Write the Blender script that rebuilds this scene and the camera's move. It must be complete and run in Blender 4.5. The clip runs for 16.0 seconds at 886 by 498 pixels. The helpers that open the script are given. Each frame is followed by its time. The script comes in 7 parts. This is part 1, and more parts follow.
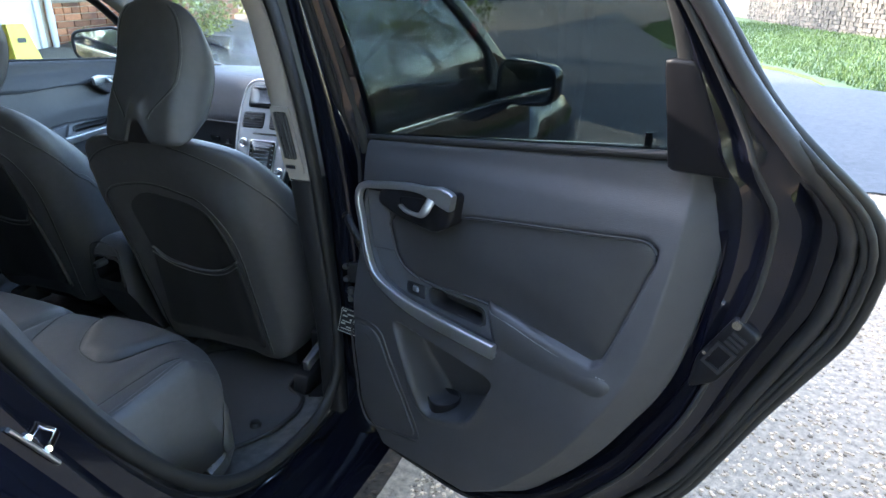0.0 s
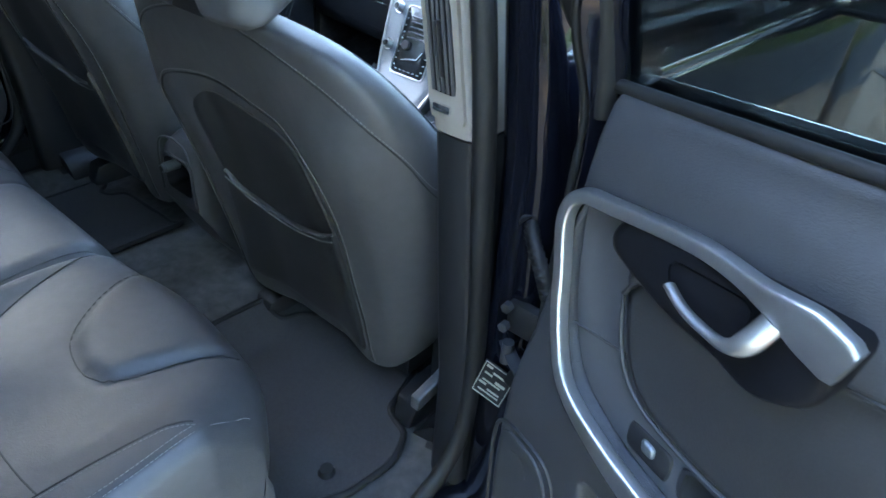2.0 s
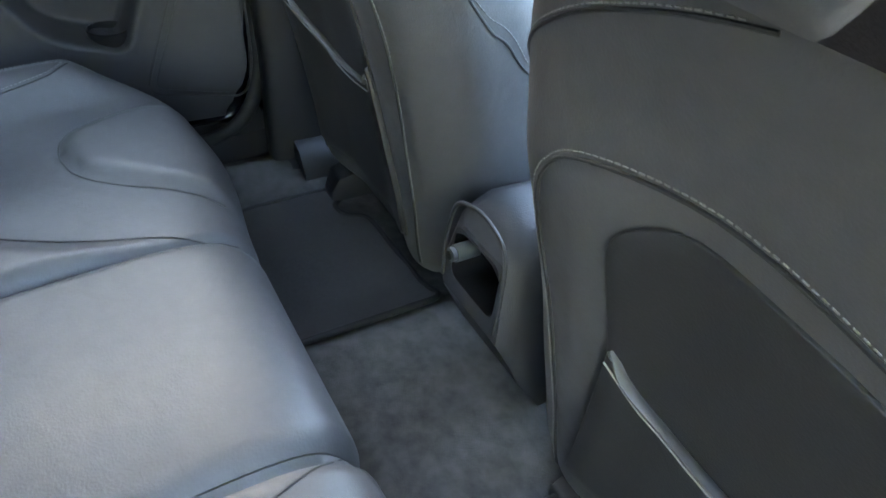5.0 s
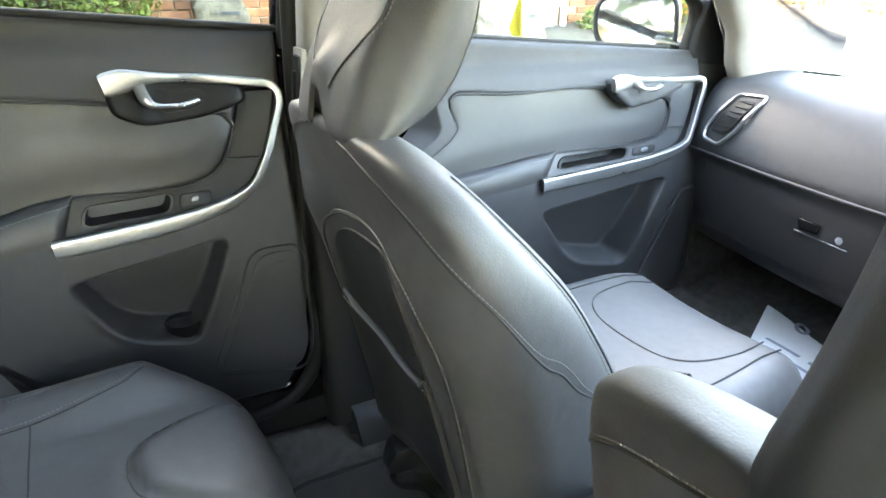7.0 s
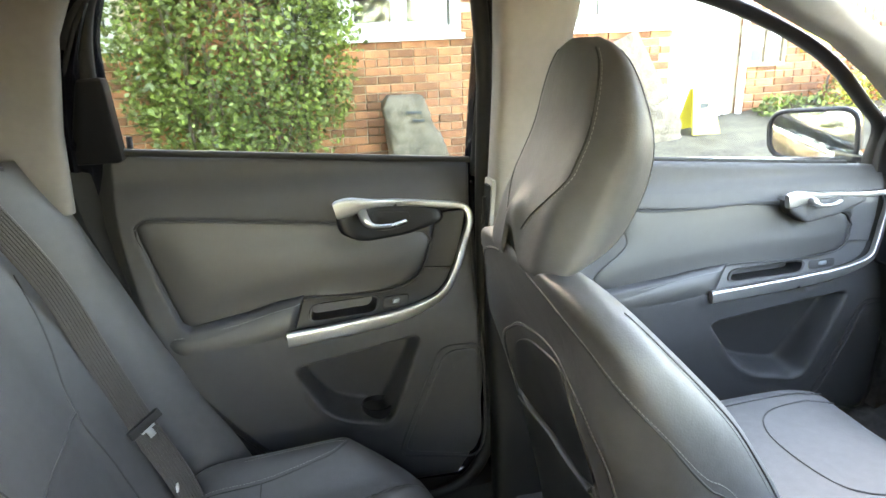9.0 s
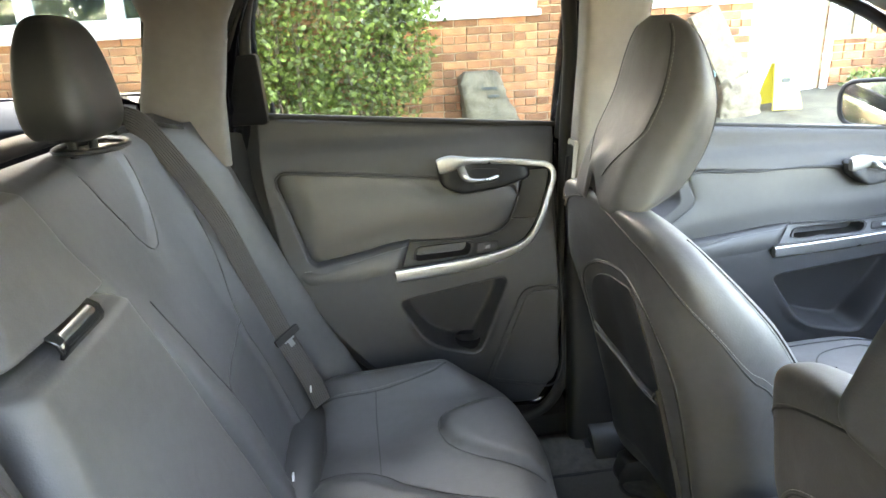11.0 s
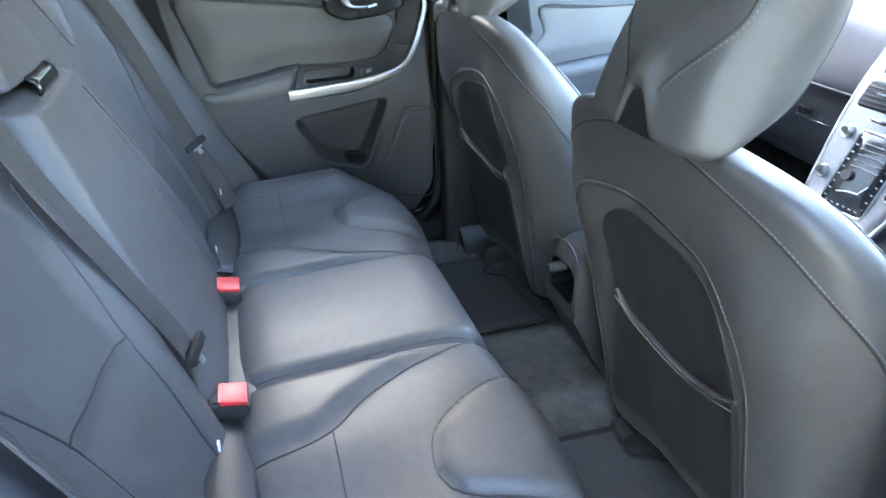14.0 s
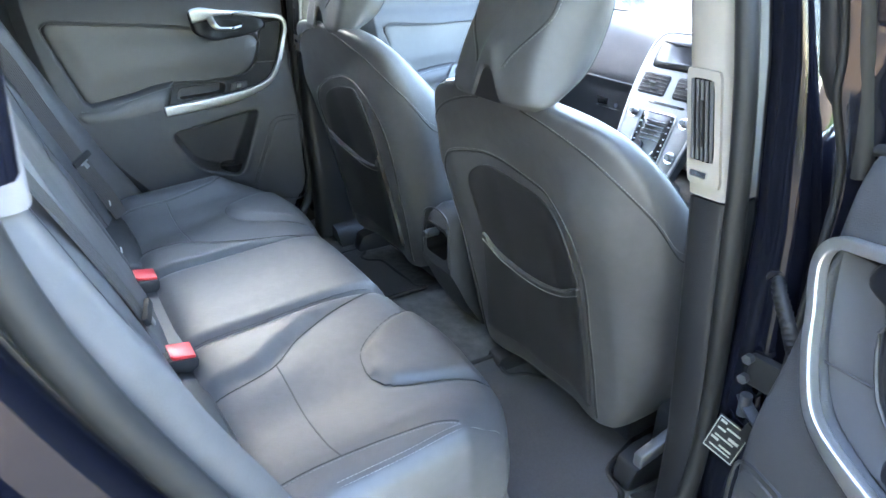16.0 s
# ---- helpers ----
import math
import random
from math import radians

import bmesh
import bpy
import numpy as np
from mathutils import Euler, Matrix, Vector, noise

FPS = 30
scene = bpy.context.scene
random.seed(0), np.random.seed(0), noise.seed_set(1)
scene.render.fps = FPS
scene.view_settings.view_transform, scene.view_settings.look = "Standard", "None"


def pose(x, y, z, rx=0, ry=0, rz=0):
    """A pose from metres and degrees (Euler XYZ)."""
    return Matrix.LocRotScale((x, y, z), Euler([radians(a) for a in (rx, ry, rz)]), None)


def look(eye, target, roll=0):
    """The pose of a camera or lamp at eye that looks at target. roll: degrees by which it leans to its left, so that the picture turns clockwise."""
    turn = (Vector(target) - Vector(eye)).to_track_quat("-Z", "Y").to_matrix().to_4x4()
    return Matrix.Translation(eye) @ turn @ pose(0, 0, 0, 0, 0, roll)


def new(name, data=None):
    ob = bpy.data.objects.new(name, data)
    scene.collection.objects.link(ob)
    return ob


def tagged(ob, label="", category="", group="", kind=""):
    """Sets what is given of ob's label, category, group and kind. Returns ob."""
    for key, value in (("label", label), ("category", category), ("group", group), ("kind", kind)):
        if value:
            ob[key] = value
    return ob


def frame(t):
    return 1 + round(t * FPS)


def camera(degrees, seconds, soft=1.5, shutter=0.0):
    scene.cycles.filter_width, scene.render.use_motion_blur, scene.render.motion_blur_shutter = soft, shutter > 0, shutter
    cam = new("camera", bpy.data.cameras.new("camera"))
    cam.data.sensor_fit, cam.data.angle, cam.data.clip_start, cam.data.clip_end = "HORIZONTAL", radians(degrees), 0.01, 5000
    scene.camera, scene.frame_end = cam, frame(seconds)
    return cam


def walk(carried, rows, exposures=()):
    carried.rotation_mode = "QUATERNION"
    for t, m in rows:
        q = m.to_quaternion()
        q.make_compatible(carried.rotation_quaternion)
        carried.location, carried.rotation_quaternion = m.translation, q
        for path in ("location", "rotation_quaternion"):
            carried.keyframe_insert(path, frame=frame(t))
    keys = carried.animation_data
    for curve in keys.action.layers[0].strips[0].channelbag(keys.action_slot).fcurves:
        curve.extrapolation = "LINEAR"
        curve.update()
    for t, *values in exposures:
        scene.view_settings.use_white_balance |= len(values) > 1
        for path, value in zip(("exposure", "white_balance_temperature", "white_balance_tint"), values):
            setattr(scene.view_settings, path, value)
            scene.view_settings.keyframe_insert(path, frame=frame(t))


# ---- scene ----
from mathutils.bvhtree import BVHTree

cam = camera(69.1, 16.0, shutter=0.2)
METRES, EYE, TILT, LEAN, TURN = 2.85, 1.42, -22.0, 0.0, 23.0
ROWS = [
    (0.0, 0.0, 0.0, 0.0, 0.0, 0.0, -0.0),
    (0.5, 0.0036, 0.0176, 0.0033, 0.87, -1.36, -1.03),
    (1.0, -0.0122, 0.0858, 0.0241, 3.49, -3.69, -2.99),
    (1.5, -0.0418, 0.167, 0.054, 8.35, -7.75, -6.16),
    (2.0, -0.056, 0.256, 0.0693, 14.27, -13.18, -10.33),
    (2.5, -0.0825, 0.3166, 0.0719, 20.07, -19.08, -13.94),
    (3.0, -0.1242, 0.3656, 0.0685, 25.04, -24.2, -16.51),
    (3.5, -0.157, 0.392, 0.0717, 29.23, -26.73, -18.06),
    (4.0, -0.1945, 0.4117, 0.0671, 30.68, -25.98, -19.27),
    (4.5, -0.2306, 0.4269, 0.0721, 32.17, -24.4, -18.99),
    (7.0, -0.271, 0.4335, 0.129, 37.2, -5.85, -14.94),
    (7.5, -0.2644, 0.4232, 0.1366, 40.47, -4.12, -14.98),
    (8.0, -0.2631, 0.413, 0.1389, 44.19, -3.41, -15.26),
    (8.5, -0.2601, 0.3984, 0.1473, 48.25, -3.0, -15.75),
    (9.0, -0.2497, 0.3868, 0.1494, 51.96, -2.96, -16.35),
    (11.5, -0.1854, 0.315, 0.1203, 58.65, -7.2, -16.76),
    (12.0, -0.1727, 0.2963, 0.1138, 57.95, -7.83, -16.55),
    (12.5, -0.1416, 0.2773, 0.1043, 56.58, -8.33, -16.47),
    (13.0, -0.1221, 0.2679, 0.0986, 53.4, -9.33, -16.59),
    (13.5, -0.1123, 0.2696, 0.0879, 50.25, -11.24, -16.74),
    (14.0, -0.102, 0.2793, 0.0767, 47.19, -13.28, -16.72),
    (14.5, -0.0913, 0.2817, 0.0666, 44.34, -14.53, -16.53),
    (15.0, -0.084, 0.2728, 0.0578, 40.88, -13.82, -15.93),
    (15.5, -0.0656, 0.2522, 0.0532, 36.77, -10.82, -14.61),
    (16.0, -0.0586, 0.1925, 0.041, 32.13, -7.01, -12.68),
]
walk(cam, [(t, pose(1.60, -1.27, EYE, TILT, LEAN, TURN) @ pose(METRES * x, METRES * y, METRES * z, 90 + pitch, roll, yaw)) for t, x, y, z, yaw, pitch, roll in ROWS],
     exposures=[(0.0, 4.6, 6400, 14), (1.0, 4.8, 6300, 12), (1.5, 5.3, 5500, 8), (2.0, 5.5, 6100, 11), (3.0, 6.2, 6700, 14), (3.6, 6.55, 6750, 14), (4.5, 6.68, 7000, 14), (7.0, 6.6, 8900, 15), (9.0, 6.4, 9400, 18), (11.5, 6.5, 9300, 19), (13.0, 6.48, 7600, 18), (15.0, 6.62, 6800, 15), (16.0, 6.6, 6800, 15)])

# ---------- light ----------
world = bpy.data.worlds.new("sky")
scene.world = world
world.use_nodes = True
wn = world.node_tree
sky = wn.nodes.new("ShaderNodeTexSky")
sky.sky_type, sky.sun_disc = "NISHITA", False
SUN_EL, SUN_AZ = radians(25), radians(265)      # clockwise from +y
sky.sun_elevation, sky.sun_rotation = SUN_EL, SUN_AZ
wn.links.new(sky.outputs[0], wn.nodes["Background"].inputs[0])
wn.nodes["Background"].inputs[1].default_value = 0.15
sun = new("sun", bpy.data.lights.new("sun", "SUN"))
sun.data.energy, sun.data.angle, sun.data.color = 1.1, radians(0.6), (1.0, 0.93, 0.82)
SUN_DIR = Vector((math.sin(SUN_AZ) * math.cos(SUN_EL), math.cos(SUN_AZ) * math.cos(SUN_EL), math.sin(SUN_EL)))
sun.matrix_world = look(SUN_DIR * 30, (0, 0, 0))
tagged(sun, "low warm sun", "sun")


# ---------- materials ----------
def material(name, color, rough=0.5, metal=0.0, vary=0.12, scale=8.0, bump=0.0, bump_scale=300.0, coat=0.0, spec=0.5, stretch=None, island=0.0, tone=None, crease=0.0):
    m = bpy.data.materials.new(name)
    m.use_nodes = True
    nt = m.node_tree
    b = nt.nodes["Principled BSDF"]
    b.inputs["Roughness"].default_value = rough
    b.inputs["Metallic"].default_value = metal
    b.inputs["Coat Weight"].default_value = coat
    b.inputs["Coat Roughness"].default_value = 0.04
    b.inputs["Specular IOR Level"].default_value = spec
    tc = nt.nodes.new("ShaderNodeTexCoord")
    src = tc.outputs["Object"]
    if stretch:
        mp = nt.nodes.new("ShaderNodeMapping")
        mp.inputs["Scale"].default_value = stretch
        nt.links.new(src, mp.inputs[0])
        src = mp.outputs[0]
    n1 = nt.nodes.new("ShaderNodeTexNoise")
    n1.inputs["Scale"].default_value, n1.inputs["Detail"].default_value = scale, 6
    nt.links.new(src, n1.inputs["Vector"])
    n2 = nt.nodes.new("ShaderNodeTexNoise")
    n2.inputs["Scale"].default_value, n2.inputs["Detail"].default_value = scale * 9, 4
    nt.links.new(src, n2.inputs["Vector"])
    add = nt.nodes.new("ShaderNodeMath")
    add.operation = "ADD"
    nt.links.new(n1.outputs[0], add.inputs[0])
    nt.links.new(n2.outputs[0], add.inputs[1])
    mr = nt.nodes.new("ShaderNodeMapRange")
    mr.inputs["From Min"].default_value, mr.inputs["From Max"].default_value = 0.7, 1.3
    nt.links.new(add.outputs[0], mr.inputs["Value"])
    mix = nt.nodes.new("ShaderNodeMix")
    mix.data_type = "RGBA"
    t2 = tone or [min(1, c * (1 + vary)) for c in color]
    mix.inputs["A"].default_value = (*[c * (1 - vary) for c in color], 1)
    mix.inputs["B"].default_value = (*t2, 1)
    nt.links.new(mr.outputs[0], mix.inputs["Factor"])
    out = mix.outputs["Result"]
    if island:
        info = nt.nodes.new("ShaderNodeObjectInfo")
        hsv = nt.nodes.new("ShaderNodeHueSaturation")
        k = nt.nodes.new("ShaderNodeMapRange")
        k.inputs["To Min"].default_value, k.inputs["To Max"].default_value = 1 - island, 1 + island
        geo = nt.nodes.new("ShaderNodeNewGeometry")
        sm = nt.nodes.new("ShaderNodeMath")
        sm.operation = "ADD"
        nt.links.new(info.outputs["Random"], sm.inputs[0])
        nt.links.new(geo.outputs["Random Per Island"], sm.inputs[1])
        fr = nt.nodes.new("ShaderNodeMath")
        fr.operation = "FRACT"
        nt.links.new(sm.outputs[0], fr.inputs[0])
        nt.links.new(fr.outputs[0], k.inputs["Value"])
        nt.links.new(k.outputs[0], hsv.inputs["Value"])
        nt.links.new(out, hsv.inputs["Color"])
        out = hsv.outputs[0]
    nt.links.new(out, b.inputs["Base Color"])
    rr = nt.nodes.new("ShaderNodeMapRange")
    rr.inputs["From Min"].default_value, rr.inputs["From Max"].default_value = 0.3, 0.7
    rr.inputs["To Min"].default_value, rr.inputs["To Max"].default_value = max(0.02, rough - 0.06), min(1, rough + 0.06)
    nt.links.new(n1.outputs[0], rr.inputs["Value"])
    nt.links.new(rr.outputs[0], b.inputs["Roughness"])
    if bump:
        v = nt.nodes.new("ShaderNodeTexNoise")
        v.inputs["Scale"].default_value, v.inputs["Detail"].default_value = bump_scale, 3
        nt.links.new(src, v.inputs["Vector"])
        bp = nt.nodes.new("ShaderNodeBump")
        bp.inputs["Strength"].default_value, bp.inputs["Distance"].default_value = bump, 0.002
        nt.links.new(v.outputs[0], bp.inputs["Height"])
        nt.links.new(bp.outputs[0], b.inputs["Normal"])
        if crease:
            # soft wrinkles over the fine grain
            w = nt.nodes.new("ShaderNodeTexNoise")
            w.inputs["Scale"].default_value, w.inputs["Detail"].default_value, w.inputs["Distortion"].default_value = 16, 2, 1.2
            nt.links.new(src, w.inputs["Vector"])
            wb = nt.nodes.new("ShaderNodeBump")
            wb.inputs["Strength"].default_value, wb.inputs["Distance"].default_value = crease, 0.006
            nt.links.new(w.outputs[0], wb.inputs["Height"])
            nt.links.new(wb.outputs[0], bp.inputs["Normal"])
    return m


def glass(name, tint, gloss=1.0):
    m = bpy.data.materials.new(name)
    m.use_nodes = True
    nt = m.node_tree
    nt.nodes.remove(nt.nodes["Principled BSDF"])
    tr = nt.nodes.new("ShaderNodeBsdfTransparent")
    tr.inputs[0].default_value = (*tint, 1)
    gl = nt.nodes.new("ShaderNodeBsdfGlossy")
    gl.inputs["Roughness"].default_value = 0.01
    gl.inputs[0].default_value = (gloss, gloss, gloss, 1)
    lw = nt.nodes.new("ShaderNodeLayerWeight")
    lw.inputs[0].default_value = 0.5
    pw = nt.nodes.new("ShaderNodeMath")
    pw.operation = "POWER"
    pw.inputs[1].default_value = 5.0
    fr = nt.nodes.new("ShaderNodeMath")
    fr.operation = "MULTIPLY_ADD"
    fr.inputs[1].default_value, fr.inputs[2].default_value = 0.94, 0.04
    nt.links.new(lw.outputs["Facing"], pw.inputs[0])
    nt.links.new(pw.outputs[0], fr.inputs[0])
    mx = nt.nodes.new("ShaderNodeMixShader")
    nt.links.new(fr.outputs[0], mx.inputs[0])
    nt.links.new(tr.outputs[0], mx.inputs[1])
    nt.links.new(gl.outputs[0], mx.inputs[2])
    nt.links.new(mx.outputs[0], nt.nodes["Material Output"].inputs[0])
    return m


LEATHER = material("black_leather", (0.050, 0.049, 0.050), 0.53, crease=0.13, vary=0.12, scale=6, spec=0.58, bump=0.14, bump_scale=420)
# darker copy of the leather; door inserts and rear headrests hold shade in it
LEATHER_DARK = material("black_leather_insert_and_shade", (0.018, 0.0176, 0.018), 0.47, vary=0.12, scale=6, spec=0.48, bump=0.14, bump_scale=380)
THREAD = material("grey_thread", (0.17, 0.17, 0.165), 0.8, scale=40)
SEAM = material("seam_shadow_leather", (0.012, 0.012, 0.013), 0.6)
PLASTIC = material("charcoal_plastic", (0.026, 0.026, 0.028), 0.52, vary=0.10, scale=5, bump=0.4, bump_scale=700, spec=0.4)
PLASTIC_BLACK = material("black_plastic", (0.012, 0.012, 0.013), 0.45, vary=0.15, scale=10, bump=0.2, bump_scale=600, spec=0.32)
SATIN = material("smooth_satin_plastic", (0.042, 0.042, 0.045), 0.36, vary=0.06, scale=8, spec=0.5)
# also the shaded copy of smooth_satin_plastic on the closed rear door
BLACK_AND_SHADE = material("satin_black_and_shade", (0.006, 0.006, 0.007), 0.38, vary=0.12, scale=10, spec=0.12)
RUBBER = material("black_rubber", (0.010, 0.010, 0.010), 0.6, vary=0.2, scale=20, spec=0.3)
CREAM = material("light_beige_trim", (0.215, 0.188, 0.160), 0.7, vary=0.06, scale=6, bump=0.3, bump_scale=700, spec=0.3)
LINER = material("light_headliner_cloth", (0.50, 0.475, 0.44), 0.9, vary=0.06, scale=12, bump=0.5, bump_scale=900)
PAINT = material("dark_blue_black_car_paint", (0.0030, 0.0034, 0.0060), 0.12, vary=0.1, scale=4, coat=0.25, spec=0.25)
GREY_TRIM = material("grey_pillar_trim", (0.15, 0.14, 0.135), 0.7, vary=0.06, scale=6, bump=0.3, bump_scale=700, spec=0.3)
SILVER = material("satin_silver_trim", (0.36, 0.36, 0.356), 0.33, metal=0.9, vary=0.05, scale=12)
CHROME = material("chrome", (0.78, 0.78, 0.78), 0.10, metal=1.0, vary=0.03, scale=12)
ALU = material("brushed_aluminium_panel", (0.15, 0.16, 0.17), 0.42, metal=0.8, vary=0.06, scale=10, stretch=(1, 1, 12))
CARPET = material("dark_carpet", (0.040, 0.038, 0.037), 0.95, vary=0.3, scale=5, bump=1.0, bump_scale=500, tone=(0.088, 0.084, 0.080))
MAT_CLOTH = material("black_mat_cloth", (0.040, 0.038, 0.039), 0.92, vary=0.2, scale=20, bump=0.9, bump_scale=800)
WEB = material("belt_webbing", (0.048, 0.044, 0.042), 0.55, vary=0.15, scale=60, bump=0.6, bump_scale=500, spec=0.3)
RED = material("red_plastic", (0.55, 0.02, 0.025), 0.4, vary=0.08, scale=30)
WHITE = material("white_paint", (0.55, 0.55, 0.53), 0.5, vary=0.04, scale=3)
PAPER = material("white_paper", (0.72, 0.74, 0.78), 0.7, vary=0.03, scale=10)
PRINT = material("grey_print", (0.25, 0.30, 0.38), 0.8)
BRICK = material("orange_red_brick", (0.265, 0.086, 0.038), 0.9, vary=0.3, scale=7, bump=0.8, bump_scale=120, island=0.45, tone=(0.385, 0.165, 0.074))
MORTAR = material("pale_mortar", (0.42, 0.35, 0.25), 0.95, vary=0.2, scale=12, bump=0.6, bump_scale=150)
STONE = material("weathered_grey_stone", (0.095, 0.070, 0.045), 0.9, vary=0.5, scale=9, bump=1.0, bump_scale=60, tone=(0.20, 0.17, 0.12))
WALL_STONE = material("grey_boundary_stone", (0.042, 0.036, 0.029), 0.9, vary=0.4, scale=5, bump=1.0, bump_scale=60, island=0.4, tone=(0.098, 0.085, 0.067))
LEAF = material("green_leaf", (0.090, 0.125, 0.023), 0.5, vary=0.3, scale=3, island=0.55, tone=(0.15, 0.20, 0.035))
LEAF_YELLOW = material("yellow_green_leaf", (0.24, 0.26, 0.04), 0.55, vary=0.3, scale=3, island=0.4)
LEAF_RED = material("red_orange_leaf", (0.42, 0.13, 0.04), 0.6, vary=0.3, scale=3, island=0.4)
BARK = material("brown_bark", (0.10, 0.07, 0.05), 0.9, vary=0.3, scale=10, bump=1, bump_scale=60)
GRASS = material("lawn_grass", (0.028, 0.058, 0.009), 0.9, vary=0.3, scale=1.2, bump=1.0, bump_scale=40, tone=(0.050, 0.088, 0.014))
GRAVEL = material("tan_gravel", (0.165, 0.112, 0.068), 0.95, vary=0.5, scale=40, bump=1.0, bump_scale=60, tone=(0.37, 0.265, 0.172))
PEBBLE = material("gravel_stone", (0.37, 0.25, 0.15), 0.9, vary=0.25, scale=30, island=0.7)
OLD_TARMAC = material("worn_tarmac", (0.065, 0.054, 0.037), 0.95, vary=0.4, scale=5, bump=1.0, bump_scale=90, tone=(0.125, 0.108, 0.075))
ASPHALT = material("grey_asphalt", (0.046, 0.044, 0.042), 0.9, vary=0.3, scale=2, bump=0.8, bump_scale=150)
WOOD = material("weathered_bench_wood", (0.20, 0.15, 0.10), 0.75, vary=0.25, scale=6, stretch=(1, 8, 8), bump=0.5, bump_scale=80)
YELLOW = material("yellow_plastic", (0.55, 0.43, 0.05), 0.45, vary=0.06, scale=6)
TEAL = material("teal_plastic", (0.04, 0.13, 0.125), 0.5, vary=0.08, scale=6)
ROOM_SHADE_MARKS = material("room_shade_and_dark_marks", (0.05, 0.055, 0.055), 0.8, vary=0.4, scale=2)
GLASS = glass("clear_car_glass", (0.93, 0.95, 0.94))
# privacy and side tints deepened to dim the daylight outside; right rear deepest
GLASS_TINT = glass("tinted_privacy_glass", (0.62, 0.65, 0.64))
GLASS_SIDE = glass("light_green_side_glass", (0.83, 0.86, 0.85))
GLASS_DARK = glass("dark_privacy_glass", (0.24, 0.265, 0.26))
GLASS_HOUSE = glass("window_glass", (0.75, 0.8, 0.8))
MIRROR = material("mirror_glass", (0.85, 0.87, 0.88), 0.02, metal=1.0, vary=0.0)
SCREEN = material("dark_display", (0.01, 0.011, 0.012), 0.15, vary=0.1)
BOOT = material("black_rubber_boot", (0.009, 0.009, 0.010), 0.6, vary=0.15, scale=30, spec=0.3)
ICON = material("pale_button_print", (0.55, 0.57, 0.58), 0.5)
FOIL = material("silver_label", (0.55, 0.53, 0.45), 0.35, metal=0.5)


# ---------- mesh helpers ----------
def thing(name, label, category, group="", at=None, kind=""):
    ob = new(name)
    ob.empty_display_size = 0.05
    if at is not None:
        ob.matrix_world = at
    return tagged(ob, label, category, group, kind)


def part(name, data, mat, parent=None, label="", smooth=True, sub=0, solid=0.0, bevel=0.0, face=None, sharp=50):
    v, f = data
    me = bpy.data.meshes.new(name)
    me.from_pydata([tuple(p) for p in v], [], f)
    me.materials.append(mat)
    bm = bmesh.new()
    bm.from_mesh(me)
    bmesh.ops.recalc_face_normals(bm, faces=bm.faces)
    if bevel:
        bmesh.ops.bevel(bm, geom=[e for e in bm.edges if e.is_manifold and e.calc_face_angle(0) > 0.6], offset=bevel, segments=2, affect="EDGES", profile=0.6)
    bm.to_mesh(me)
    bm.free()
    if smooth:
        me.polygons.foreach_set("use_smooth", [True] * len(me.polygons))
        me.set_sharp_from_angle(angle=radians(sharp))
    if face:
        way = Vector(face)
        if sum((p.normal.dot(way) * p.area for p in me.polygons), 0.0) < 0:
            me.flip_normals()
    ob = new(name, me)
    if parent:
        ob.parent = parent
    if solid:
        mod = ob.modifiers.new("solid", "SOLIDIFY")
        mod.thickness, mod.offset = solid, -1
    if sub:
        mod = ob.modifiers.new("sub", "SUBSURF")
        mod.levels = mod.render_levels = sub
    if label:
        ob["label"] = label
    return ob


def moved(data, m):
    return [m @ Vector(p) for p in data[0]], data[1]


def joined(*datas):
    v, f = [], []
    for dv, df in datas:
        k = len(v)
        v += [Vector(p) for p in dv]
        f += [tuple(i + k for i in q) for q in df]
    return v, f


def box(cx, cy, cz, sx, sy, sz):
    v = [(cx + sx * a / 2, cy + sy * b / 2, cz + sz * c / 2) for a in (-1, 1) for b in (-1, 1) for c in (-1, 1)]
    f = [(0, 1, 3, 2), (4, 6, 7, 5), (0, 4, 5, 1), (2, 3, 7, 6), (0, 2, 6, 4), (1, 5, 7, 3)]
    return v, f


def loft(rings, closed=True, caps=True):
    n = len(rings[0])
    v = [Vector(p) for r in rings for p in r]
    f = []
    for i in range(len(rings) - 1):
        for j in range(n if closed else n - 1):
            k = (j + 1) % n
            f.append((i * n + j, i * n + k, (i + 1) * n + k, (i + 1) * n + j))
    if caps and closed:
        f.append(tuple(range(n)))
        f.append(tuple(range((len(rings) - 1) * n, len(rings) * n)))
    return v, f


def curve(pts, per=8, closed=False):
    """A smooth line through the points."""
    p = [Vector(q) for q in pts]
    n, out = len(p), []
    for i in range(n if closed else n - 1):
        a = p[(i - 1) % n] if closed or i > 0 else p[0] * 2 - p[1]
        b, c = p[i], p[(i + 1) % n]
        d = p[(i + 2) % n] if closed or i < n - 2 else p[-1] * 2 - p[-2]
        for s in range(per):
            t = s / per
            out.append(0.5 * ((2 * b) + (c - a) * t + (2 * a - 5 * b + 4 * c - d) * t * t + (3 * b - a - 3 * c + d) * t ** 3))
    if not closed:
        out.append(p[-1])
    return out


def rounded(pts, r, seg=5):
    """A closed outline with its corners rounded by r (one radius, or one a corner)."""
    p, out = [Vector(q) for q in pts], []
    n = len(p)
    for i in range(n):
        a, b, c = p[i - 1], p[i], p[(i + 1) % n]
        rad = r[i] if isinstance(r, (list, tuple)) else r
        da, dc = (a - b), (c - b)
        k = min(rad, da.length * 0.45, dc.length * 0.45)
        s, e = b + da.normalized() * k, b + dc.normalized() * k
        for j in range(seg + 1):
            t = j / seg
            out.append(s * (1 - t) ** 2 + b * 2 * t * (1 - t) + e * t * t)
    return out


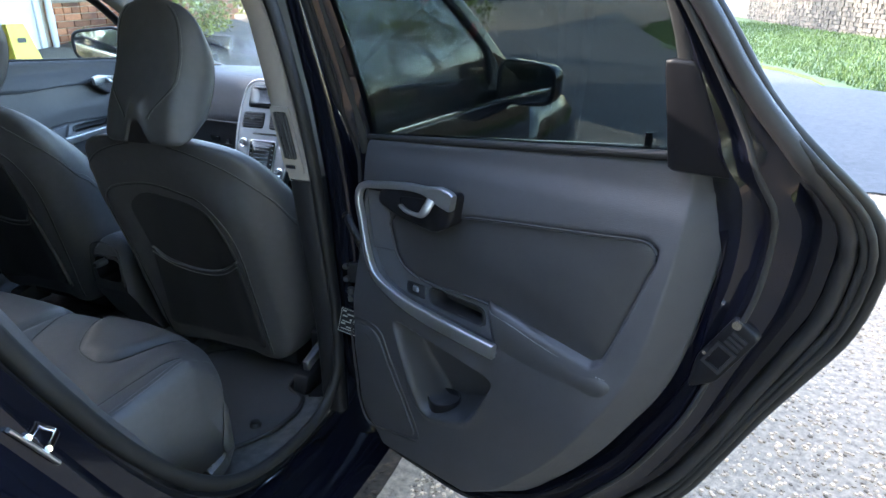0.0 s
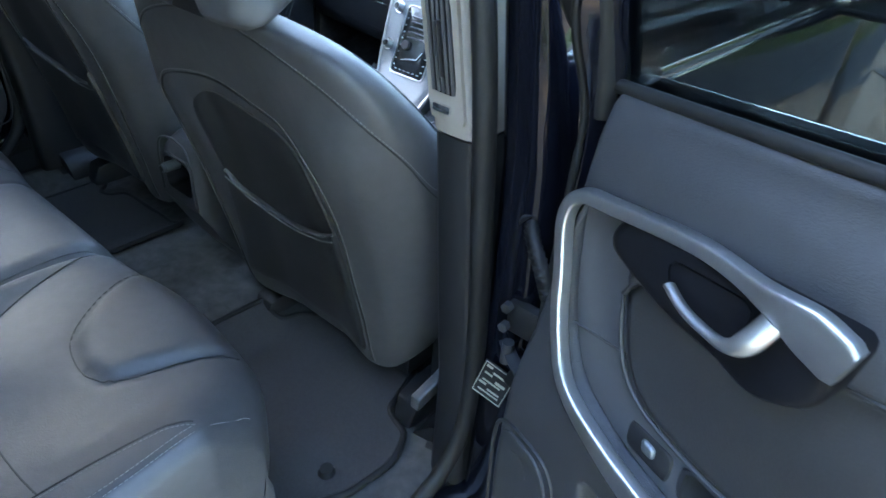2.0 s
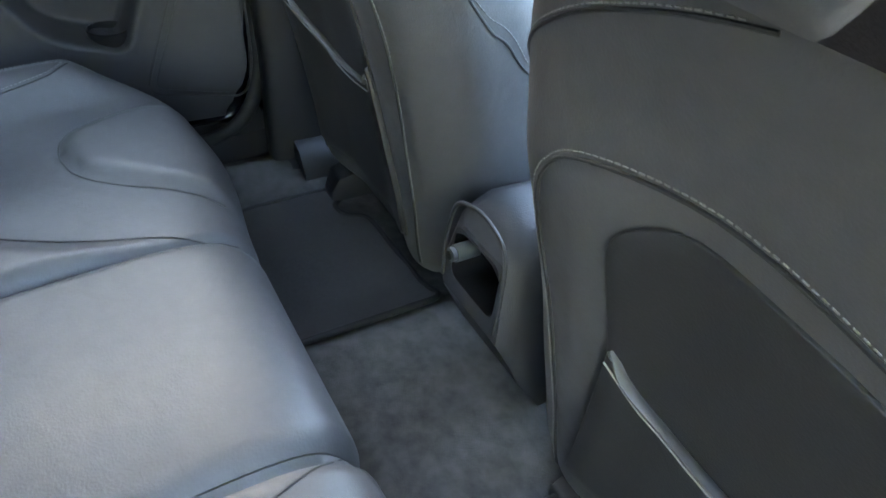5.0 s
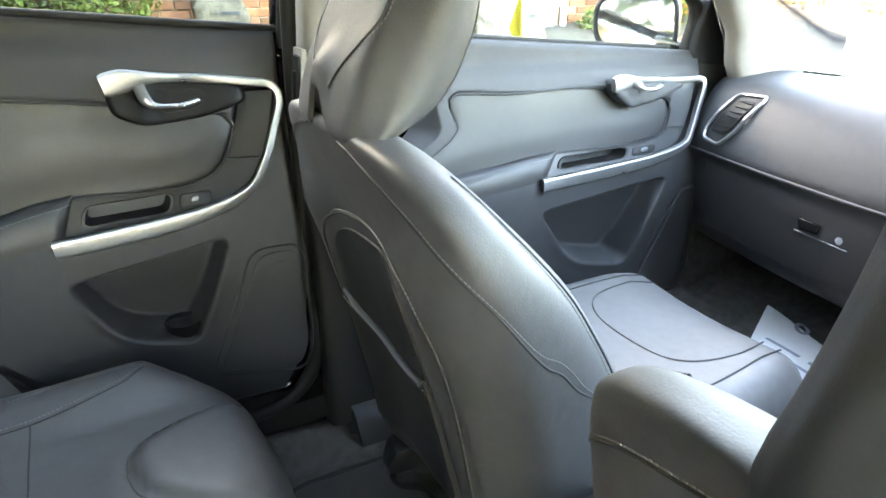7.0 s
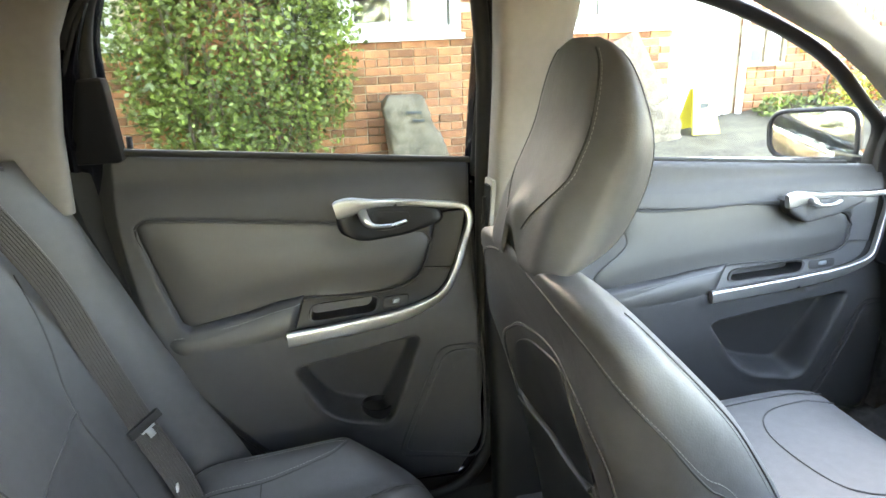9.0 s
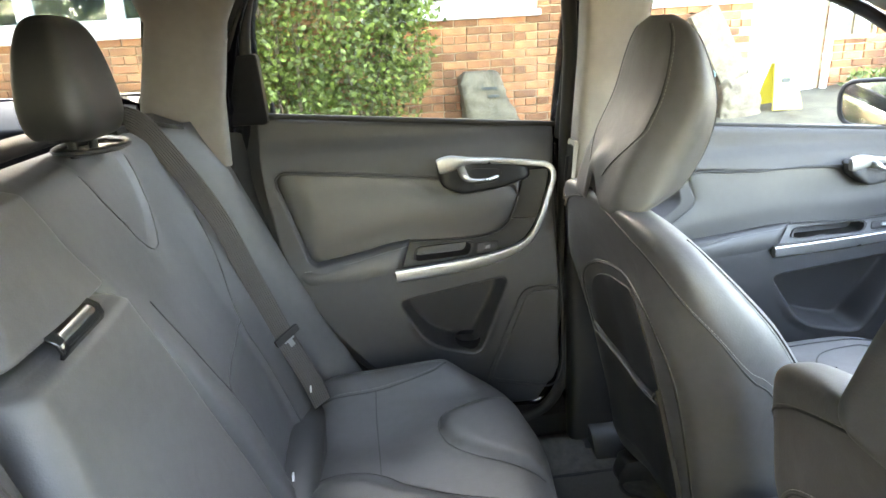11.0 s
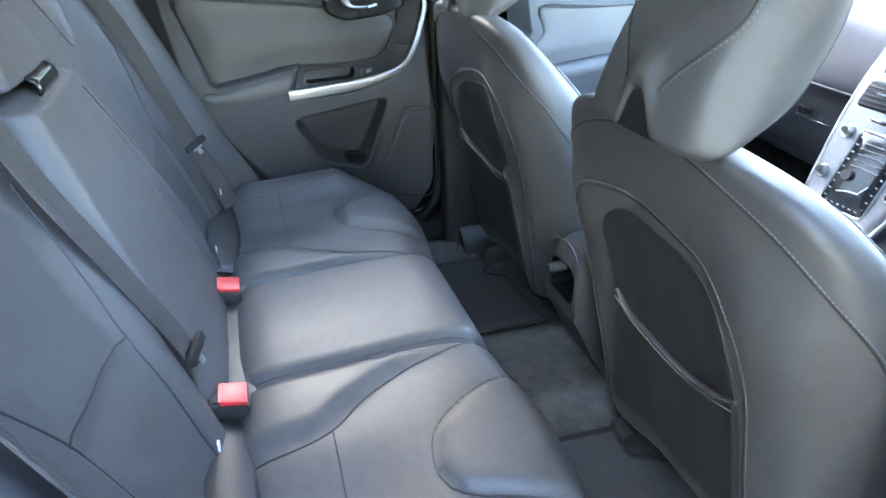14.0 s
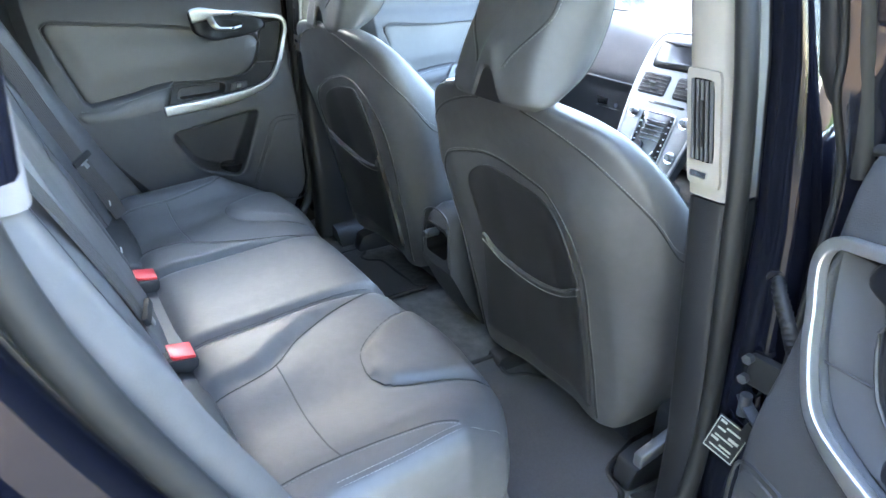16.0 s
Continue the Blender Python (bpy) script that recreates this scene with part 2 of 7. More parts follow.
def resample(pts, n, closed=True):
    p = [Vector(q) for q in pts]
    if closed:
        p = p + [p[0]]
    d = [0.0]
    for a, b in zip(p, p[1:]):
        d.append(d[-1] + (b - a).length)
    out, k = [], 0
    for i in range(n):
        s = d[-1] * i / (n if closed else n - 1)
        while k < len(d) - 2 and d[k + 1] < s:
            k += 1
        t = (s - d[k]) / max(1e-9, d[k + 1] - d[k])
        out.append(p[k].lerp(p[k + 1], min(1, t)))
    return out


def sweep(path, a, b=None, closed=False, n=8, up=(0, 0, 1), square=2.0):
    """A bar along the path: half-width a, half-height b."""
    b = b or a
    p = [Vector(q) for q in path]
    m, rings = len(p), []
    for i in range(m):
        t = (p[(i + 1) % m] - p[i - 1]) if closed else (p[min(m - 1, i + 1)] - p[max(0, i - 1)])
        t.normalize()
        u = Vector(up)
        s = t.cross(u)
        if s.length < 1e-4:
            s = t.cross(Vector((1, 0.3, 0.1)))
        s.normalize()
        w = s.cross(t)
        ring = []
        for j in range(n):
            g = 2 * math.pi * (j + 0.5) / n
            c, d = math.cos(g), math.sin(g)
            c, d = math.copysign(abs(c) ** (2 / square), c), math.copysign(abs(d) ** (2 / square), d)
            aa = a[i] if isinstance(a, (list, tuple)) else a
            ring.append(p[i] + s * c * aa + w * d * b)
        rings.append(ring)
    if closed:
        rings.append(rings[0])
        return loft(rings, caps=False)
    return loft(rings)


def cyl(p, q, r, n=16, r2=None):
    p, q = Vector(p), Vector(q)
    t = (q - p).normalized()
    s = t.cross(Vector((0, 0, 1)) if abs(t.z) < 0.9 else Vector((1, 0, 0))).normalized()
    w = t.cross(s)
    ring = lambda c, rr: [c + (s * math.cos(2 * math.pi * j / n) + w * math.sin(2 * math.pi * j / n)) * rr for j in range(n)]
    return loft([ring(p, r), ring(q, r2 if r2 is not None else r)])


def extrude(outline, d):
    """A prism: the closed outline of points, pushed along d."""
    o = [Vector(p) for p in outline]
    d = Vector(d)
    return loft([o, [p + d for p in o]])


def smoothstep(a, b, x):
    t = min(1.0, max(0.0, (x - a) / (b - a)))
    return t * t * (3 - 2 * t)


def interp(table, x):
    for (a, va), (b, vb) in zip(table, table[1:]):
        if x <= b:
            t = min(1, max(0, (x - a) / (b - a)))
            t = t * t * (3 - 2 * t) * 0.5 + t * 0.5
            return va + (vb - va) * t
    return table[-1][1]


def spline(table, x):
    """A smooth line through the table's points."""
    n = len(table)
    x = min(table[-1][0], max(table[0][0], x))
    i = next(k for k in range(n - 1) if x <= table[k + 1][0])
    (x0, y0), (x1, y1) = table[i], table[i + 1]
    s0 = (y1 - table[i - 1][1]) / (x1 - table[i - 1][0]) if i > 0 else (y1 - y0) / (x1 - x0)
    s1 = (table[i + 2][1] - y0) / (table[i + 2][0] - x0) if i < n - 2 else (y1 - y0) / (x1 - x0)
    h = x1 - x0
    t = (x - x0) / h
    return y0 * (1 + 2 * t) * (1 - t) ** 2 + s0 * h * t * (1 - t) ** 2 + y1 * t * t * (3 - 2 * t) + s1 * h * t * t * (t - 1)


def poly_dist(p, poly):
    """Signed distance to a polygon in the plane: minus inside."""
    x, y = p
    best, inside = 1e9, False
    n = len(poly)
    for i in range(n):
        ax, ay = poly[i][0], poly[i][1]
        bx, by = poly[(i + 1) % n][0], poly[(i + 1) % n][1]
        dx, dy = bx - ax, by - ay
        t = max(0, min(1, ((x - ax) * dx + (y - ay) * dy) / (dx * dx + dy * dy + 1e-12)))
        best = min(best, (ax + t * dx - x) ** 2 + (ay + t * dy - y) ** 2)
        if (ay > y) != (by > y) and x < (bx - ax) * (y - ay) / (by - ay) + ax:
            inside = not inside
    return -math.sqrt(best) if inside else math.sqrt(best)


def pad(outline, place, h, edge=0.006, rings=(0.85, 0.6, 0.3), base=-0.004, centre=None, cap=True):
    """A raised pad: outline in a surface's (u, v), place(u, v, height) gives the point."""
    o = [Vector((q[0], q[1])) for q in outline]
    c = Vector(centre) if centre else sum(o, Vector((0, 0))) / len(o)
    size = max((q - c).length for q in o)
    k = 1 - edge / size * 1.4
    levels = [(1.0, base), (1.0, h - edge * 0.8), (1 - (1 - k) * 0.35, h - edge * 0.25), (k, h)] + [(k * r, h) for r in rings]
    out = [[place(*(c + (q - c) * s), g) for q in o] for s, g in levels]
    v, f = loft(out, caps=False)
    n = len(o)
    v.append(Vector(place(c.x, c.y, h)))
    last = (len(levels) - 1) * n
    f += [(last + j, last + (j + 1) % n, len(v) - 1) for j in range(n)]
    if cap:
        f.append(tuple(range(n)))
    return v, f


def stitches(path, step=0.006, length=0.0040, r=0.0006, lift=(0, 0, 0)):
    """A run of short thread stitches along a line."""
    p = resample(path, max(2, int(sum((b - a).length for a, b in zip(path, path[1:])) / step)), closed=False)
    out = []
    for a, b in zip(p, p[1:]):
        d = (b - a).normalized() * length / 2
        m = (a + b) / 2 + Vector(lift)
        out.append(cyl(m - d, m + d, r, 5))
    return joined(*out)


def drape(ob, pts, way, lift):
    """The points, pushed along way until they lie on the mesh, lifted a little off it."""
    tree_ = BVHTree.FromPolygons([v.co for v in ob.data.vertices], [tuple(p.vertices) for p in ob.data.polygons])
    way, out = Vector(way).normalized(), []
    for p in pts:
        hit = tree_.ray_cast(Vector(p) - way * 0.12, way)[0]
        out.append((hit if hit is not None else Vector(p)) - way * lift)
    return out


# ---------- ground and road ----------
def rise(x, y):
    """The yard climbs from the car to the house."""
    t = min(1.0, max(0.0, (-1.1 - x) / 4.4))
    return t * (0.32 + 0.118 * max(-3.0, min(5.5, y)))



xs = [-90, -50, -25, -12, -9, -7.5, -6.5] + [-5.5 + 0.25 * i for i in range(60)] + [10, 12, 16, 25, 50, 90]
ys = [-90, -50, -25, -12] + [-8 + 0.5 * i for i in range(44)] + [16, 20, 26, 35, 60, 120]
gv, gf = [], []
for y in ys:
    for x in xs:
        gv.append((x, y, rise(x, max(-6, min(12, y))) + 0.006 * noise.noise((x * 1.3, y * 1.3, 0))))
for i in range(len(ys) - 1):
    for j in range(len(xs) - 1):
        a = i * len(xs) + j
        gf.append((a, a + 1, a + 1 + len(xs), a + len(xs)))
ground = part("ground", (gv, gf), GRAVEL)
tagged(ground, "tan gravel yard sloping up to the brick house", "ground", kind="structure")


ROAD = [(0.9, 4.6), (2.0, 3.9), (3.2, 4.2), (9, 3.0), (22, 2.0), (22, 7), (8.0, 7.4), (3.75, 9.2), (2.95, 12.4), (0.3, 17.2), (-3, 30), (-8.3, 60), (-22, 60), (-12, 34), (-6.5, 21), (-3.4, 12), (-0.6, 7)]
road = part("road", extrude(resample(curve([(x, y, rise(x, min(12, y)) + 0.004) for x, y in ROAD], 6, True), 160), (0, 0, 0.012)), ASPHALT)
tagged(road, "grey asphalt lane with faint patches", "road", kind="structure")
lawn = part("grass_verge", extrude(resample(curve([(x, y, 0.0) for x, y in ((3.55, 8.95), (2.7, 12.2), (0.0, 17.0), (-3.4, 30), (-8.8, 60), (-3, 60), (2.8, 33), (5.9, 22), (9, 15.5), (16, 10), (16, 7.2), (8.0, 7.0))], 6, True), 110), (0, 0, 0.06)), GRASS)
tagged(lawn, "bright green mown grass verge beside the lane", "grass", kind="structure")

# ---------- car ----------
shell = thing("car", "dark blue-black estate car with its rear door wide open", "car")


# ---------- car doors ----------
X_IN = [(0.35, 0.775), (0.6, 0.748), (0.85, 0.748), (1.0, 0.765), (1.11, 0.782), (1.16, 0.797), (1.2, 0.814), (1.3, 0.820)]
REAR_EDGE = [(0.46, -0.36), (0.49, -0.46), (0.524, -0.514), (0.6, -0.59), (0.741, -0.705), (0.915, -0.805), (1.12, -0.843), (1.26, -0.835)]
FRONT_EDGE = [(0.46, -0.17), (0.49, -0.12), (0.55, -0.092), (0.8, -0.075), (1.1, -0.085), (1.25, -0.075)]


def sill(y):
    return 1.190 - 0.078 * (y + 0.11)


def glass_x(z):
    return 0.835 - 0.40 * max(0.0, z - 1.15) ** 1.25


def rear_place(side):
    return lambda y, z, h: Vector((side * (spline(X_IN, z) - h), y, z))


FRONT_LOW = [(-0.86, -0.02), (-0.70, 0.17), (-0.502, 0.447), (-0.40, 0.595), (-0.226, 0.842), (-0.117, 0.942), (-0.06, 0.995)]


def front_place(side):
    """The front door's trim: longer armrest and bin, the same handle, a lower waist."""
    def place(y, z, h):
        k = smoothstep(0.93, 1.06, z)
        yy = spline(FRONT_LOW, y) * (1 - k) + (0.942 + 1.10 * (y + 0.117)) * k
        dz = -0.012 - 0.043 * smoothstep(0.88, 1.10, z) - 0.03 * smoothstep(0.80, 0.60, z) - 0.015 * smoothstep(1.12, 1.2, z)
        dz += 0.022 * smoothstep(-0.72, -0.42, y) * smoothstep(1.04, 1.085, z) * smoothstep(1.13, 1.10, z)
        return Vector((side * (spline(X_IN, z) - h), yy, z + dz))
    return place


def window_x(place, side, y, z):
    p = place(y, z, 0)
    return Vector((side * glass_x(p.z), p.y, p.z))


def door_trim(door, side, place, front=False):
    """The inner trim of a door: panel, padded insert, armrest, silver band, handle, switch, bin and loudspeaker cover."""
    bin_ = [(q.x, q.y) for q in rounded([(-0.503, 0.811), (-0.226, 0.857), (-0.303, 0.648), (-0.430, 0.682)], [0.03, 0.03, 0.03, 0.05])]
    ins = [(q.x, q.y) for q in resample(rounded([(-0.772, 1.130, 0), (-0.40, 1.096, 0), (-0.188, 1.062, 0), (-0.228, 0.960, 0), (-0.33, 0.944, 0), (-0.45, 0.952, 0), (-0.695, 0.908, 0)], [0.04, 0.1, 0.03, 0.05, 0.1, 0.1, 0.012], 6), 60)]
    inner = [(-0.178, 1.098), (-0.194, 1.04), (-0.218, 0.99), (-0.255, 0.960), (-0.33, 0.949), (-0.40, 0.948), (-0.470, 0.953)]
    outer = [(-0.122, 1.100), (-0.136, 1.04), (-0.156, 0.985), (-0.190, 0.938), (-0.255, 0.910), (-0.34, 0.897), (-0.495, 0.880)]
    cup = [(q.x, q.y) for q in rounded([(-0.448, 0.932, 0), (-0.312, 0.938, 0), (-0.320, 0.907, 0), (-0.458, 0.900, 0)], 0.012, 4)]
    hollow = outer[:] + inner[::-1]

    def relief(y, z):
        """How far the moulded panel stands out of the door's plane."""
        s = poly_dist((y, z), bin_)
        h = -(0.056 + 0.034 * smoothstep(0.84, 0.66, z)) * smoothstep(0.0, 0.017, -s) + 0.004 * smoothstep(0.02, 0.0, abs(s)) * smoothstep(0.80, 0.70, z)
        belly = smoothstep(0.62, 0.80, z) * smoothstep(0.98, 0.86, z)
        h += 0.012 * belly * smoothstep(-0.80, -0.66, y) + 0.005 * smoothstep(1.10, 1.19, z)
        if z > 0.85:
            h -= 0.026 * smoothstep(0.004, -0.012, poly_dist((y, z), ins)) + 0.046 * smoothstep(0.012, -0.006, poly_dist((y, z), hollow))
            h -= 0.05 * smoothstep(0.004, -0.004, poly_dist((y, z), cup))
        return h

    def on(y, z, h):
        return place(y, z, relief(y, z) + h)
    rows, n = [], 210
    zs = [0.46 + (1.0 - 0.46) * i / 140 for i in range(140)] + [1.0 + 0.2 * i / 40 for i in range(41)]
    for z in zs:
        a = interp(FRONT_EDGE, z)
        b = sum(interp(REAR_EDGE, z + 0.016 * d) for d in range(-4, 5)) / 9
        row = []
        for j in range(n + 1):
            t = j / n
            y = a + (b - a) * t
            zz = z if z < 1.0 else 1.0 + (z - 1.0) / 0.2 * (sill(y) - 1.0)
            rim = min(abs(y - a), (z - 0.46) * 1.0)
            h = -0.055 * (1 - smoothstep(0.012, 0.034, rim)) - 0.044 * max(0.0, 1 - abs(y - b) / 0.050)
            row.append(place(y, zz, relief(y, zz) + h))
        rows.append(row)
    top = rows[-1]
    rows.append([p + Vector((side * 0.006, 0, 0.007)) for p in top])
    rows.append([p + Vector((side * 0.014, 0, 0.011)) for p in top])
    rows.append([p + Vector((side * 0.022, 0, 0.011)) for p in top])
    part("trim_panel", loft(rows, closed=False), PLASTIC, door, "charcoal grained door trim", solid=0.004, face=(-side, 0, 0), sharp=120)
    # padded insert with a piped edge
    part("insert_pad", pad(ins, lambda y, z, h: place(y, z, h + (0.002 if front else 0.006) * smoothstep(-0.004, -0.07, poly_dist((y, z), ins)) + (0.003 if front else 0.006) * smoothstep(1.07, 1.13, z)), -0.008, 0.008, rings=(0.94, 0.88, 0.8, 0.7, 0.55, 0.35, 0.15), base=-0.02), LEATHER_DARK, door, "stitched black leather insert")
    grv = [place(q.x, q.y, -0.006 + 0.008 * smoothstep(1.07, 1.13, q.y)) for q in resample([(*q, 0) for q in ins], 140)]
    part("insert_groove", sweep(grv, 0.0024, closed=True, n=6), SEAM, door)
    # armrest: a rolled leather wedge
    au = resample(curve([(-0.738, 0.900, 0), (-0.66, 0.914, 0), (-0.58, 0.932, 0), (-0.52, 0.948, 0), (-0.462, 0.956, 0)]), 36, False)
    al = resample(curve([(-0.732, 0.888, 0), (-0.690, 0.852, 0), (-0.615, 0.842, 0), (-0.540, 0.852, 0), (-0.490, 0.876, 0)]), 36, False)
    rows = []
    for k in range(13):
        u = k / 12
        row = []
        for i, (p, q) in enumerate(zip(au, al)):
            c = p.lerp(q, u)
            e = smoothstep(0, 0.12, i / 35) * smoothstep(1.0, 0.94, i / 35)
            row.append(place(c.x, c.y, -0.010 + 0.010 * u + (0.006 + 0.011 * e) * math.sin(math.pi * (0.04 + 0.92 * u ** 0.8)) ** 0.55))
        rows.append(row)
    part("armrest", loft(rows, closed=False), LEATHER_DARK, door, "black leather armrest", solid=0.012, face=(-side, 0, 0))
    st = [p + Vector((side * -0.0012, 0, 0)) for p in rows[2]]
    part("stitching", stitches(st), THREAD, door)
    # console above the silver band: a sloping shelf with a grab recess
    ci = resample(curve([(*q, 0) for q in inner]), 110, False)
    co = resample(curve([(*q, 0) for q in outer]), 110, False)
    grid = [[a.lerp(b, u) for a, b in zip(ci, co)] for u in np.linspace(0, 1, 17)]
    v = [place(p.x, p.y, -0.016 + 0.008 * (k / 16) ** 1.5) for k, r in enumerate(grid) for p in r]
    f = []
    for k in range(16):
        for i in range(109):
            c = (grid[k][i] + grid[k + 1][i + 1]) / 2
            if poly_dist((c.x, c.y), cup) > 0:
                f.append((k * 110 + i, k * 110 + i + 1, (k + 1) * 110 + i + 1, (k + 1) * 110 + i))
    # closed rear door takes a near-black copy: its shade is in the colour
    part("armrest_console", (v, f), BLACK_AND_SHADE if side < 0 and not front else SATIN, door, "smooth satin armrest console")
    shelf = lambda z: -0.016 + 0.008 * min(1, max(0, (0.944 - z) / 0.055)) ** 1.5
    v, f = loft([[place(c[0] + (q.x - c[0]) * k, c[1] + (q.y - c[1]) * k, shelf(q.y) + g) for q in resample([(*q, 0) for q in cup], 40)] for k, g, c in ((1.06, -0.002, (-0.39, 0.917)), (1.04, 0.004, (-0.39, 0.917)), (0.97, 0.004, (-0.39, 0.917)), (0.93, -0.004, (-0.39, 0.917)), (0.90, -0.036, (-0.39, 0.917)))], caps=False)
    f.append(tuple(range(160, 200)))
    part("pull_cup", (v, f), PLASTIC_BLACK, door, "moulded grab recess")
    # silver band, wide along the armrest, narrow up to the handle, wide again over the lever
    band = [(-0.502, 0.878), (-0.42, 0.885), (-0.32, 0.896), (-0.25, 0.911), (-0.188, 0.938), (-0.154, 0.985), (-0.132, 1.04), (-0.117, 1.086), (-0.128, 1.112), (-0.17, 1.120), (-0.26, 1.130), (-0.33, 1.135), (-0.365, 1.132), (-0.392, 1.126)]
    line = curve([place(y, z, 0.019 - 0.008 * smoothstep(0.92, 1.06, z) + 0.022 * smoothstep(-0.26, -0.35, y) * smoothstep(1.0, 1.1, z)) for y, z in band], 8)
    part("silver_band", loft([[p + w for w in ring] for p, ring in band_rings(line, side)]), SILVER, door, "satin silver trim band")
    part("plate_joint", sweep([place(y, 0.988, -0.012 + 0.006 * k) for k, y in enumerate((-0.218, -0.188, -0.158))], 0.0016, n=6), SEAM, door)
    # handle: bezel, cup and chrome lever
    bez = rounded([(-0.392, 1.138), (-0.30, 1.132), (-0.180, 1.118), (-0.168, 1.088), (-0.235, 1.066), (-0.335, 1.056), (-0.386, 1.080)], [0.012, 0.05, 0.02, 0.02, 0.03, 0.03, 0.015], 4)
    # front door's surround takes a lighter plastic, as if better lit
    part("handle_bezel", pad(resample(bez, 70), lambda y, z, h: place(y, z, h + 0.016 * smoothstep(-0.30, -0.36, y) * (1 if h > 0 else 0)), 0.012, 0.008, base=-0.03), PLASTIC if front else BLACK_AND_SHADE, door, "black handle surround")
    dish = rounded([(-0.322, 1.116), (-0.235, 1.110), (-0.252, 1.082), (-0.312, 1.076)], 0.016, 4)
    v, f = loft([[place(q.x, q.y, g + 0.016 * smoothstep(-0.30, -0.36, q.x)) for q in resample(dish, 32)] for g in (0.011, 0.014, 0.010, -0.002)], caps=False)
    f.append(tuple(range(96, 128)))
    part("handle_dish", (v, f), BLACK_AND_SHADE, door, "dark finger recess")
    lev = curve([place(y, z, h) for y, z, h in ((-0.340, 1.124, 0.034), (-0.334, 1.106, 0.040), (-0.322, 1.095, 0.040), (-0.300, 1.092, 0.036), (-0.275, 1.092, 0.030), (-0.252, 1.096, 0.022))], 6)
    k = len(lev)
    part("door_lever", sweep(lev, [0.0036 + 0.0060 * smoothstep(0.55, 0.15, i / k) for i in range(k)], 0.0055, n=12, up=(side, 0, 0)), SILVER, door, "chrome lever handle")
    # window switch
    part("switch_plate", pad(resample(rounded([(-0.302, 0.934), (-0.248, 0.936), (-0.252, 0.912), (-0.306, 0.909)], 0.006, 3), 24), lambda y, z, h: place(y, z, shelf(z) + h), 0.004, 0.002, rings=(0.5,), base=-0.02), PLASTIC_BLACK, door)
    part("window_switch", pad(resample(rounded([(-0.284, 0.930), (-0.268, 0.931), (-0.271, 0.920), (-0.287, 0.919)], 0.004, 3), 20), lambda y, z, h: place(y, z, shelf(z) + h), 0.008, 0.003, rings=(0.5,), base=0.0), ALU, door, "grey window switch")
    # loudspeaker cover
    spk = rounded([(-0.185, 0.812), (-0.112, 0.812), (-0.098, 0.60), (-0.118, 0.540), (-0.275, 0.575)], [0.03, 0.02, 0.02, 0.03, 0.02], 5)
    part("speaker_cover", pad(resample(spk, 70), on, 0.003, 0.002, rings=(0.9, 0.8, 0.65, 0.5, 0.35, 0.2)), PLASTIC, door, "charcoal loudspeaker cover")
    part("speaker_groove", sweep([on(q.x, q.y, 0.001) for q in resample(rounded([(-0.196, 0.822), (-0.102, 0.822), (-0.088, 0.60), (-0.106, 0.530), (-0.290, 0.565)], 0.03, 5), 90)], 0.0026, closed=True, n=6), SEAM, door)
    ring = [on(-0.145 + 0.020 * math.cos(g), 0.775 + 0.019 * math.sin(g), 0.0035) for g in np.linspace(0, 2 * math.pi, 24, endpoint=False)]
    part("tweeter_grille", extrude(ring, (side * -0.0008, 0, 0)), PLASTIC, door)
    # bottle holder in the bin
    if not front:
        c = place(-0.326, 0.668, -0.044)
        cupr = [[c + Vector((math.cos(g) * 0.036 * s, math.sin(g) * 0.036 * s, z)) for g in np.linspace(0, 2 * math.pi, 24, endpoint=False)] for s, z in ((0.9, -0.04), (1.0, 0.012), (0.93, 0.013), (0.85, -0.035))]
        part("bottle_holder", loft(cupr), BLACK_AND_SHADE, door)


def band_rings(line, side):
    m = len(line)
    for i, p in enumerate(line):
        t = (line[min(m - 1, i + 1)] - line[max(0, i - 1)]).normalized()
        w = t.cross(Vector((side, 0, 0))).normalized()
        s = i / (m - 1)
        wide = 0.0145 - 0.0075 * smoothstep(0.12, 0.36, s) + 0.0115 * smoothstep(0.80, 0.93, s) - 0.003 * smoothstep(0.98, 1.0, s)
        o = Vector((side, 0, 0))
        ring = []
        for g in np.linspace(0, 2 * math.pi, 24, endpoint=False):
            c, d = math.cos(g), math.sin(g)
            ring.append(w * wide * math.copysign(abs(c) ** 0.45, c) - o * 0.008 * math.copysign(abs(d) ** 0.45, d))
        yield p, ring


def door_window(door, side, place, outline, mat, front=False):
    o = [window_x(place, side, y, z) for y, z in outline]
    o = resample(o, 80)
    c = sum(o, Vector()) / len(o)
    ringsv = [[c + (p - c) * s for p in o] for s in (1.0, 0.75, 0.5, 0.25)]
    for r in ringsv:
        for p in r:
            p.x = side * glass_x(p.z)
    back = [[p + Vector((side * 0.004, 0, 0)) for p in r] for r in ringsv]
    v, f = loft([*reversed(back), *ringsv], caps=False)
    f += [tuple(range(80)), tuple(range(len(v) - 80, len(v)))]
    g = part("window_pane", (v, f), mat, door, "dark tinted glass" if mat in (GLASS_TINT, GLASS_DARK) else "clear glass")
    return o


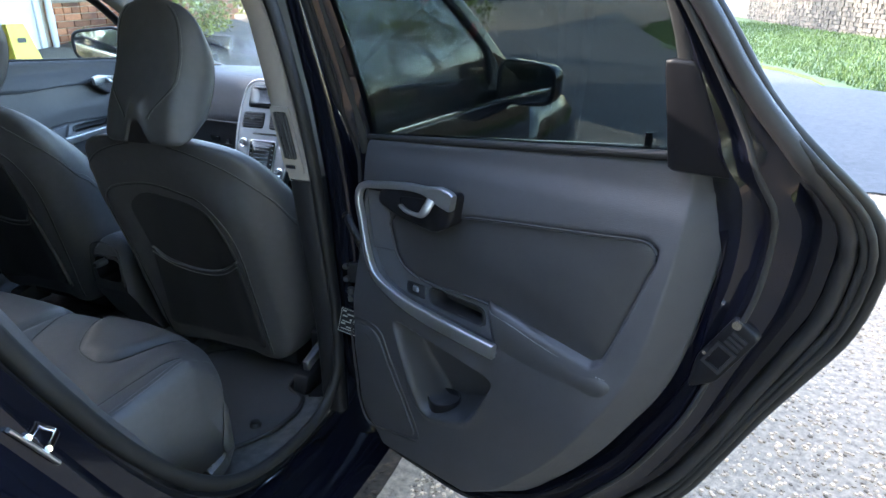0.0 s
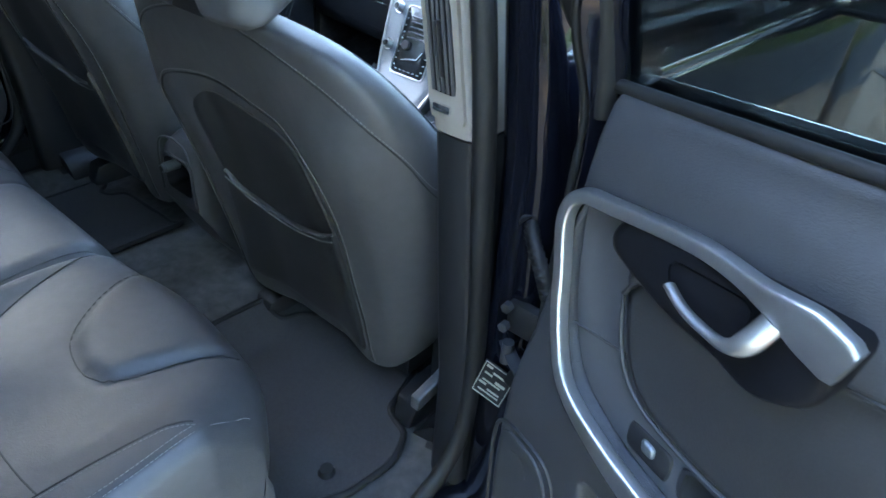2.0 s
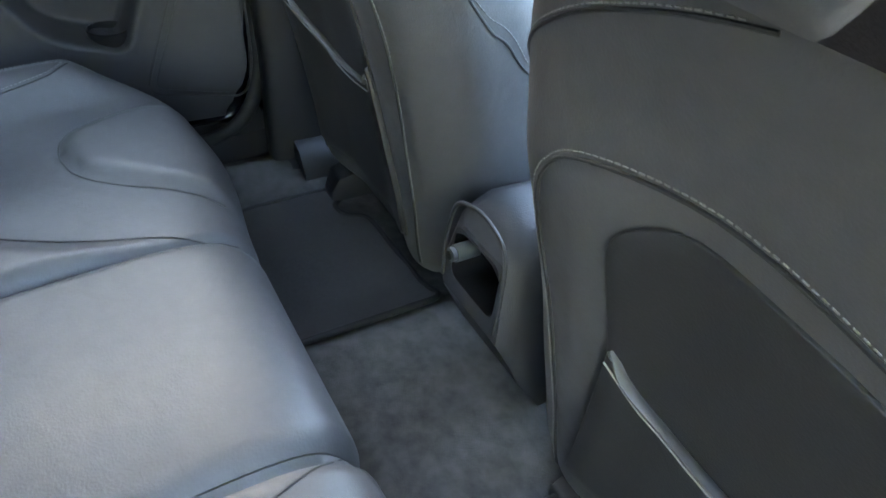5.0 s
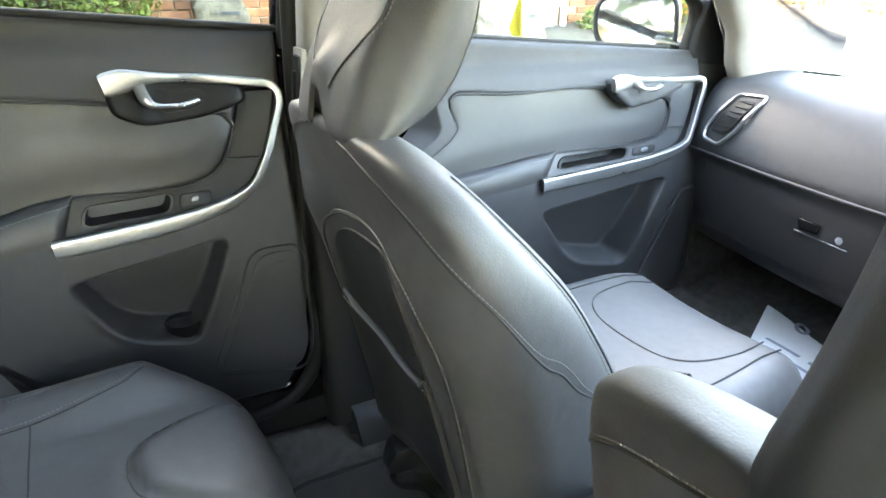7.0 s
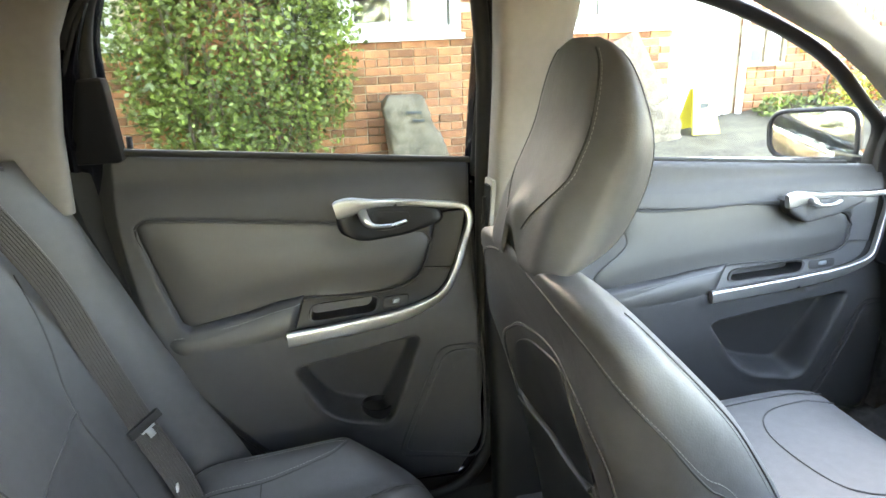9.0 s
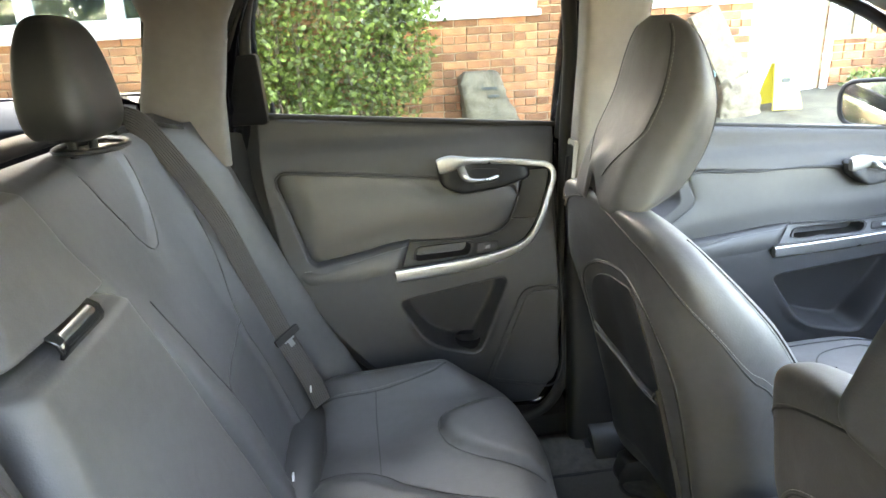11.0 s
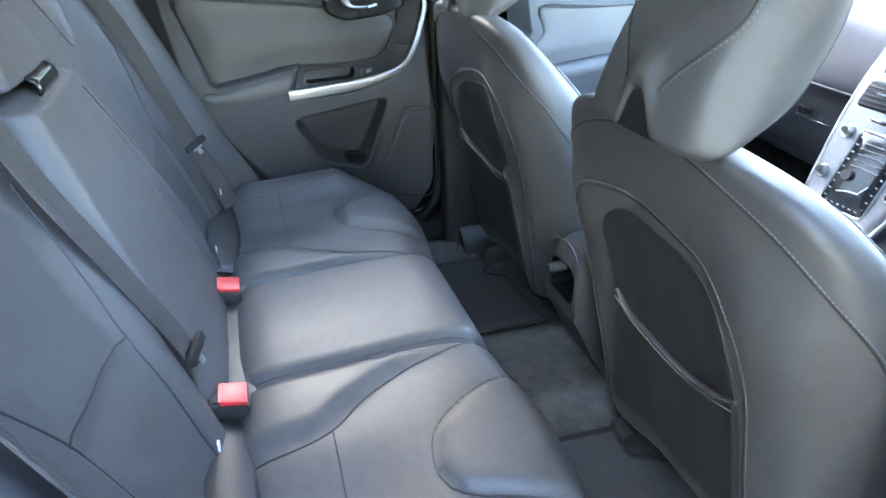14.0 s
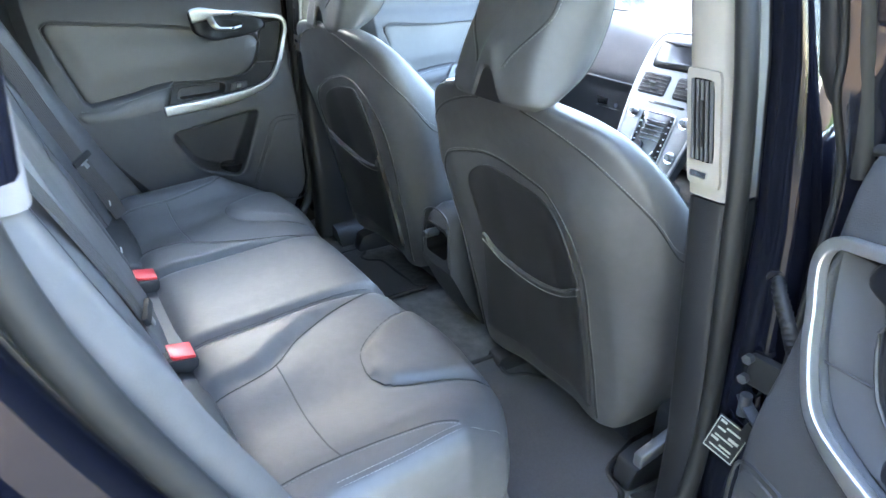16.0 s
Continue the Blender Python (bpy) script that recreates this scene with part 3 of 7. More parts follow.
OUT = [(-0.015, 0.36), (-0.38, 0.335), (-0.64, 0.41), (-0.80, 0.61), (-0.905, 0.83), (-1.005, 1.01), (-1.03, 1.15), (-0.97, 1.25), (-0.89, 1.325), (-0.835, 1.425), (-0.76, 1.54), (-0.69, 1.60), (-0.12, 1.62), (-0.055, 1.55), (-0.035, 1.2), (-0.015, 0.8)]
PANEL_RIM = [(-0.13, 0.485), (-0.36, 0.475), (-0.52, 0.54), (-0.70, 0.75), (-0.795, 0.915), (-0.83, 1.12), (-0.825, 1.25), (-0.80, 1.28), (-0.785, 1.36), (-0.775, 1.44), (-0.735, 1.53), (-0.68, 1.57), (-0.15, 1.585), (-0.105, 1.54), (-0.10, 1.2), (-0.09, 0.8)]
WINDOW = [(-0.085, 1.17), (-0.78, 1.225), (-0.79, 1.40), (-0.755, 1.53), (-0.69, 1.58), (-0.14, 1.60), (-0.09, 1.55)]


def skin_x(y, z):
    x = 0.945 - 0.30 * max(0, z - 1.02) ** 1.15 - 0.10 * max(0, 0.62 - z) ** 1.3
    return x + (min(x, glass_x(z) + 0.022) - x) * smoothstep(1.18, 1.28, z)


def rear_door(side, at, label, mat):
    place = rear_place(side)
    o = resample(rounded([(*q, 0) for q in OUT], 0.05), 150)
    i = resample(rounded([(*q, 0) for q in PANEL_RIM], 0.04), 150)
    # line the two outlines up at the lower front corner
    def turn(r):
        k = min(range(len(r)), key=lambda j: (r[j].x + 0.02) ** 2 + (r[j].y - 0.36) ** 2)
        return r[k:] + r[:k]
    o, i = turn(o), turn(i)
    rings = []
    base_x = lambda z: min(0.815, skin_x(0, z) - 0.10 + 0.052 * smoothstep(1.18, 1.30, z))
    for t, x_of in ((-0.10, lambda z: min(spline(X_IN, z) + 0.075, 0.835) if z < 1.2 else glass_x(z) + 0.012), (0.0, lambda z: min(spline(X_IN, z) + 0.062, 0.825) if z < 1.2 else glass_x(z) - 0.012),
                    (0.07, lambda z: base_x(z) + 0.012), (0.14, lambda z: base_x(z) - 0.002), (0.20, lambda z: base_x(z) - 0.008), (0.26, lambda z: base_x(z) + 0.002), (0.34, base_x), (0.38, lambda z: base_x(z) - 0.006), (0.42, base_x), (0.55, lambda z: min(0.825, skin_x(0, z) - 0.09 + 0.048 * smoothstep(1.18, 1.30, z))), (0.62, lambda z: skin_x(0, z) - 0.045), (0.93, lambda z: skin_x(0, z) - 0.035), (1.0, lambda z: skin_x(0, z) - 0.012), (0.985, lambda z: skin_x(0, z))):
        rings.append([Vector((side * x_of(a.y + (b.y - a.y) * t), a.x + (b.x - a.x) * t, a.y + (b.y - a.y) * t)) for a, b in zip(i, o)])
    door = part("door", loft(rings, caps=False), PAINT, shell, label)
    door.matrix_basis = at
    door_trim(door, side, place)
    low = [q for q in resample(rounded([(*q, 0) for q in OUT], 0.05), 150)]
    wz = lambda y: sill(y) - 0.006
    lo = [Vector((q.x, min(q.y, wz(q.x)), 0)) for q in low]
    c = Vector((-0.42, 0.85, 0))
    v, f = loft([[Vector((side * (skin_x(0, (c + (q - c) * s).y) - (0.001 if s == 1 else 0)), (c + (q - c) * s).x, (c + (q - c) * s).y)) for q in lo] for s in (0.985, 0.8, 0.6, 0.4, 0.2, 0.05)], caps=False)
    f.append(tuple(range(len(v) - 150, len(v))))
    part("outer_skin", (v, f), PAINT, door, "dark blue-black paint", solid=0.003)
    door_window(door, side, place, WINDOW, mat)
    # window seals and frame trim
    seal = [window_x(place, side, y, z) - Vector((side * 0.006, 0, 0)) for y, z in [(-0.095, sill(-0.095) + 0.012), (-0.78, sill(-0.78) + 0.012)]]
    part("waist_seal", sweep([seal[0].lerp(seal[1], t / 10) for t in range(11)], 0.006, 0.007), RUBBER, door)
    fr = [window_x(place, side, y, z) - Vector((side * 0.014, 0, 0)) for y, z in curve2([(-0.088, 1.17), (-0.088, 1.40), (-0.095, 1.54), (-0.15, 1.587), (-0.68, 1.567), (-0.745, 1.53), (-0.785, 1.42), (-0.79, 1.24)])]
    part("window_channel", sweep(fr, 0.013, 0.012, up=(side, 0, 0), square=3), RUBBER, door, "black window channel")
    # weather strips along the door's rim
    for t, r, mt, nm in ((0.40, 0.0045, RUBBER, "door_seal"), (0.78, 0.013, PLASTIC_BLACK, "outer_seal"), (0.875, 0.006, RUBBER, "rib_seal"), (0.925, 0.006, RUBBER, "rib_seal"), (0.975, 0.009, RUBBER, "edge_seal")):
        path = [Vector((side * ((base_x(a.y + (b.y - a.y) * t) - 0.003 if t < 0.5 else skin_x(0, a.y + (b.y - a.y) * t) - (0.042 if t < 0.95 else 0.026))), a.x + (b.x - a.x) * t, a.y + (b.y - a.y) * t)) for a, b in zip(i, o)]
        part(nm, sweep(path, r, closed=True, n=10), mt, door, "black rubber weather strip")
    # triangular cover at the window's rear corner
    tri = rounded([(-0.762, 1.236), (-0.850, 1.236), (-0.805, 1.385), (-0.764, 1.388)], [0.004, 0.006, 0.008, 0.008], 4)
    part("corner_cover", pad(resample(tri, 44), lambda y, z, h: Vector((side * (glass_x(z) - 0.022 - h), y, z)), 0.012, 0.005, base=-0.03, rings=(0.5,)), BLACK_AND_SHADE, door, "black triangular corner trim")
    ky = -0.715 if side > 0 else -0.754
    p = rear_place(side)(ky, sill(ky), 0.010) + Vector((side * 0.012, 0, 0.010))
    part("lock_knob", joined(cyl(p, p + Vector((0, 0, 0.030)), 0.0066, r2=0.0052), cyl(p, p + Vector((0, 0, 0.004)), 0.011)), PLASTIC_BLACK, door, "black lock button")
    # latch on the rear edge
    def latch_place(u, v, h):
        y, z = -0.868 - 0.485 * u + 0.874 * v, 0.985 + 0.874 * u + 0.485 * v
        return Vector((side * (base_x(z) - 0.004 - h), y, z))
    latch = part("door_latch", pad(resample(rounded([(-0.055, -0.020, 0), (0.046, -0.022, 0), (0.052, 0.022, 0), (-0.040, 0.024, 0), (-0.095, 0.004, 0)], 0.008, 3), 50), latch_place, 0.007, 0.003, rings=(0.6,), base=-0.012), BLACK_AND_SHADE, door, "black metal latch plate")
    for u0, u1, v0, v1 in ((-0.034, 0.000, -0.016, -0.011), (-0.034, 0.000, 0.011, 0.016), (-0.038, -0.033, -0.016, 0.016), (0.000, 0.005, -0.016, 0.016)):
        part("latch_rim", extrude([latch_place(u, v, 0.006) for u, v in ((u0, v0), (u1, v0), (u1, v1), (u0, v1))], (side * -0.006, 0, 0)), PLASTIC_BLACK, latch, "raised rim of the latch slot")
    for k in range(3):
        part("latch_tooth", extrude([latch_place(u, v, 0.006) for u, v in ((0.010 + 0.009 * k, -0.014), (0.015 + 0.009 * k, -0.014), (0.015 + 0.009 * k, 0.010), (0.010 + 0.009 * k, 0.010))], (side * -0.005, 0, 0)), PLASTIC_BLACK, latch)
    for u, v, rad in ((0.044, 0.012, 0.0065), (-0.024, 0.019, 0.0028)):
        part("latch_bolt", cyl(latch_place(u, v, 0.004), latch_place(u, v, 0.012), rad), CHROME, latch, "bright bolt head")
    # outer handle and bright waist strip
    part("waist_strip", sweep([Vector((side * (skin_x(0, 1.21) + 0.004), y, wz(y) + 0.006)) for y in np.linspace(-0.05, -0.90, 12)], 0.004, 0.009), CHROME, door, "bright waist strip")
    return door


def curve2(pts, per=6):
    return [(q.x, q.y) for q in curve([(*p, 0) for p in pts], per)]


left_rear = rear_door(-1, pose(0, 0, 0), "closed rear car door with charcoal trim and silver band", GLASS_TINT)
OPEN = Matrix.Translation(Vector((0.884, 0.004, 0.819))) @ pose(0, 0, 0, 0, 0, 70.6) @ pose(0, 0, 0, -1.7, 0, 0) @ Matrix.Diagonal((1, 1.015, 1.022, 1)) @ Matrix.Translation(Vector((-0.888, 0.024, -0.9)))
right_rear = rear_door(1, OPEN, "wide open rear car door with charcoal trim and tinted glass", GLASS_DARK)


def front_door(side, label):
    place = front_place(side)
    low = 0.065 if side > 0 else 0.0
    zs = lambda y: 1.165 - low - 0.05 * (y - 0.1)
    ys = np.linspace(0.035, 1.12, 30)
    rows = [[Vector((side * skin_x(0, z), y, z)) for y in ys] for z in (0.33, 0.36, 0.5, 0.7, 0.9, 1.02)]
    rows.append([Vector((side * skin_x(0, 1.12), y, zs(y))) for y in ys])
    rows.append([Vector((side * (skin_x(0, 1.15) - 0.05), y, zs(y) + 0.004)) for y in ys])
    door = part("door", loft(rows, closed=False), PAINT, shell, label, solid=0.003)
    if side < 0:
        door_trim(door, side, place, True)
    else:
        rows = [[place(interp(FRONT_EDGE, z) + (interp(REAR_EDGE, z) - interp(FRONT_EDGE, z)) * t, z, 0) for t in np.linspace(0, 1, 20)] for z in np.linspace(0.46, 1.2, 20)]
        part("trim_panel", loft(rows, closed=False), PLASTIC, door, solid=0.004)
    win = [(0.935, 1.09 - low), (0.06, 1.14 - low), (0.05, 1.46), (0.12, 1.53), (0.30, 1.525), (0.45, 1.485), (0.62, 1.425), (0.74, 1.365), (0.86, 1.28), (0.93, 1.215)]
    flat = lambda y, z, h: Vector((0, y, z))
    door_window(door, side, flat, win, GLASS_SIDE)
    sail = [(0.93, 1.105), (1.065, 1.09), (1.03, 1.16), (0.935, 1.262)]
    part("mirror_sail", pad([(q.x, q.y) for q in resample(rounded([(*q, 0) for q in sail], 0.012, 4), 40)], lambda y, z, h: Vector((side * (glass_x(z) - 0.020 - h), y, z)), 0.012, 0.005, base=-0.03), PLASTIC_BLACK, door, "black triangular mirror base trim")
    part("waist_strip", sweep([Vector((side * (skin_x(0, 1.16) + 0.004), y, zs(y) + 0.006)) for y in np.linspace(0.03, 1.10, 12)], 0.004, 0.010), CHROME, door, "bright waist strip")
    fr = [window_x(flat, side, y, z) for y, z in curve2([(0.935, 1.11), (0.935, 1.22), (0.86, 1.285), (0.74, 1.37), (0.62, 1.43), (0.45, 1.49), (0.28, 1.53), (0.12, 1.535), (0.05, 1.46), (0.045, 1.15)])]
    part("window_channel", sweep(fr, 0.014, 0.016, up=(side, 0, 0), square=3), RUBBER, door, "black window channel")
    seal = [window_x(place, side, y, 1.2) for y in (-0.19, -0.80)]
    for q, y in zip(seal, (-0.19, -0.80)):
        q.z = place(y, sill(y), 0).z + 0.012
        q.x -= side * 0.004
    part("waist_seal", sweep([seal[0].lerp(seal[1], t / 10) for t in range(11)], 0.006, 0.007), RUBBER, door)
    return door


left_front = front_door(-1, "closed front passenger door with charcoal trim")
right_front = front_door(1, "closed dark blue driver's door with bright waist strip")


def door_mirror(side, turn):
    m = thing("door_mirror", "dark painted door mirror with reflecting glass", "car mirror", "door mirrors")
    c, ca, sa = Vector((side * 0.990, 0.905, 1.190 if side < 0 else 1.125)), math.cos(radians(turn)), math.sin(radians(turn))
    at = lambda u, v, z: c + Vector((side * (u * ca + v * sa), v * ca - u * sa, z))
    rings = []
    for s, y in ((0.35, 0.11), (0.75, 0.09), (0.95, 0.05), (1.0, 0.0), (0.97, -0.015), (0.90, -0.018)):
        ring = rounded([(-0.120 * s, 0, -0.078 * s), (0.108 * s, 0, -0.070 * s), (0.118 * s, 0, 0.060 * s), (-0.108 * s, 0, 0.080 * s)], 0.05, 5)
        rings.append([at(p.x, y, p.z) for p in ring])
    part("housing", loft(rings, caps=False), PAINT, m, "dark glossy shell")
    ring = rounded([(-0.108, 0, -0.070), (0.098, 0, -0.062), (0.107, 0, 0.053), (-0.096, 0, 0.071)], 0.045, 5)
    back = [at(p.x, -0.008, p.z) for p in ring]
    front = [at(p.x, -0.012, p.z) for p in ring]
    part("mirror_glass", loft([back, front]), MIRROR, m, "reflecting glass", smooth=False)
    part("bezel", sweep([at(p.x * 1.04, -0.014, p.z * 1.05) for p in ring], 0.007, 0.006, closed=True, up=(0, 1, 0)), PLASTIC_BLACK, m, "black rim")
    part("foot", loft([[Vector((side * x, y + dy, z + dz)) for dy, dz in ((-0.04, -0.02), (0.05, -0.02), (0.05, 0.02), (-0.04, 0.025))] for x, y, z in ((0.83, 1.0, c.z - 0.065), (0.88, 0.985, c.z - 0.065), (0.93, 0.96, c.z - 0.055))]), PAINT, m, bevel=0.006)
    return m


door_mirror(-1, 34)
door_mirror(1, 14)

# ---------- car shell ----------


def pillar(name, pts, mat, label="", parent=None, square=3.5):
    """pts: (x, y, z, half-width along the car, half-depth across)."""
    rings = []
    for x, y, z, a, b in pts:
        ring = []
        for g in np.linspace(0, 2 * math.pi, 20, endpoint=False):
            c, s = math.cos(g), math.sin(g)
            c, s = math.copysign(abs(c) ** (2 / square), c), math.copysign(abs(s) ** (2 / square), s)
            ring.append((x + b * s, y + a * c, z))
        rings.append(ring)
    dense = []
    for a, b in zip(rings, rings[1:]):
        for t in (0, 0.5):
            dense.append([Vector(p).lerp(Vector(q), t) for p, q in zip(a, b)])
    dense.append([Vector(p) for p in rings[-1]])
    return part(name, loft(dense), mat, parent or shell, label)


for s in (1, -1):
    pillar("lower_pillar_trim", [(s * 0.765, 0.01, 0.34, 0.075, 0.034), (s * 0.764, -0.005, 0.6, 0.062, 0.034), (s * 0.756, -0.025, 0.8, 0.058, 0.033), (s * 0.740, -0.032, 1.012, 0.056, 0.033)], PLASTIC_BLACK, "black lower pillar trim", square=5)
    pillar("upper_pillar_trim", [(s * 0.740, -0.032, 1.016, 0.059, 0.034), (s * 0.708, -0.030, 1.18, 0.060, 0.034), (s * 0.672, -0.030, 1.36, 0.062, 0.034), (s * 0.630, -0.030, 1.50, 0.075, 0.034), (s * 0.56, -0.030, 1.59, 0.12, 0.034)], CREAM, "light beige upper pillar trim", square=5)
    pillar("pillar", [(s * 0.845, 0.0, 0.33, 0.06, 0.05), (s * 0.842, -0.012, 0.7, 0.050, 0.042), (s * 0.828, -0.028, 1.0, 0.042, 0.036), (s * 0.800, -0.032, 1.2, 0.042, 0.034), (s * 0.755, -0.036, 1.4, 0.042, 0.03), (s * 0.685, -0.05, 1.6, 0.05, 0.03)], PAINT, "dark painted door pillar")
    # aperture seal, from the pillar's top round the sill to the rear
    path = curve([(s * 0.665, -0.13, 1.56), (s * 0.720, -0.098, 1.38), (s * 0.768, -0.088, 1.15), (s * 0.792, -0.078, 0.9), (s * 0.798, -0.060, 0.65), (s * 0.797, -0.08, 0.50), (s * 0.790, -0.17, 0.425), (s * 0.785, -0.36, 0.43), (s * 0.785, -0.52, 0.51), (s * 0.785, -0.66, 0.68), (s * 0.785, -0.78, 0.90), (s * 0.775, -0.86, 1.10), (s * 0.755, -0.875, 1.25), (s * 0.70, -0.83, 1.45), (s * 0.655, -0.76, 1.56)], 8)
    part("aperture_seal", sweep(path, 0.016, 0.013, n=10, up=(1, 0, 0)), RUBBER, shell, "black rubber door seal")
    # sill and painted step
    low = [(s * 0.76, 0.02, 0.39), (s * 0.76, -0.12, 0.37), (s * 0.76, -0.36, 0.385), (s * 0.76, -0.52, 0.47), (s * 0.76, -0.66, 0.64), (s * 0.76, -0.79, 0.88), (s * 0.75, -0.885, 1.10), (s * 0.735, -0.905, 1.25)]
    lin = resample(curve(low), 40, False)
    rings = []
    for p in lin:
        d = Vector((0, p.y + 0.30, p.z - 1.0)).normalized()
        rings.append([p + Vector((s * x, 0, 0)) + d * k for x, k in ((0.02, 0.0), (0.06, 0.012), (0.065, 0.045), (0.13, 0.055), (0.175, 0.075), (0.18, 0.16), (0.02, 0.16))])
    part("sill_step", loft(rings), PAINT, shell, "dark painted door sill")
    rings = []
    for p in lin:
        d = Vector((0, p.y + 0.30, p.z - 1.0)).normalized()
        rings.append([p + Vector((s * x, 0, 0)) + d * k for x, k in ((-0.10, 0.05), (-0.06, 0.01), (0.015, -0.002), (0.018, 0.06), (-0.10, 0.10))])
    part("sill_trim", loft(rings), PLASTIC_BLACK, shell, "black moulded sill trim")
    if s < 0:
        rings = []
        for p in lin:
            d = Vector((0, p.y + 0.30, p.z - 1.0)).normalized()
            rings.append([p + Vector((s * x, 0, 0)) + d * k for x, k in ((0.015, 0.02), (0.020, -0.06), (0.075, -0.085), (0.080, 0.02))])
        part("inner_seal", loft(rings), RUBBER, shell, "black rubber seal against the closed door")
    # front sill and wheel arch side
    part("front_sill", joined(box(s * 0.845, 0.56, 0.36, 0.16, 1.14, 0.12)), PAINT, shell, bevel=0.02)
    part("front_sill_trim", loft([[(s * x, y, z) for x, z in ((0.66, 0.30), (0.66, 0.365), (0.70, 0.41), (0.775, 0.435), (0.80, 0.42), (0.80, 0.30))] for y in (-0.02, 0.3, 0.7, 1.2)]), PLASTIC_BLACK, shell)
    part("foot_well_side", loft([[(s * x, y, z) for x, z in ((0.735, 0.30), (0.735, 0.80), (0.80, 0.80), (0.80, 0.30))] for y in (0.98, 1.2, 1.45)]), CARPET, shell)
    # rear quarter: outer panel, inner trim and C pillar
    rows = []
    for z in (0.36, 0.5, 0.7, 0.9, 1.05, 1.15, 1.24, 1.315):
        y0 = interp([(0.36, -0.42), (0.43, -0.60), (0.62, -0.77), (0.84, -0.875), (1.02, -0.975), (1.17, -0.995), (1.3, -0.92)], z)
        rows.append([Vector((s * (skin_x(0, z) - 0.06 * t ** 2), y0 + (-2.35 - y0) * t, z)) for t in np.linspace(0, 1, 16)])
    part("quarter_panel", loft(rows, closed=False), PAINT, shell, solid=0.004)
    pillar("rear_pillar_trim", [(s * 0.735, -0.935, 1.16, 0.095, 0.025), (s * 0.725, -0.918, 1.30, 0.085, 0.025), (s * 0.69, -0.882, 1.45, 0.078, 0.025), (s * 0.60, -0.85, 1.60, 0.14, 0.03)], GREY_TRIM, "grey rear pillar trim")
    pillar("rear_pillar", [(s * 0.80, -0.94, 1.2, 0.10, 0.03), (s * 0.775, -0.918, 1.32, 0.09, 0.03), (s * 0.73, -0.885, 1.47, 0.09, 0.03), (s * 0.65, -0.85, 1.60, 0.17, 0.03)], PAINT, "dark painted rear pillar")
    pillar("tail_pillar", [(s * 0.72, -2.05, 1.2, 0.10, 0.04), (s * 0.68, -1.95, 1.4, 0.10, 0.04), (s * 0.60, -1.80, 1.60, 0.12, 0.05)], GREY_TRIM, "grey tail pillar trim")
    q = [Vector((s * glass_x(z), y, z)) for y, z in ((-0.985, 1.30), (-1.98, 1.345), (-1.90, 1.42), (-1.72, 1.56), (-0.93, 1.58))]
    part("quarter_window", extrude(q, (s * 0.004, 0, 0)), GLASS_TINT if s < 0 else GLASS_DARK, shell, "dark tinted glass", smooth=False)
    part("quarter_sill", loft([[Vector((s * x, y, z)) for x, z in ((0.60, 1.12), (0.68, 1.26), (0.79, 1.312), (0.815, 1.28), (0.70, 1.02))] for y in (-1.02, -1.3, -1.7, -2.2)]), BLACK_AND_SHADE, shell, "black load bay side trim", bevel=0.008)
    part("load_bay_side", joined(box(s * 0.62, -1.62, 0.82, 0.10, 1.15, 0.72)), CARPET, shell)
    part("footwell_side_panel", box(s * 0.822, 1.205, 0.735, 0.014, 0.49, 0.76), PLASTIC, shell, "charcoal footwell side trim", bevel=0.004)
    # A pillar
    pillar("windscreen_pillar", [(s * 0.745, 1.26, 1.03, 0.22, 0.034), (s * 0.735, 1.13, 1.11, 0.15, 0.034), (s * 0.725, 1.055, 1.18, 0.10, 0.034), (s * 0.708, 0.945, 1.27, 0.078, 0.034), (s * 0.69, 0.825, 1.35, 0.070, 0.034), (s * 0.668, 0.70, 1.42, 0.074, 0.034), (s * 0.638, 0.52, 1.49, 0.085, 0.034), (s * 0.585, 0.34, 1.555, 0.11, 0.034)], CREAM, "light grey windscreen pillar trim")
    pillar("pillar_outer", [(s * 0.81, 1.32, 1.03, 0.20, 0.03), (s * 0.79, 1.12, 1.17, 0.10, 0.03), (s * 0.765, 1.0, 1.27, 0.07, 0.03), (s * 0.735, 0.80, 1.40, 0.06, 0.03), (s * 0.68, 0.50, 1.54, 0.07, 0.03)], PAINT)
    # roof rail
    part("roof_rail_trim", sweep(curve([(s * 0.625, 0.50, 1.53), (s * 0.63, 0.0, 1.565), (s * 0.63, -0.5, 1.57), (s * 0.62, -1.0, 1.57), (s * 0.60, -1.7, 1.545)], 8), 0.055, 0.03, n=10, up=(0, 0, 1)), CREAM, shell)
    part("roof_side", sweep(curve([(s * 0.66, 0.46, 1.585), (s * 0.675, 0.0, 1.625), (s * 0.675, -0.8, 1.63), (s * 0.64, -1.9, 1.60)], 8), 0.05, 0.03, n=10), PAINT, shell)
    part("striker_plate", sweep([(s * 0.936, -0.924, 0.973), (s * 0.938, -0.903, 0.935), (s * 0.937, -0.882, 0.896)], 0.0045, 0.003, n=8), SILVER, shell, "bright striker plate")
    part("door_striker", sweep(curve([(s * 0.938, -0.907, 0.951), (s * 0.912, -0.884, 0.939), (s * 0.895, -0.872, 0.932), (s * 0.892, -0.862, 0.919), (s * 0.896, -0.852, 0.907), (s * 0.914, -0.867, 0.912), (s * 0.938, -0.889, 0.922)], 5), 0.0045, n=10), CHROME, shell, "bright steel door striker loop")

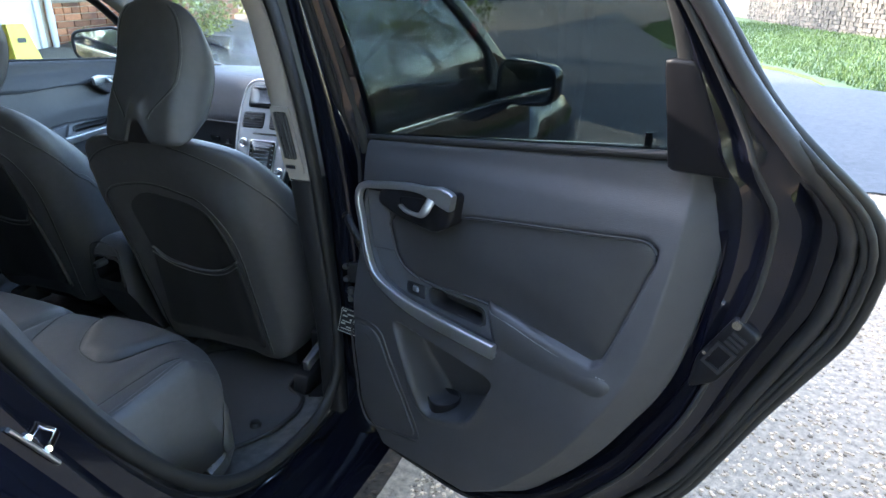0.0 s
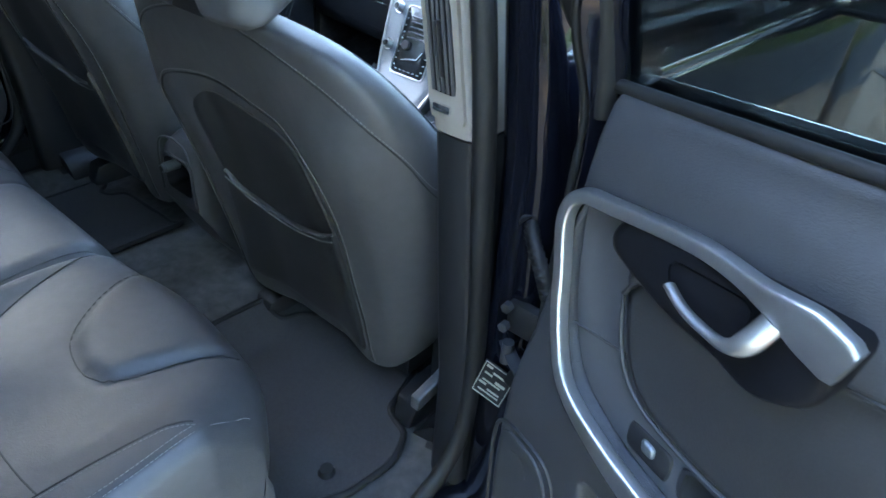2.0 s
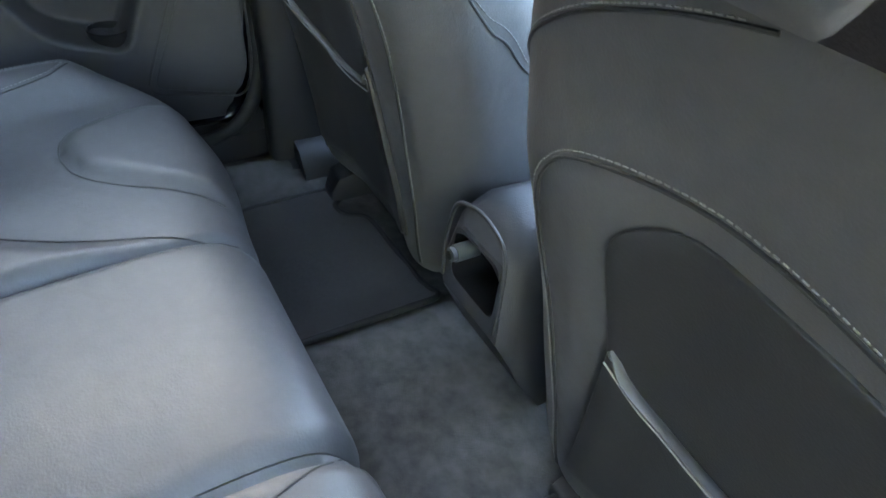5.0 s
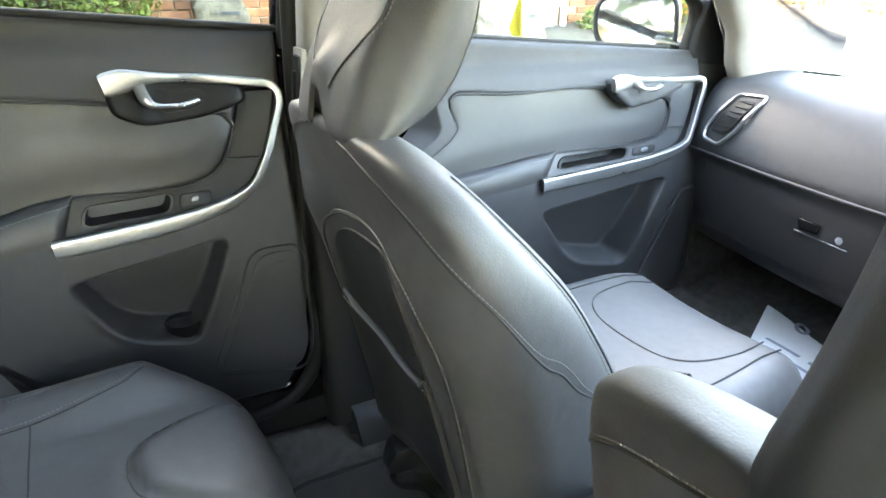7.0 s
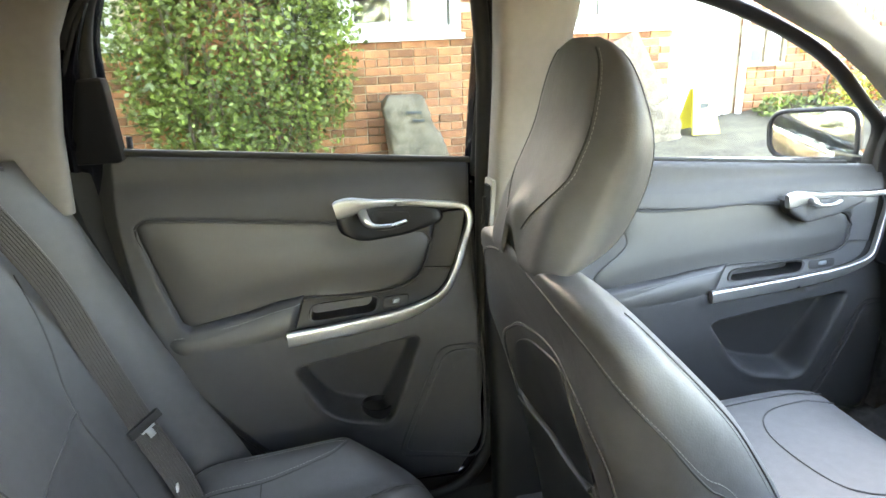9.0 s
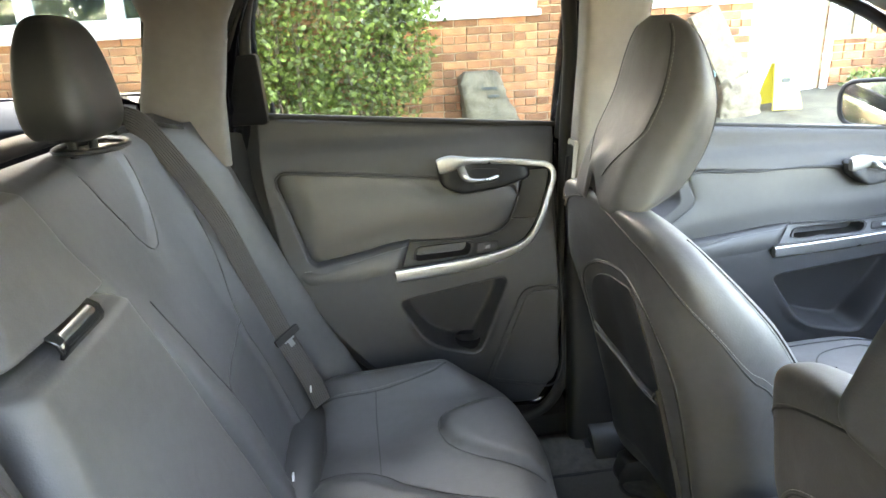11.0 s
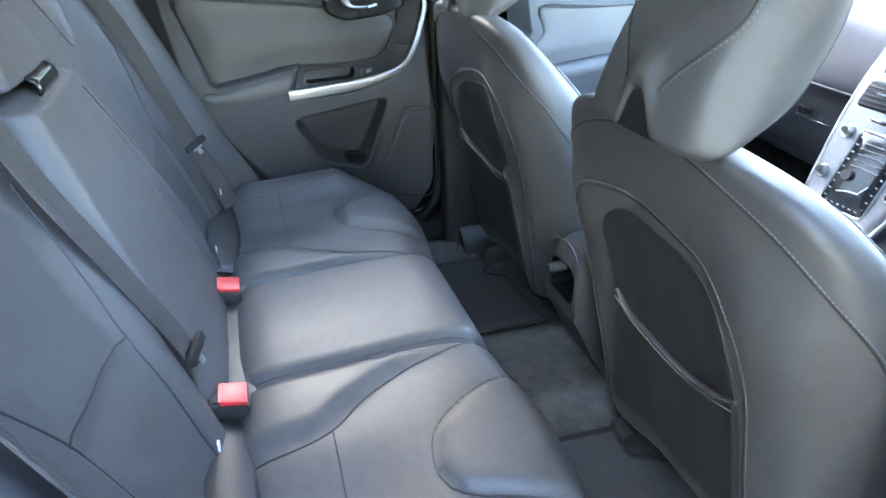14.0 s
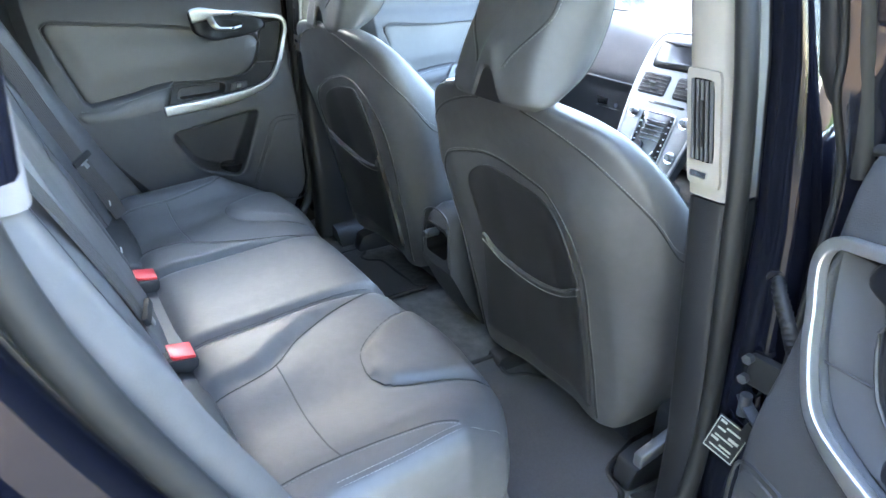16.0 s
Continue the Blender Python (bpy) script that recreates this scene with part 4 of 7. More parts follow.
rows = [[Vector((x, y, 1.60 - 0.05 * (x / 0.6) ** 2 - 0.05 * ((y + 0.4) / 1.5) ** 2 + dz)) for x in np.linspace(-0.62, 0.62, 16)] for y in np.linspace(0.40, -1.95, 24) for dz in (0,)]
roof_lining = part("headliner", loft(rows, closed=False), LINER, shell, "light cloth headliner", solid=-0.02)
rows = [[Vector((x, y, 1.66 - 0.05 * (x / 0.66) ** 2 - 0.06 * ((y + 0.4) / 1.5) ** 2)) for x in np.linspace(-0.68, 0.68, 16)] for y in np.linspace(0.48, -2.0, 24)]
part("roof", loft(rows, closed=False), PAINT, shell, "dark roof panel", solid=-0.01)
# windscreen and tail glass
part("windscreen", loft([[Vector((x, y - 0.10 * (x / 0.7) ** 2, z)) for x in np.linspace(-w, w, 12)] for y, z, w in ((1.62, 1.03, 0.76), (1.10, 1.28, 0.70), (0.48, 1.565, 0.60))], closed=False), GLASS, shell, "clear windscreen glass", solid=0.005)
part("tail_window", loft([[Vector((x, y, z)) for x in np.linspace(-0.58, 0.58, 8)] for y, z in ((-2.20, 1.20), (-1.98, 1.55))], closed=False), GLASS_DARK, shell, solid=0.005)
part("tailgate", loft([[Vector((x, y, z)) for x in np.linspace(-0.82, 0.82, 10)] for y, z in ((-2.36, 0.4), (-2.36, 0.9), (-2.22, 1.20))], closed=False), PAINT, shell, solid=0.03)
part("bonnet", loft([[Vector((x, y, z - 0.06 * (x / 0.8) ** 2)) for x in np.linspace(-0.82, 0.82, 14)] for y, z in ((1.36, 1.02), (1.7, 1.00), (2.1, 0.93), (2.4, 0.82), (2.52, 0.6), (2.5, 0.3))], closed=False), PAINT, shell, "dark bonnet", solid=0.02)
for s in (1, -1):
    part("front_wing", loft([[Vector((s * (x - k * (x - 0.45)), y, z - 0.06 * k)) for x, z in ((0.78, 1.005 - 0.10 * max(0, y - 1.5)), (0.86, 0.975 - 0.10 * max(0, y - 1.5)), (0.91, 0.92 - 0.10 * max(0, y - 1.5)), (0.938, 0.80), (0.942, 0.68), (0.93, 0.4))] for y, k in ((1.12, 0), (1.4, 0), (1.8, 0), (2.05, 0.02), (2.25, 0.10), (2.38, 0.24), (2.46, 0.45), (2.50, 0.75))], closed=False), PAINT, shell, solid=0.01)
# ---------- cabin floor ----------
def floor_z(x, y):
    hump = smoothstep(0.30, 0.14, abs(x)) * 0.055
    side_up = 0.02 * smoothstep(0.62, 0.74, abs(x))
    front = -0.06 * smoothstep(0.35, 0.7, y) * smoothstep(0.2, 0.3, abs(x)) + 0.22 * smoothstep(0.3, 0.6, y) * smoothstep(0.24, 0.14, abs(x))
    toe = (0.155 * smoothstep(0.68, 0.86, y) + 0.10 * smoothstep(0.86, 1.25, y)) * smoothstep(0.13, 0.2, abs(x)) + 0.4 * smoothstep(1.22, 1.45, y)
    return 0.355 + hump + side_up + front + toe


rows = [[(x, y, floor_z(x, y)) for x in np.linspace(-0.765, 0.765, 70)] for y in np.linspace(-0.75, 1.45, 80)]
cabin_floor = part("floor", loft(rows, closed=False), CARPET, solid=0.02)
tagged(cabin_floor, "dark worn cabin carpet with a centre hump", "floor", kind="structure")


def mat(name, outline, label):
    o = resample(rounded([(*q, 0) for q in outline], 0.02, 4), 120)
    flat = [(q.x, q.y) for q in o]
    m = thing(name, label, "floor mat", "floor mats")
    x0, x1, y0, y1 = min(q.x for q in o), max(q.x for q in o), min(q.y for q in o), max(q.y for q in o)
    nx, ny, v, f = 84, 80, [], []
    for j in range(ny + 1):
        for i in range(nx + 1):
            x, y = x0 + (x1 - x0) * i / nx, y0 + (y1 - y0) * j / ny
            v.append((x, y, floor_z(x, y) + 0.013 + 0.0015 * noise.noise((x * 14, y * 14, 2))))
    for j in range(ny):
        for i in range(nx):
            if poly_dist((x0 + (x1 - x0) * (i + 0.5) / nx, y0 + (y1 - y0) * (j + 0.5) / ny), flat) < 0.001:
                a = j * (nx + 1) + i
                f.append((a, a + 1, a + nx + 2, a + nx + 1))
    part("mat_cloth", (v, f), MAT_CLOTH, m, solid=0.008)
    part("bound_edge", sweep([Vector((q.x, q.y, floor_z(q.x, q.y) + 0.0105)) for q in o], 0.0068, 0.0058, closed=True, n=8), RUBBER, m, "stitched black edge")
    return m


mat_r = mat("floor_mat", [(0.190, -0.30), (0.192, -0.10), (0.196, 0.010), (0.206, 0.008), (0.216, -0.006), (0.250, -0.004), (0.262, 0.05), (0.31, 0.10), (0.40, 0.14), (0.55, 0.12), (0.575, 0.04), (0.590, -0.018), (0.655, -0.035), (0.685, -0.10), (0.672, -0.20), (0.60, -0.30)], "black cloth mat behind the driver's seat")
mat_l = mat("floor_mat", [(-0.186, -0.30), (-0.186, 0.04), (-0.30, 0.05), (-0.49, 0.045), (-0.508, 0.0), (-0.550, -0.006), (-0.572, 0.03), (-0.606, 0.028), (-0.602, -0.16), (-0.56, -0.30)], "black cloth mat behind the passenger's seat")
fix = thing("mat_fixing", "round black mat fixing stud", "stud")
part("stud", joined(cyl((0.612, -0.19, floor_z(0.612, -0.19) + 0.012), (0.612, -0.19, floor_z(0.612, -0.19) + 0.024), 0.016, r2=0.012)), RUBBER, fix)


# ---------- front seats ----------
BACK = [(0.44, 0.19, 0.020, 0.11), (0.455, 0.215, 0.010, 0.13), (0.50, 0.245, 0.000, 0.15), (0.58, 0.268, -0.014, 0.165), (0.65, 0.282, -0.030, 0.17), (0.75, 0.290, -0.055, 0.175), (0.85, 0.300, -0.085, 0.17), (0.93, 0.298, -0.112, 0.155), (0.99, 0.287, -0.134, 0.135), (1.03, 0.271, -0.148, 0.115), (1.055, 0.250, -0.156, 0.098), (1.075, 0.216, -0.161, 0.080), (1.088, 0.165, -0.162, 0.062), (1.096, 0.09, -0.158, 0.045)]


def back_at(z):
    return [spline([(r[0], r[k]) for r in BACK], z) for k in (1, 2, 3)]


def back_face(x, z, lift=0.0):
    """A point on the rear face of a front seat's backrest."""
    w, yb, th = back_at(z)
    t = min(0.999, abs(x) / w)
    y = (1 - t ** 3.6) ** (1 / 3.6)
    return Vector((x, yb + th / 2 - th / 2 * y - lift - bulge(x, z), z))


def bulge(x, z):
    return 0.030 * smoothstep(1.04, 0.90, z) * smoothstep(0.06, 0.19, abs(x)) * smoothstep(0.30, 0.225, abs(x))


def front_seat(x0, side, label, up=0.0):
    """side: 1 where the door is at +x."""
    s = thing("front_seat", label, "car seat", "front seats", pose(x0, 0, up))
    zs = [q for a, b in zip(BACK, BACK[1:]) for q in np.linspace(a[0], b[0], 11)[:-1]] + [BACK[-1][0]]

    def skin(z, g, lift=0.0):
        """A point of the backrest: height z, turned by g from the +x side (270 degrees: rear)."""
        w, yb, th = back_at(z)
        c, d = math.cos(g), math.sin(g)
        ex = 3.6 if d < 0 else 2.6
        c, d = math.copysign(abs(c) ** (2 / ex), c), math.copysign(abs(d) ** (2 / ex), d)
        y = yb + th / 2 + d * th / 2
        if d > 0:
            y += (0.045 * smoothstep(1.05, 0.9, z) + 0.055 * smoothstep(0.93, 0.74, z)) * smoothstep(0.5, 0.95, abs(c)) * d - 0.02 * d * smoothstep(0.6, 0.0, abs(c))
        if d < 0:
            y -= bulge(c * w, z) * smoothstep(0.0, -0.6, d)
        return Vector((c * (w + lift), y + d * lift, z))
    rings = [[skin(z, g) for g in np.linspace(0, 2 * math.pi, 128, endpoint=False)] for z in zs]
    body = part("backrest", loft(rings), LEATHER, s, "black leather backrest")
    m = side
    # map pocket panel on the rear face
    def face(x, z, h):
        return back_face(x * m, z, h)
    pan = rounded([(-0.142, 0.905), (-0.09, 0.945), (0.04, 0.928), (0.118, 0.900), (0.160, 0.80), (0.166, 0.48), (-0.170, 0.50), (-0.134, 0.74)], [0.03, 0.05, 0.06, 0.06, 0.06, 0.02, 0.02, 0.05], 5)
    part("map_pocket_panel", pad(resample(pan, 100), lambda u, v, h: face(u, v, h), 0.0040, 0.0015, rings=(0.9, 0.8, 0.7, 0.6, 0.5, 0.4, 0.3, 0.2, 0.1), cap=False), LEATHER_DARK, body, "smooth black rear panel")
    poc = [(-0.132, 0.772), (-0.085, 0.728), (0.0, 0.715), (0.08, 0.728), (0.160, 0.776)]
    poc = [(q.x, q.y) for q in curve([(*p, 0) for p in poc], 6)]
    low = [(0.166, 0.50), (0.0, 0.49), (-0.166, 0.51)]
    o = [(q.x, q.y) for q in resample([(*p, 0) for p in poc + low], 80)]
    part("map_pocket", pad(o, lambda u, v, h: face(u, v, h), 0.010, 0.003, rings=(0.9, 0.8, 0.7, 0.6, 0.5, 0.4, 0.3, 0.2, 0.1), base=0.0, centre=(-0.02, 0.63), cap=False), LEATHER_DARK, body, "black leather map pocket")
    part("pocket_hem", sweep([face(u, v, 0.010 * smoothstep(0.0, 2.5, min(i, len(poc) - 1 - i)) + 0.001) for i, (u, v) in enumerate(poc)], 0.003, 0.006, n=8, up=(0, 1, 0)), LEATHER, body, "rolled pocket hem")
    part("pocket_seam", sweep([face(u, v - 0.014, 0.0110) for u, v in poc], 0.0012, n=6), THREAD, body)
    arch = [(-0.190, 0.47), (-0.200, 0.60), (-0.210, 0.72), (-0.222, 0.85), (-0.206, 0.918), (-0.160, 0.952), (-0.05, 0.966), (0.045, 0.948), (0.105, 0.928), (0.150, 0.892), (0.171, 0.84), (0.176, 0.77), (0.174, 0.68), (0.178, 0.47)]
    al = [face(u, v, 0.0012) for u, v in curve2(arch)]
    part("piping", sweep(al, 0.0018, n=6), SEAM, body)
    part("stitching", stitches([face(u + (0.006 if u > 0.02 else -0.006) * (0 if v > 0.93 else 1), v + (0.006 if v > 0.93 else 0), 0.0022) for u, v in curve2(arch)]), THREAD, body, "pale grey stitching")
    for q in (1, -1):
        line = curve([(z, g, 0) for z, g in ((1.078, 276), (1.066, 286), (1.036, 305), (0.995, 326), (0.95, 343), (0.90, 354), (0.866, 360), (0.82, 366), (0.757, 386), (0.70, 398), (0.62, 408))[:8 if side > 0 and q > 0 else 11]], 6)
        sd = [skin(p.x, radians(p.y if q > 0 else 540 - p.y), 0.0006) for p in line]
        part("side_seam", sweep(sd, 0.0014, n=6), SEAM, body)
        part("stitching", stitches([skin(p.x, radians((p.y + 3) if q > 0 else 537 - p.y), 0.0010) for p in line]), THREAD, body)
        # front bolster seam
        fs = [skin(v, radians(26 if q > 0 else 154), 0.0006) for v in np.linspace(0.70, 1.07, 20)]
        part("front_seam", sweep(fs, 0.0016, n=6), SEAM, body)
        part("stitching", stitches([skin(v, radians(22 if q > 0 else 158), 0.0010) for v in np.linspace(0.70, 1.07, 20)]), THREAD, body)
    # headrest: a narrow rear panel, slanting flanks, a broad front and a forked foot
    back, shift, raised = (-0.030, 0.010, 0.012) if side > 0 else (0.0, 0.0, 0.0)
    # height, half-width at the rear, at the middle and at the front, rear and front
    HR = [(1.078, 0.085, 0.112, 0.090, -0.160, -0.138), (1.086, 0.094, 0.128, 0.105, -0.165, -0.112), (1.100, 0.098, 0.134, 0.110, -0.165, -0.085), (1.125, 0.098, 0.136, 0.112, -0.160, -0.048), (1.165, 0.095, 0.137, 0.112, -0.148, -0.020), (1.217, 0.095, 0.141, 0.114, -0.122, -0.004), (1.267, 0.095, 0.143, 0.114, -0.099, -0.006), (1.323, 0.090, 0.130, 0.102, -0.085, -0.022), (1.356, 0.078, 0.110, 0.086, -0.078, -0.034), (1.376, 0.058, 0.082, 0.064, -0.073, -0.044), (1.388, 0.028, 0.040, 0.032, -0.068, -0.052)]
    hz = [q for a, b in zip(HR, HR[1:]) for q in np.linspace(a[0], b[0], 7)[:-1]] + [HR[-1][0]]

    def head_at(z):
        wr, ww, wf, yb, yf = [spline([(r[0], r[k]) for r in HR], z) for k in (1, 2, 3, 4, 5)]
        return wr, ww, wf, yb + back, yf + back

    def notch(x, z):
        return 0.050 * (1 - smoothstep(0.008, 0.040, abs(x))) * smoothstep(1.20, 1.09, z)
    rings = []
    for z in hz:
        wr, ww, wf, yb, yf = head_at(z)
        d = yf - yb
        o = [(-wr, yb + 0.02 * d, 0), (0, yb - 0.004, 0), (wr, yb + 0.02 * d, 0), (ww, yb + 0.52 * d, 0), (wf, yf - 0.06 * d, 0), (0, yf + 0.04 * d, 0), (-wf, yf - 0.06 * d, 0), (-ww, yb + 0.52 * d, 0)]
        ring = resample(rounded(o, [0.016, 0.05, 0.016, 0.03, 0.014, 0.06, 0.014, 0.03], 6), 96)
        rings.append([(p.x + shift, p.y, z + raised + notch(p.x, z)) for p in ring])
    head = part("headrest", loft(rings), LEATHER, s, "tall black leather headrest")
    for q in (1, -1):
        ln, fl = [], []
        for z in np.linspace(1.135, 1.374, 24):
            wr, ww, wf, yb, yf = head_at(z)
            ln.append(Vector((shift + q * (0.030 + (wr - 0.032) * smoothstep(1.125, 1.22, z)), yb, z + raised)))
        for z in np.linspace(1.10, 1.37, 22):
            wr, ww, wf, yb, yf = head_at(z)
            fl.append(Vector((shift + q * (wf + 0.0005), yf - 0.10 * (yf - yb), z + raised)))
        ln = drape(head, curve(ln, 3), (0, 1, 0), 0.0002)
        part("seam", sweep(ln, 0.0016, n=6), SEAM, head)
        part("seam", sweep(fl, 0.0016, n=6), SEAM, head)
        part("stitching", stitches([p + Vector((q * 0.0030, -0.0062, 0)) for p in fl]), THREAD, head, "pale grey stitching")
        part("stitching", stitches(drape(head, [p + Vector((q * 0.0055, 0, 0)) for p in ln], (0, 1, 0), 0.0006)), THREAD, head, "pale grey stitching")
        part("post", cyl((q * 0.045, -0.122, 1.065), (q * 0.045, -0.120, 1.14), 0.007), CHROME, s)
    # cushion
    rings = []
    for y, zt, zb, w in ((0.06, 0.56, 0.47, 0.20), (0.10, 0.615, 0.44, 0.24), (0.2, 0.640, 0.42, 0.262), (0.32, 0.648, 0.42, 0.268), (0.45, 0.660, 0.42, 0.262), (0.54, 0.668, 0.43, 0.25), (0.60, 0.658, 0.45, 0.235), (0.635, 0.62, 0.47, 0.215), (0.645, 0.56, 0.49, 0.19)):
        ring = []
        for g in np.linspace(0, 2 * math.pi, 48, endpoint=False):
            c, d = math.cos(g), math.sin(g)
            c, d = math.copysign(abs(c) ** (2 / 3.2), c), math.copysign(abs(d) ** (2 / 3.2), d)
            z = (zt + zb) / 2 + d * (zt - zb) / 2
            if d > 0:
                z += 0.022 * smoothstep(0.55, 0.85, abs(c)) * d - 0.012 * d * smoothstep(0.6, 0.2, abs(c))
            ring.append((c * w, y, z))
        rings.append(ring)
    cu = part("cushion", loft([[Vector(p).lerp(Vector(r), t) for p, r in zip(a, b)] for a, b in zip(rings, rings[1:]) for t in (0, 0.5)] + [rings[-1]]), LEATHER, s, "black leather seat cushion", sub=1)
    u = [(-0.135, 0.60, 0.663), (-0.150, 0.52, 0.664), (-0.14, 0.44, 0.656), (-0.08, 0.40, 0.650), (0.05, 0.40, 0.650), (0.12, 0.43, 0.656), (0.15, 0.52, 0.664), (0.135, 0.60, 0.663)]
    for q in (1, -1):
        part("bolster_seam", sweep(drape(cu, curve([(q * 0.178, 0.14, 0.65), (q * 0.188, 0.30, 0.66), (q * 0.186, 0.45, 0.67), (q * 0.170, 0.60, 0.66)], 8), (0, 0, -1), 0.0006), 0.0018, n=6), SEAM, cu)
    part("insert_seam", sweep(drape(cu, curve(u), (0, 0, -1), 0.0006), 0.0018, n=6), SEAM, cu)
    part("seat_base", joined(box(0, 0.30, 0.43, 0.42, 0.50, 0.06)), PLASTIC_BLACK, s, bevel=0.01)
    for q in (-0.19, 0.19):
        part("rail", box(q, 0.33, 0.385, 0.04, 0.46, 0.05), RUBBER, s, bevel=0.006)
    # covers on the rails' rear ends
    for q in ((-0.166, 0.26) if m > 0 else (-0.166,)):
        part("rail_cover", loft([[(q + k * a, y, z) for a in (-1, 1)] + [(q + k * 0.9 * a, y, 0.36) for a in (1, -1)] for y, z, k in ((-0.020, 0.378, 0.020), (-0.006, 0.414, 0.026), (0.04, 0.424, 0.029), (0.10, 0.424, 0.029))]), PLASTIC_BLACK, s, "black moulded rail cover", bevel=0.006)
    if m > 0:
        part("recline_lever", loft([[(0.302 + 0.012 * k, y, z + dz) for dz in (-0.014, 0.014)] + [(0.322 + 0.012 * k, y, z + dz) for dz in (0.014, -0.014)] for k, (y, z) in enumerate(((-0.050, 0.482), (0.02, 0.518), (0.12, 0.566)))]), SATIN, s, "grey plastic side lever", bevel=0.004)
        part("airbag_tag", box(0.295, 0.02, 0.826, 0.004, 0.004, 0.030), THREAD, s)
        part("side_shield", loft([[(0.262, y, zb), (0.305, y, zb), (0.305, y, zt), (0.262, y, zt)] for y, zb, zt in ((0.05, 0.44, 0.53), (0.2, 0.42, 0.56), (0.45, 0.42, 0.55), (0.58, 0.44, 0.52))]), PLASTIC_BLACK, s, "black side shield", bevel=0.008)
    return s


driver = front_seat(0.37, 1, "driver's black leather seat with stitched map pocket")
passenger = front_seat(-0.37, -1, "front passenger's black leather seat with stitched map pocket", 0.04)

# ---------- rear bench ----------
PROFILE = [(-0.80, 0.565), (-0.72, 0.610), (-0.66, 0.646), (-0.55, 0.656), (-0.45, 0.664), (-0.38, 0.668), (-0.33, 0.664), (-0.295, 0.648), (-0.272, 0.618), (-0.265, 0.57), (-0.272, 0.52), (-0.285, 0.46), (-0.295, 0.42), (-0.40, 0.41)]
TOP = PROFILE[:8] + [(-0.272, 0.618)]


def seat_bump(x, y):
    a = abs(x)
    if a < 0.155:
        return 0.004 * smoothstep(0.155, 0.06, a) + 0.010
    crease = interp([(-0.74, 0.325), (-0.60, 0.312), (-0.53, 0.265), (-0.45, 0.217), (-0.39, 0.192), (-0.29, 0.155)], y)
    ridge = 0.015 * smoothstep(0.150, 0.19, a) * smoothstep(crease + 0.004, crease - 0.045, a) * smoothstep(-0.27, -0.40, y)
    outer = 0.030 * smoothstep(0.52, 0.635, a) * smoothstep(-0.28, -0.42, y) * smoothstep(0.70, 0.64, a)
    u = poly_dist((a, y), [(0.235, -0.26), (0.295, -0.37), (0.355, -0.43), (0.42, -0.447), (0.465, -0.434), (0.50, -0.365), (0.535, -0.26)])
    ins = 0.012 * smoothstep(0.006, -0.024, u) - 0.004 * smoothstep(0.010, 0.0, abs(u))
    dish = -0.014 * smoothstep(0.12, 0.0, abs(a - 0.43)) * smoothstep(-0.42, -0.56, y)
    return ridge + outer + ins + dish


def cushion_top(x, y, lift=0.0):
    return Vector((x, y + corner(x, y), interp(TOP, y) + seat_bump(x, y) * smoothstep(-0.26, -0.31, y) + lift))


bench = thing("rear_bench", "black leather rear bench with shaped cushions", "car seat")


def corner(x, y):
    return (0.008 + 0.020 * math.exp(-((abs(x) - 0.37) / 0.12) ** 2) - 0.075 * smoothstep(0.50, 0.69, abs(x)) ** 1.5) * smoothstep(-0.44, -0.30, y)


def cushion(name, x0, x1, n):
    prof = resample(curve([(0, *p) for p in PROFILE], 6), 90, False)
    rows = []
    for p in prof:
        row = []
        for x in np.linspace(x0, x1, n):
            edge = min(abs(x - x0), abs(x - x1))
            r = smoothstep(0.022, 0.0, edge)
            k = seat_bump(x, p.y) * (1 if p.z > 0.60 and p.y < -0.27 else smoothstep(0.50, 0.62, p.z)) * smoothstep(-0.26, -0.31, p.y)
            row.append((x, p.y + corner(x, p.y) - 0.010 * r * smoothstep(-0.40, -0.28, p.y), p.z + k - 0.008 * r * r))
        yb = min(row[0][1], -0.33)
        row = [(x0 + 0.004, yb, 0.42), (x0, row[0][1], min(row[0][2] - 0.03, 0.55))] + row + [(x1, row[-1][1], min(row[-1][2] - 0.03, 0.55)), (x1 - 0.004, yb, 0.42)]
        rows.append(row)
    return part(name, loft(rows, closed=False), LEATHER, bench, "black leather cushion", solid=0.006, face=(0, 0.2, 1))


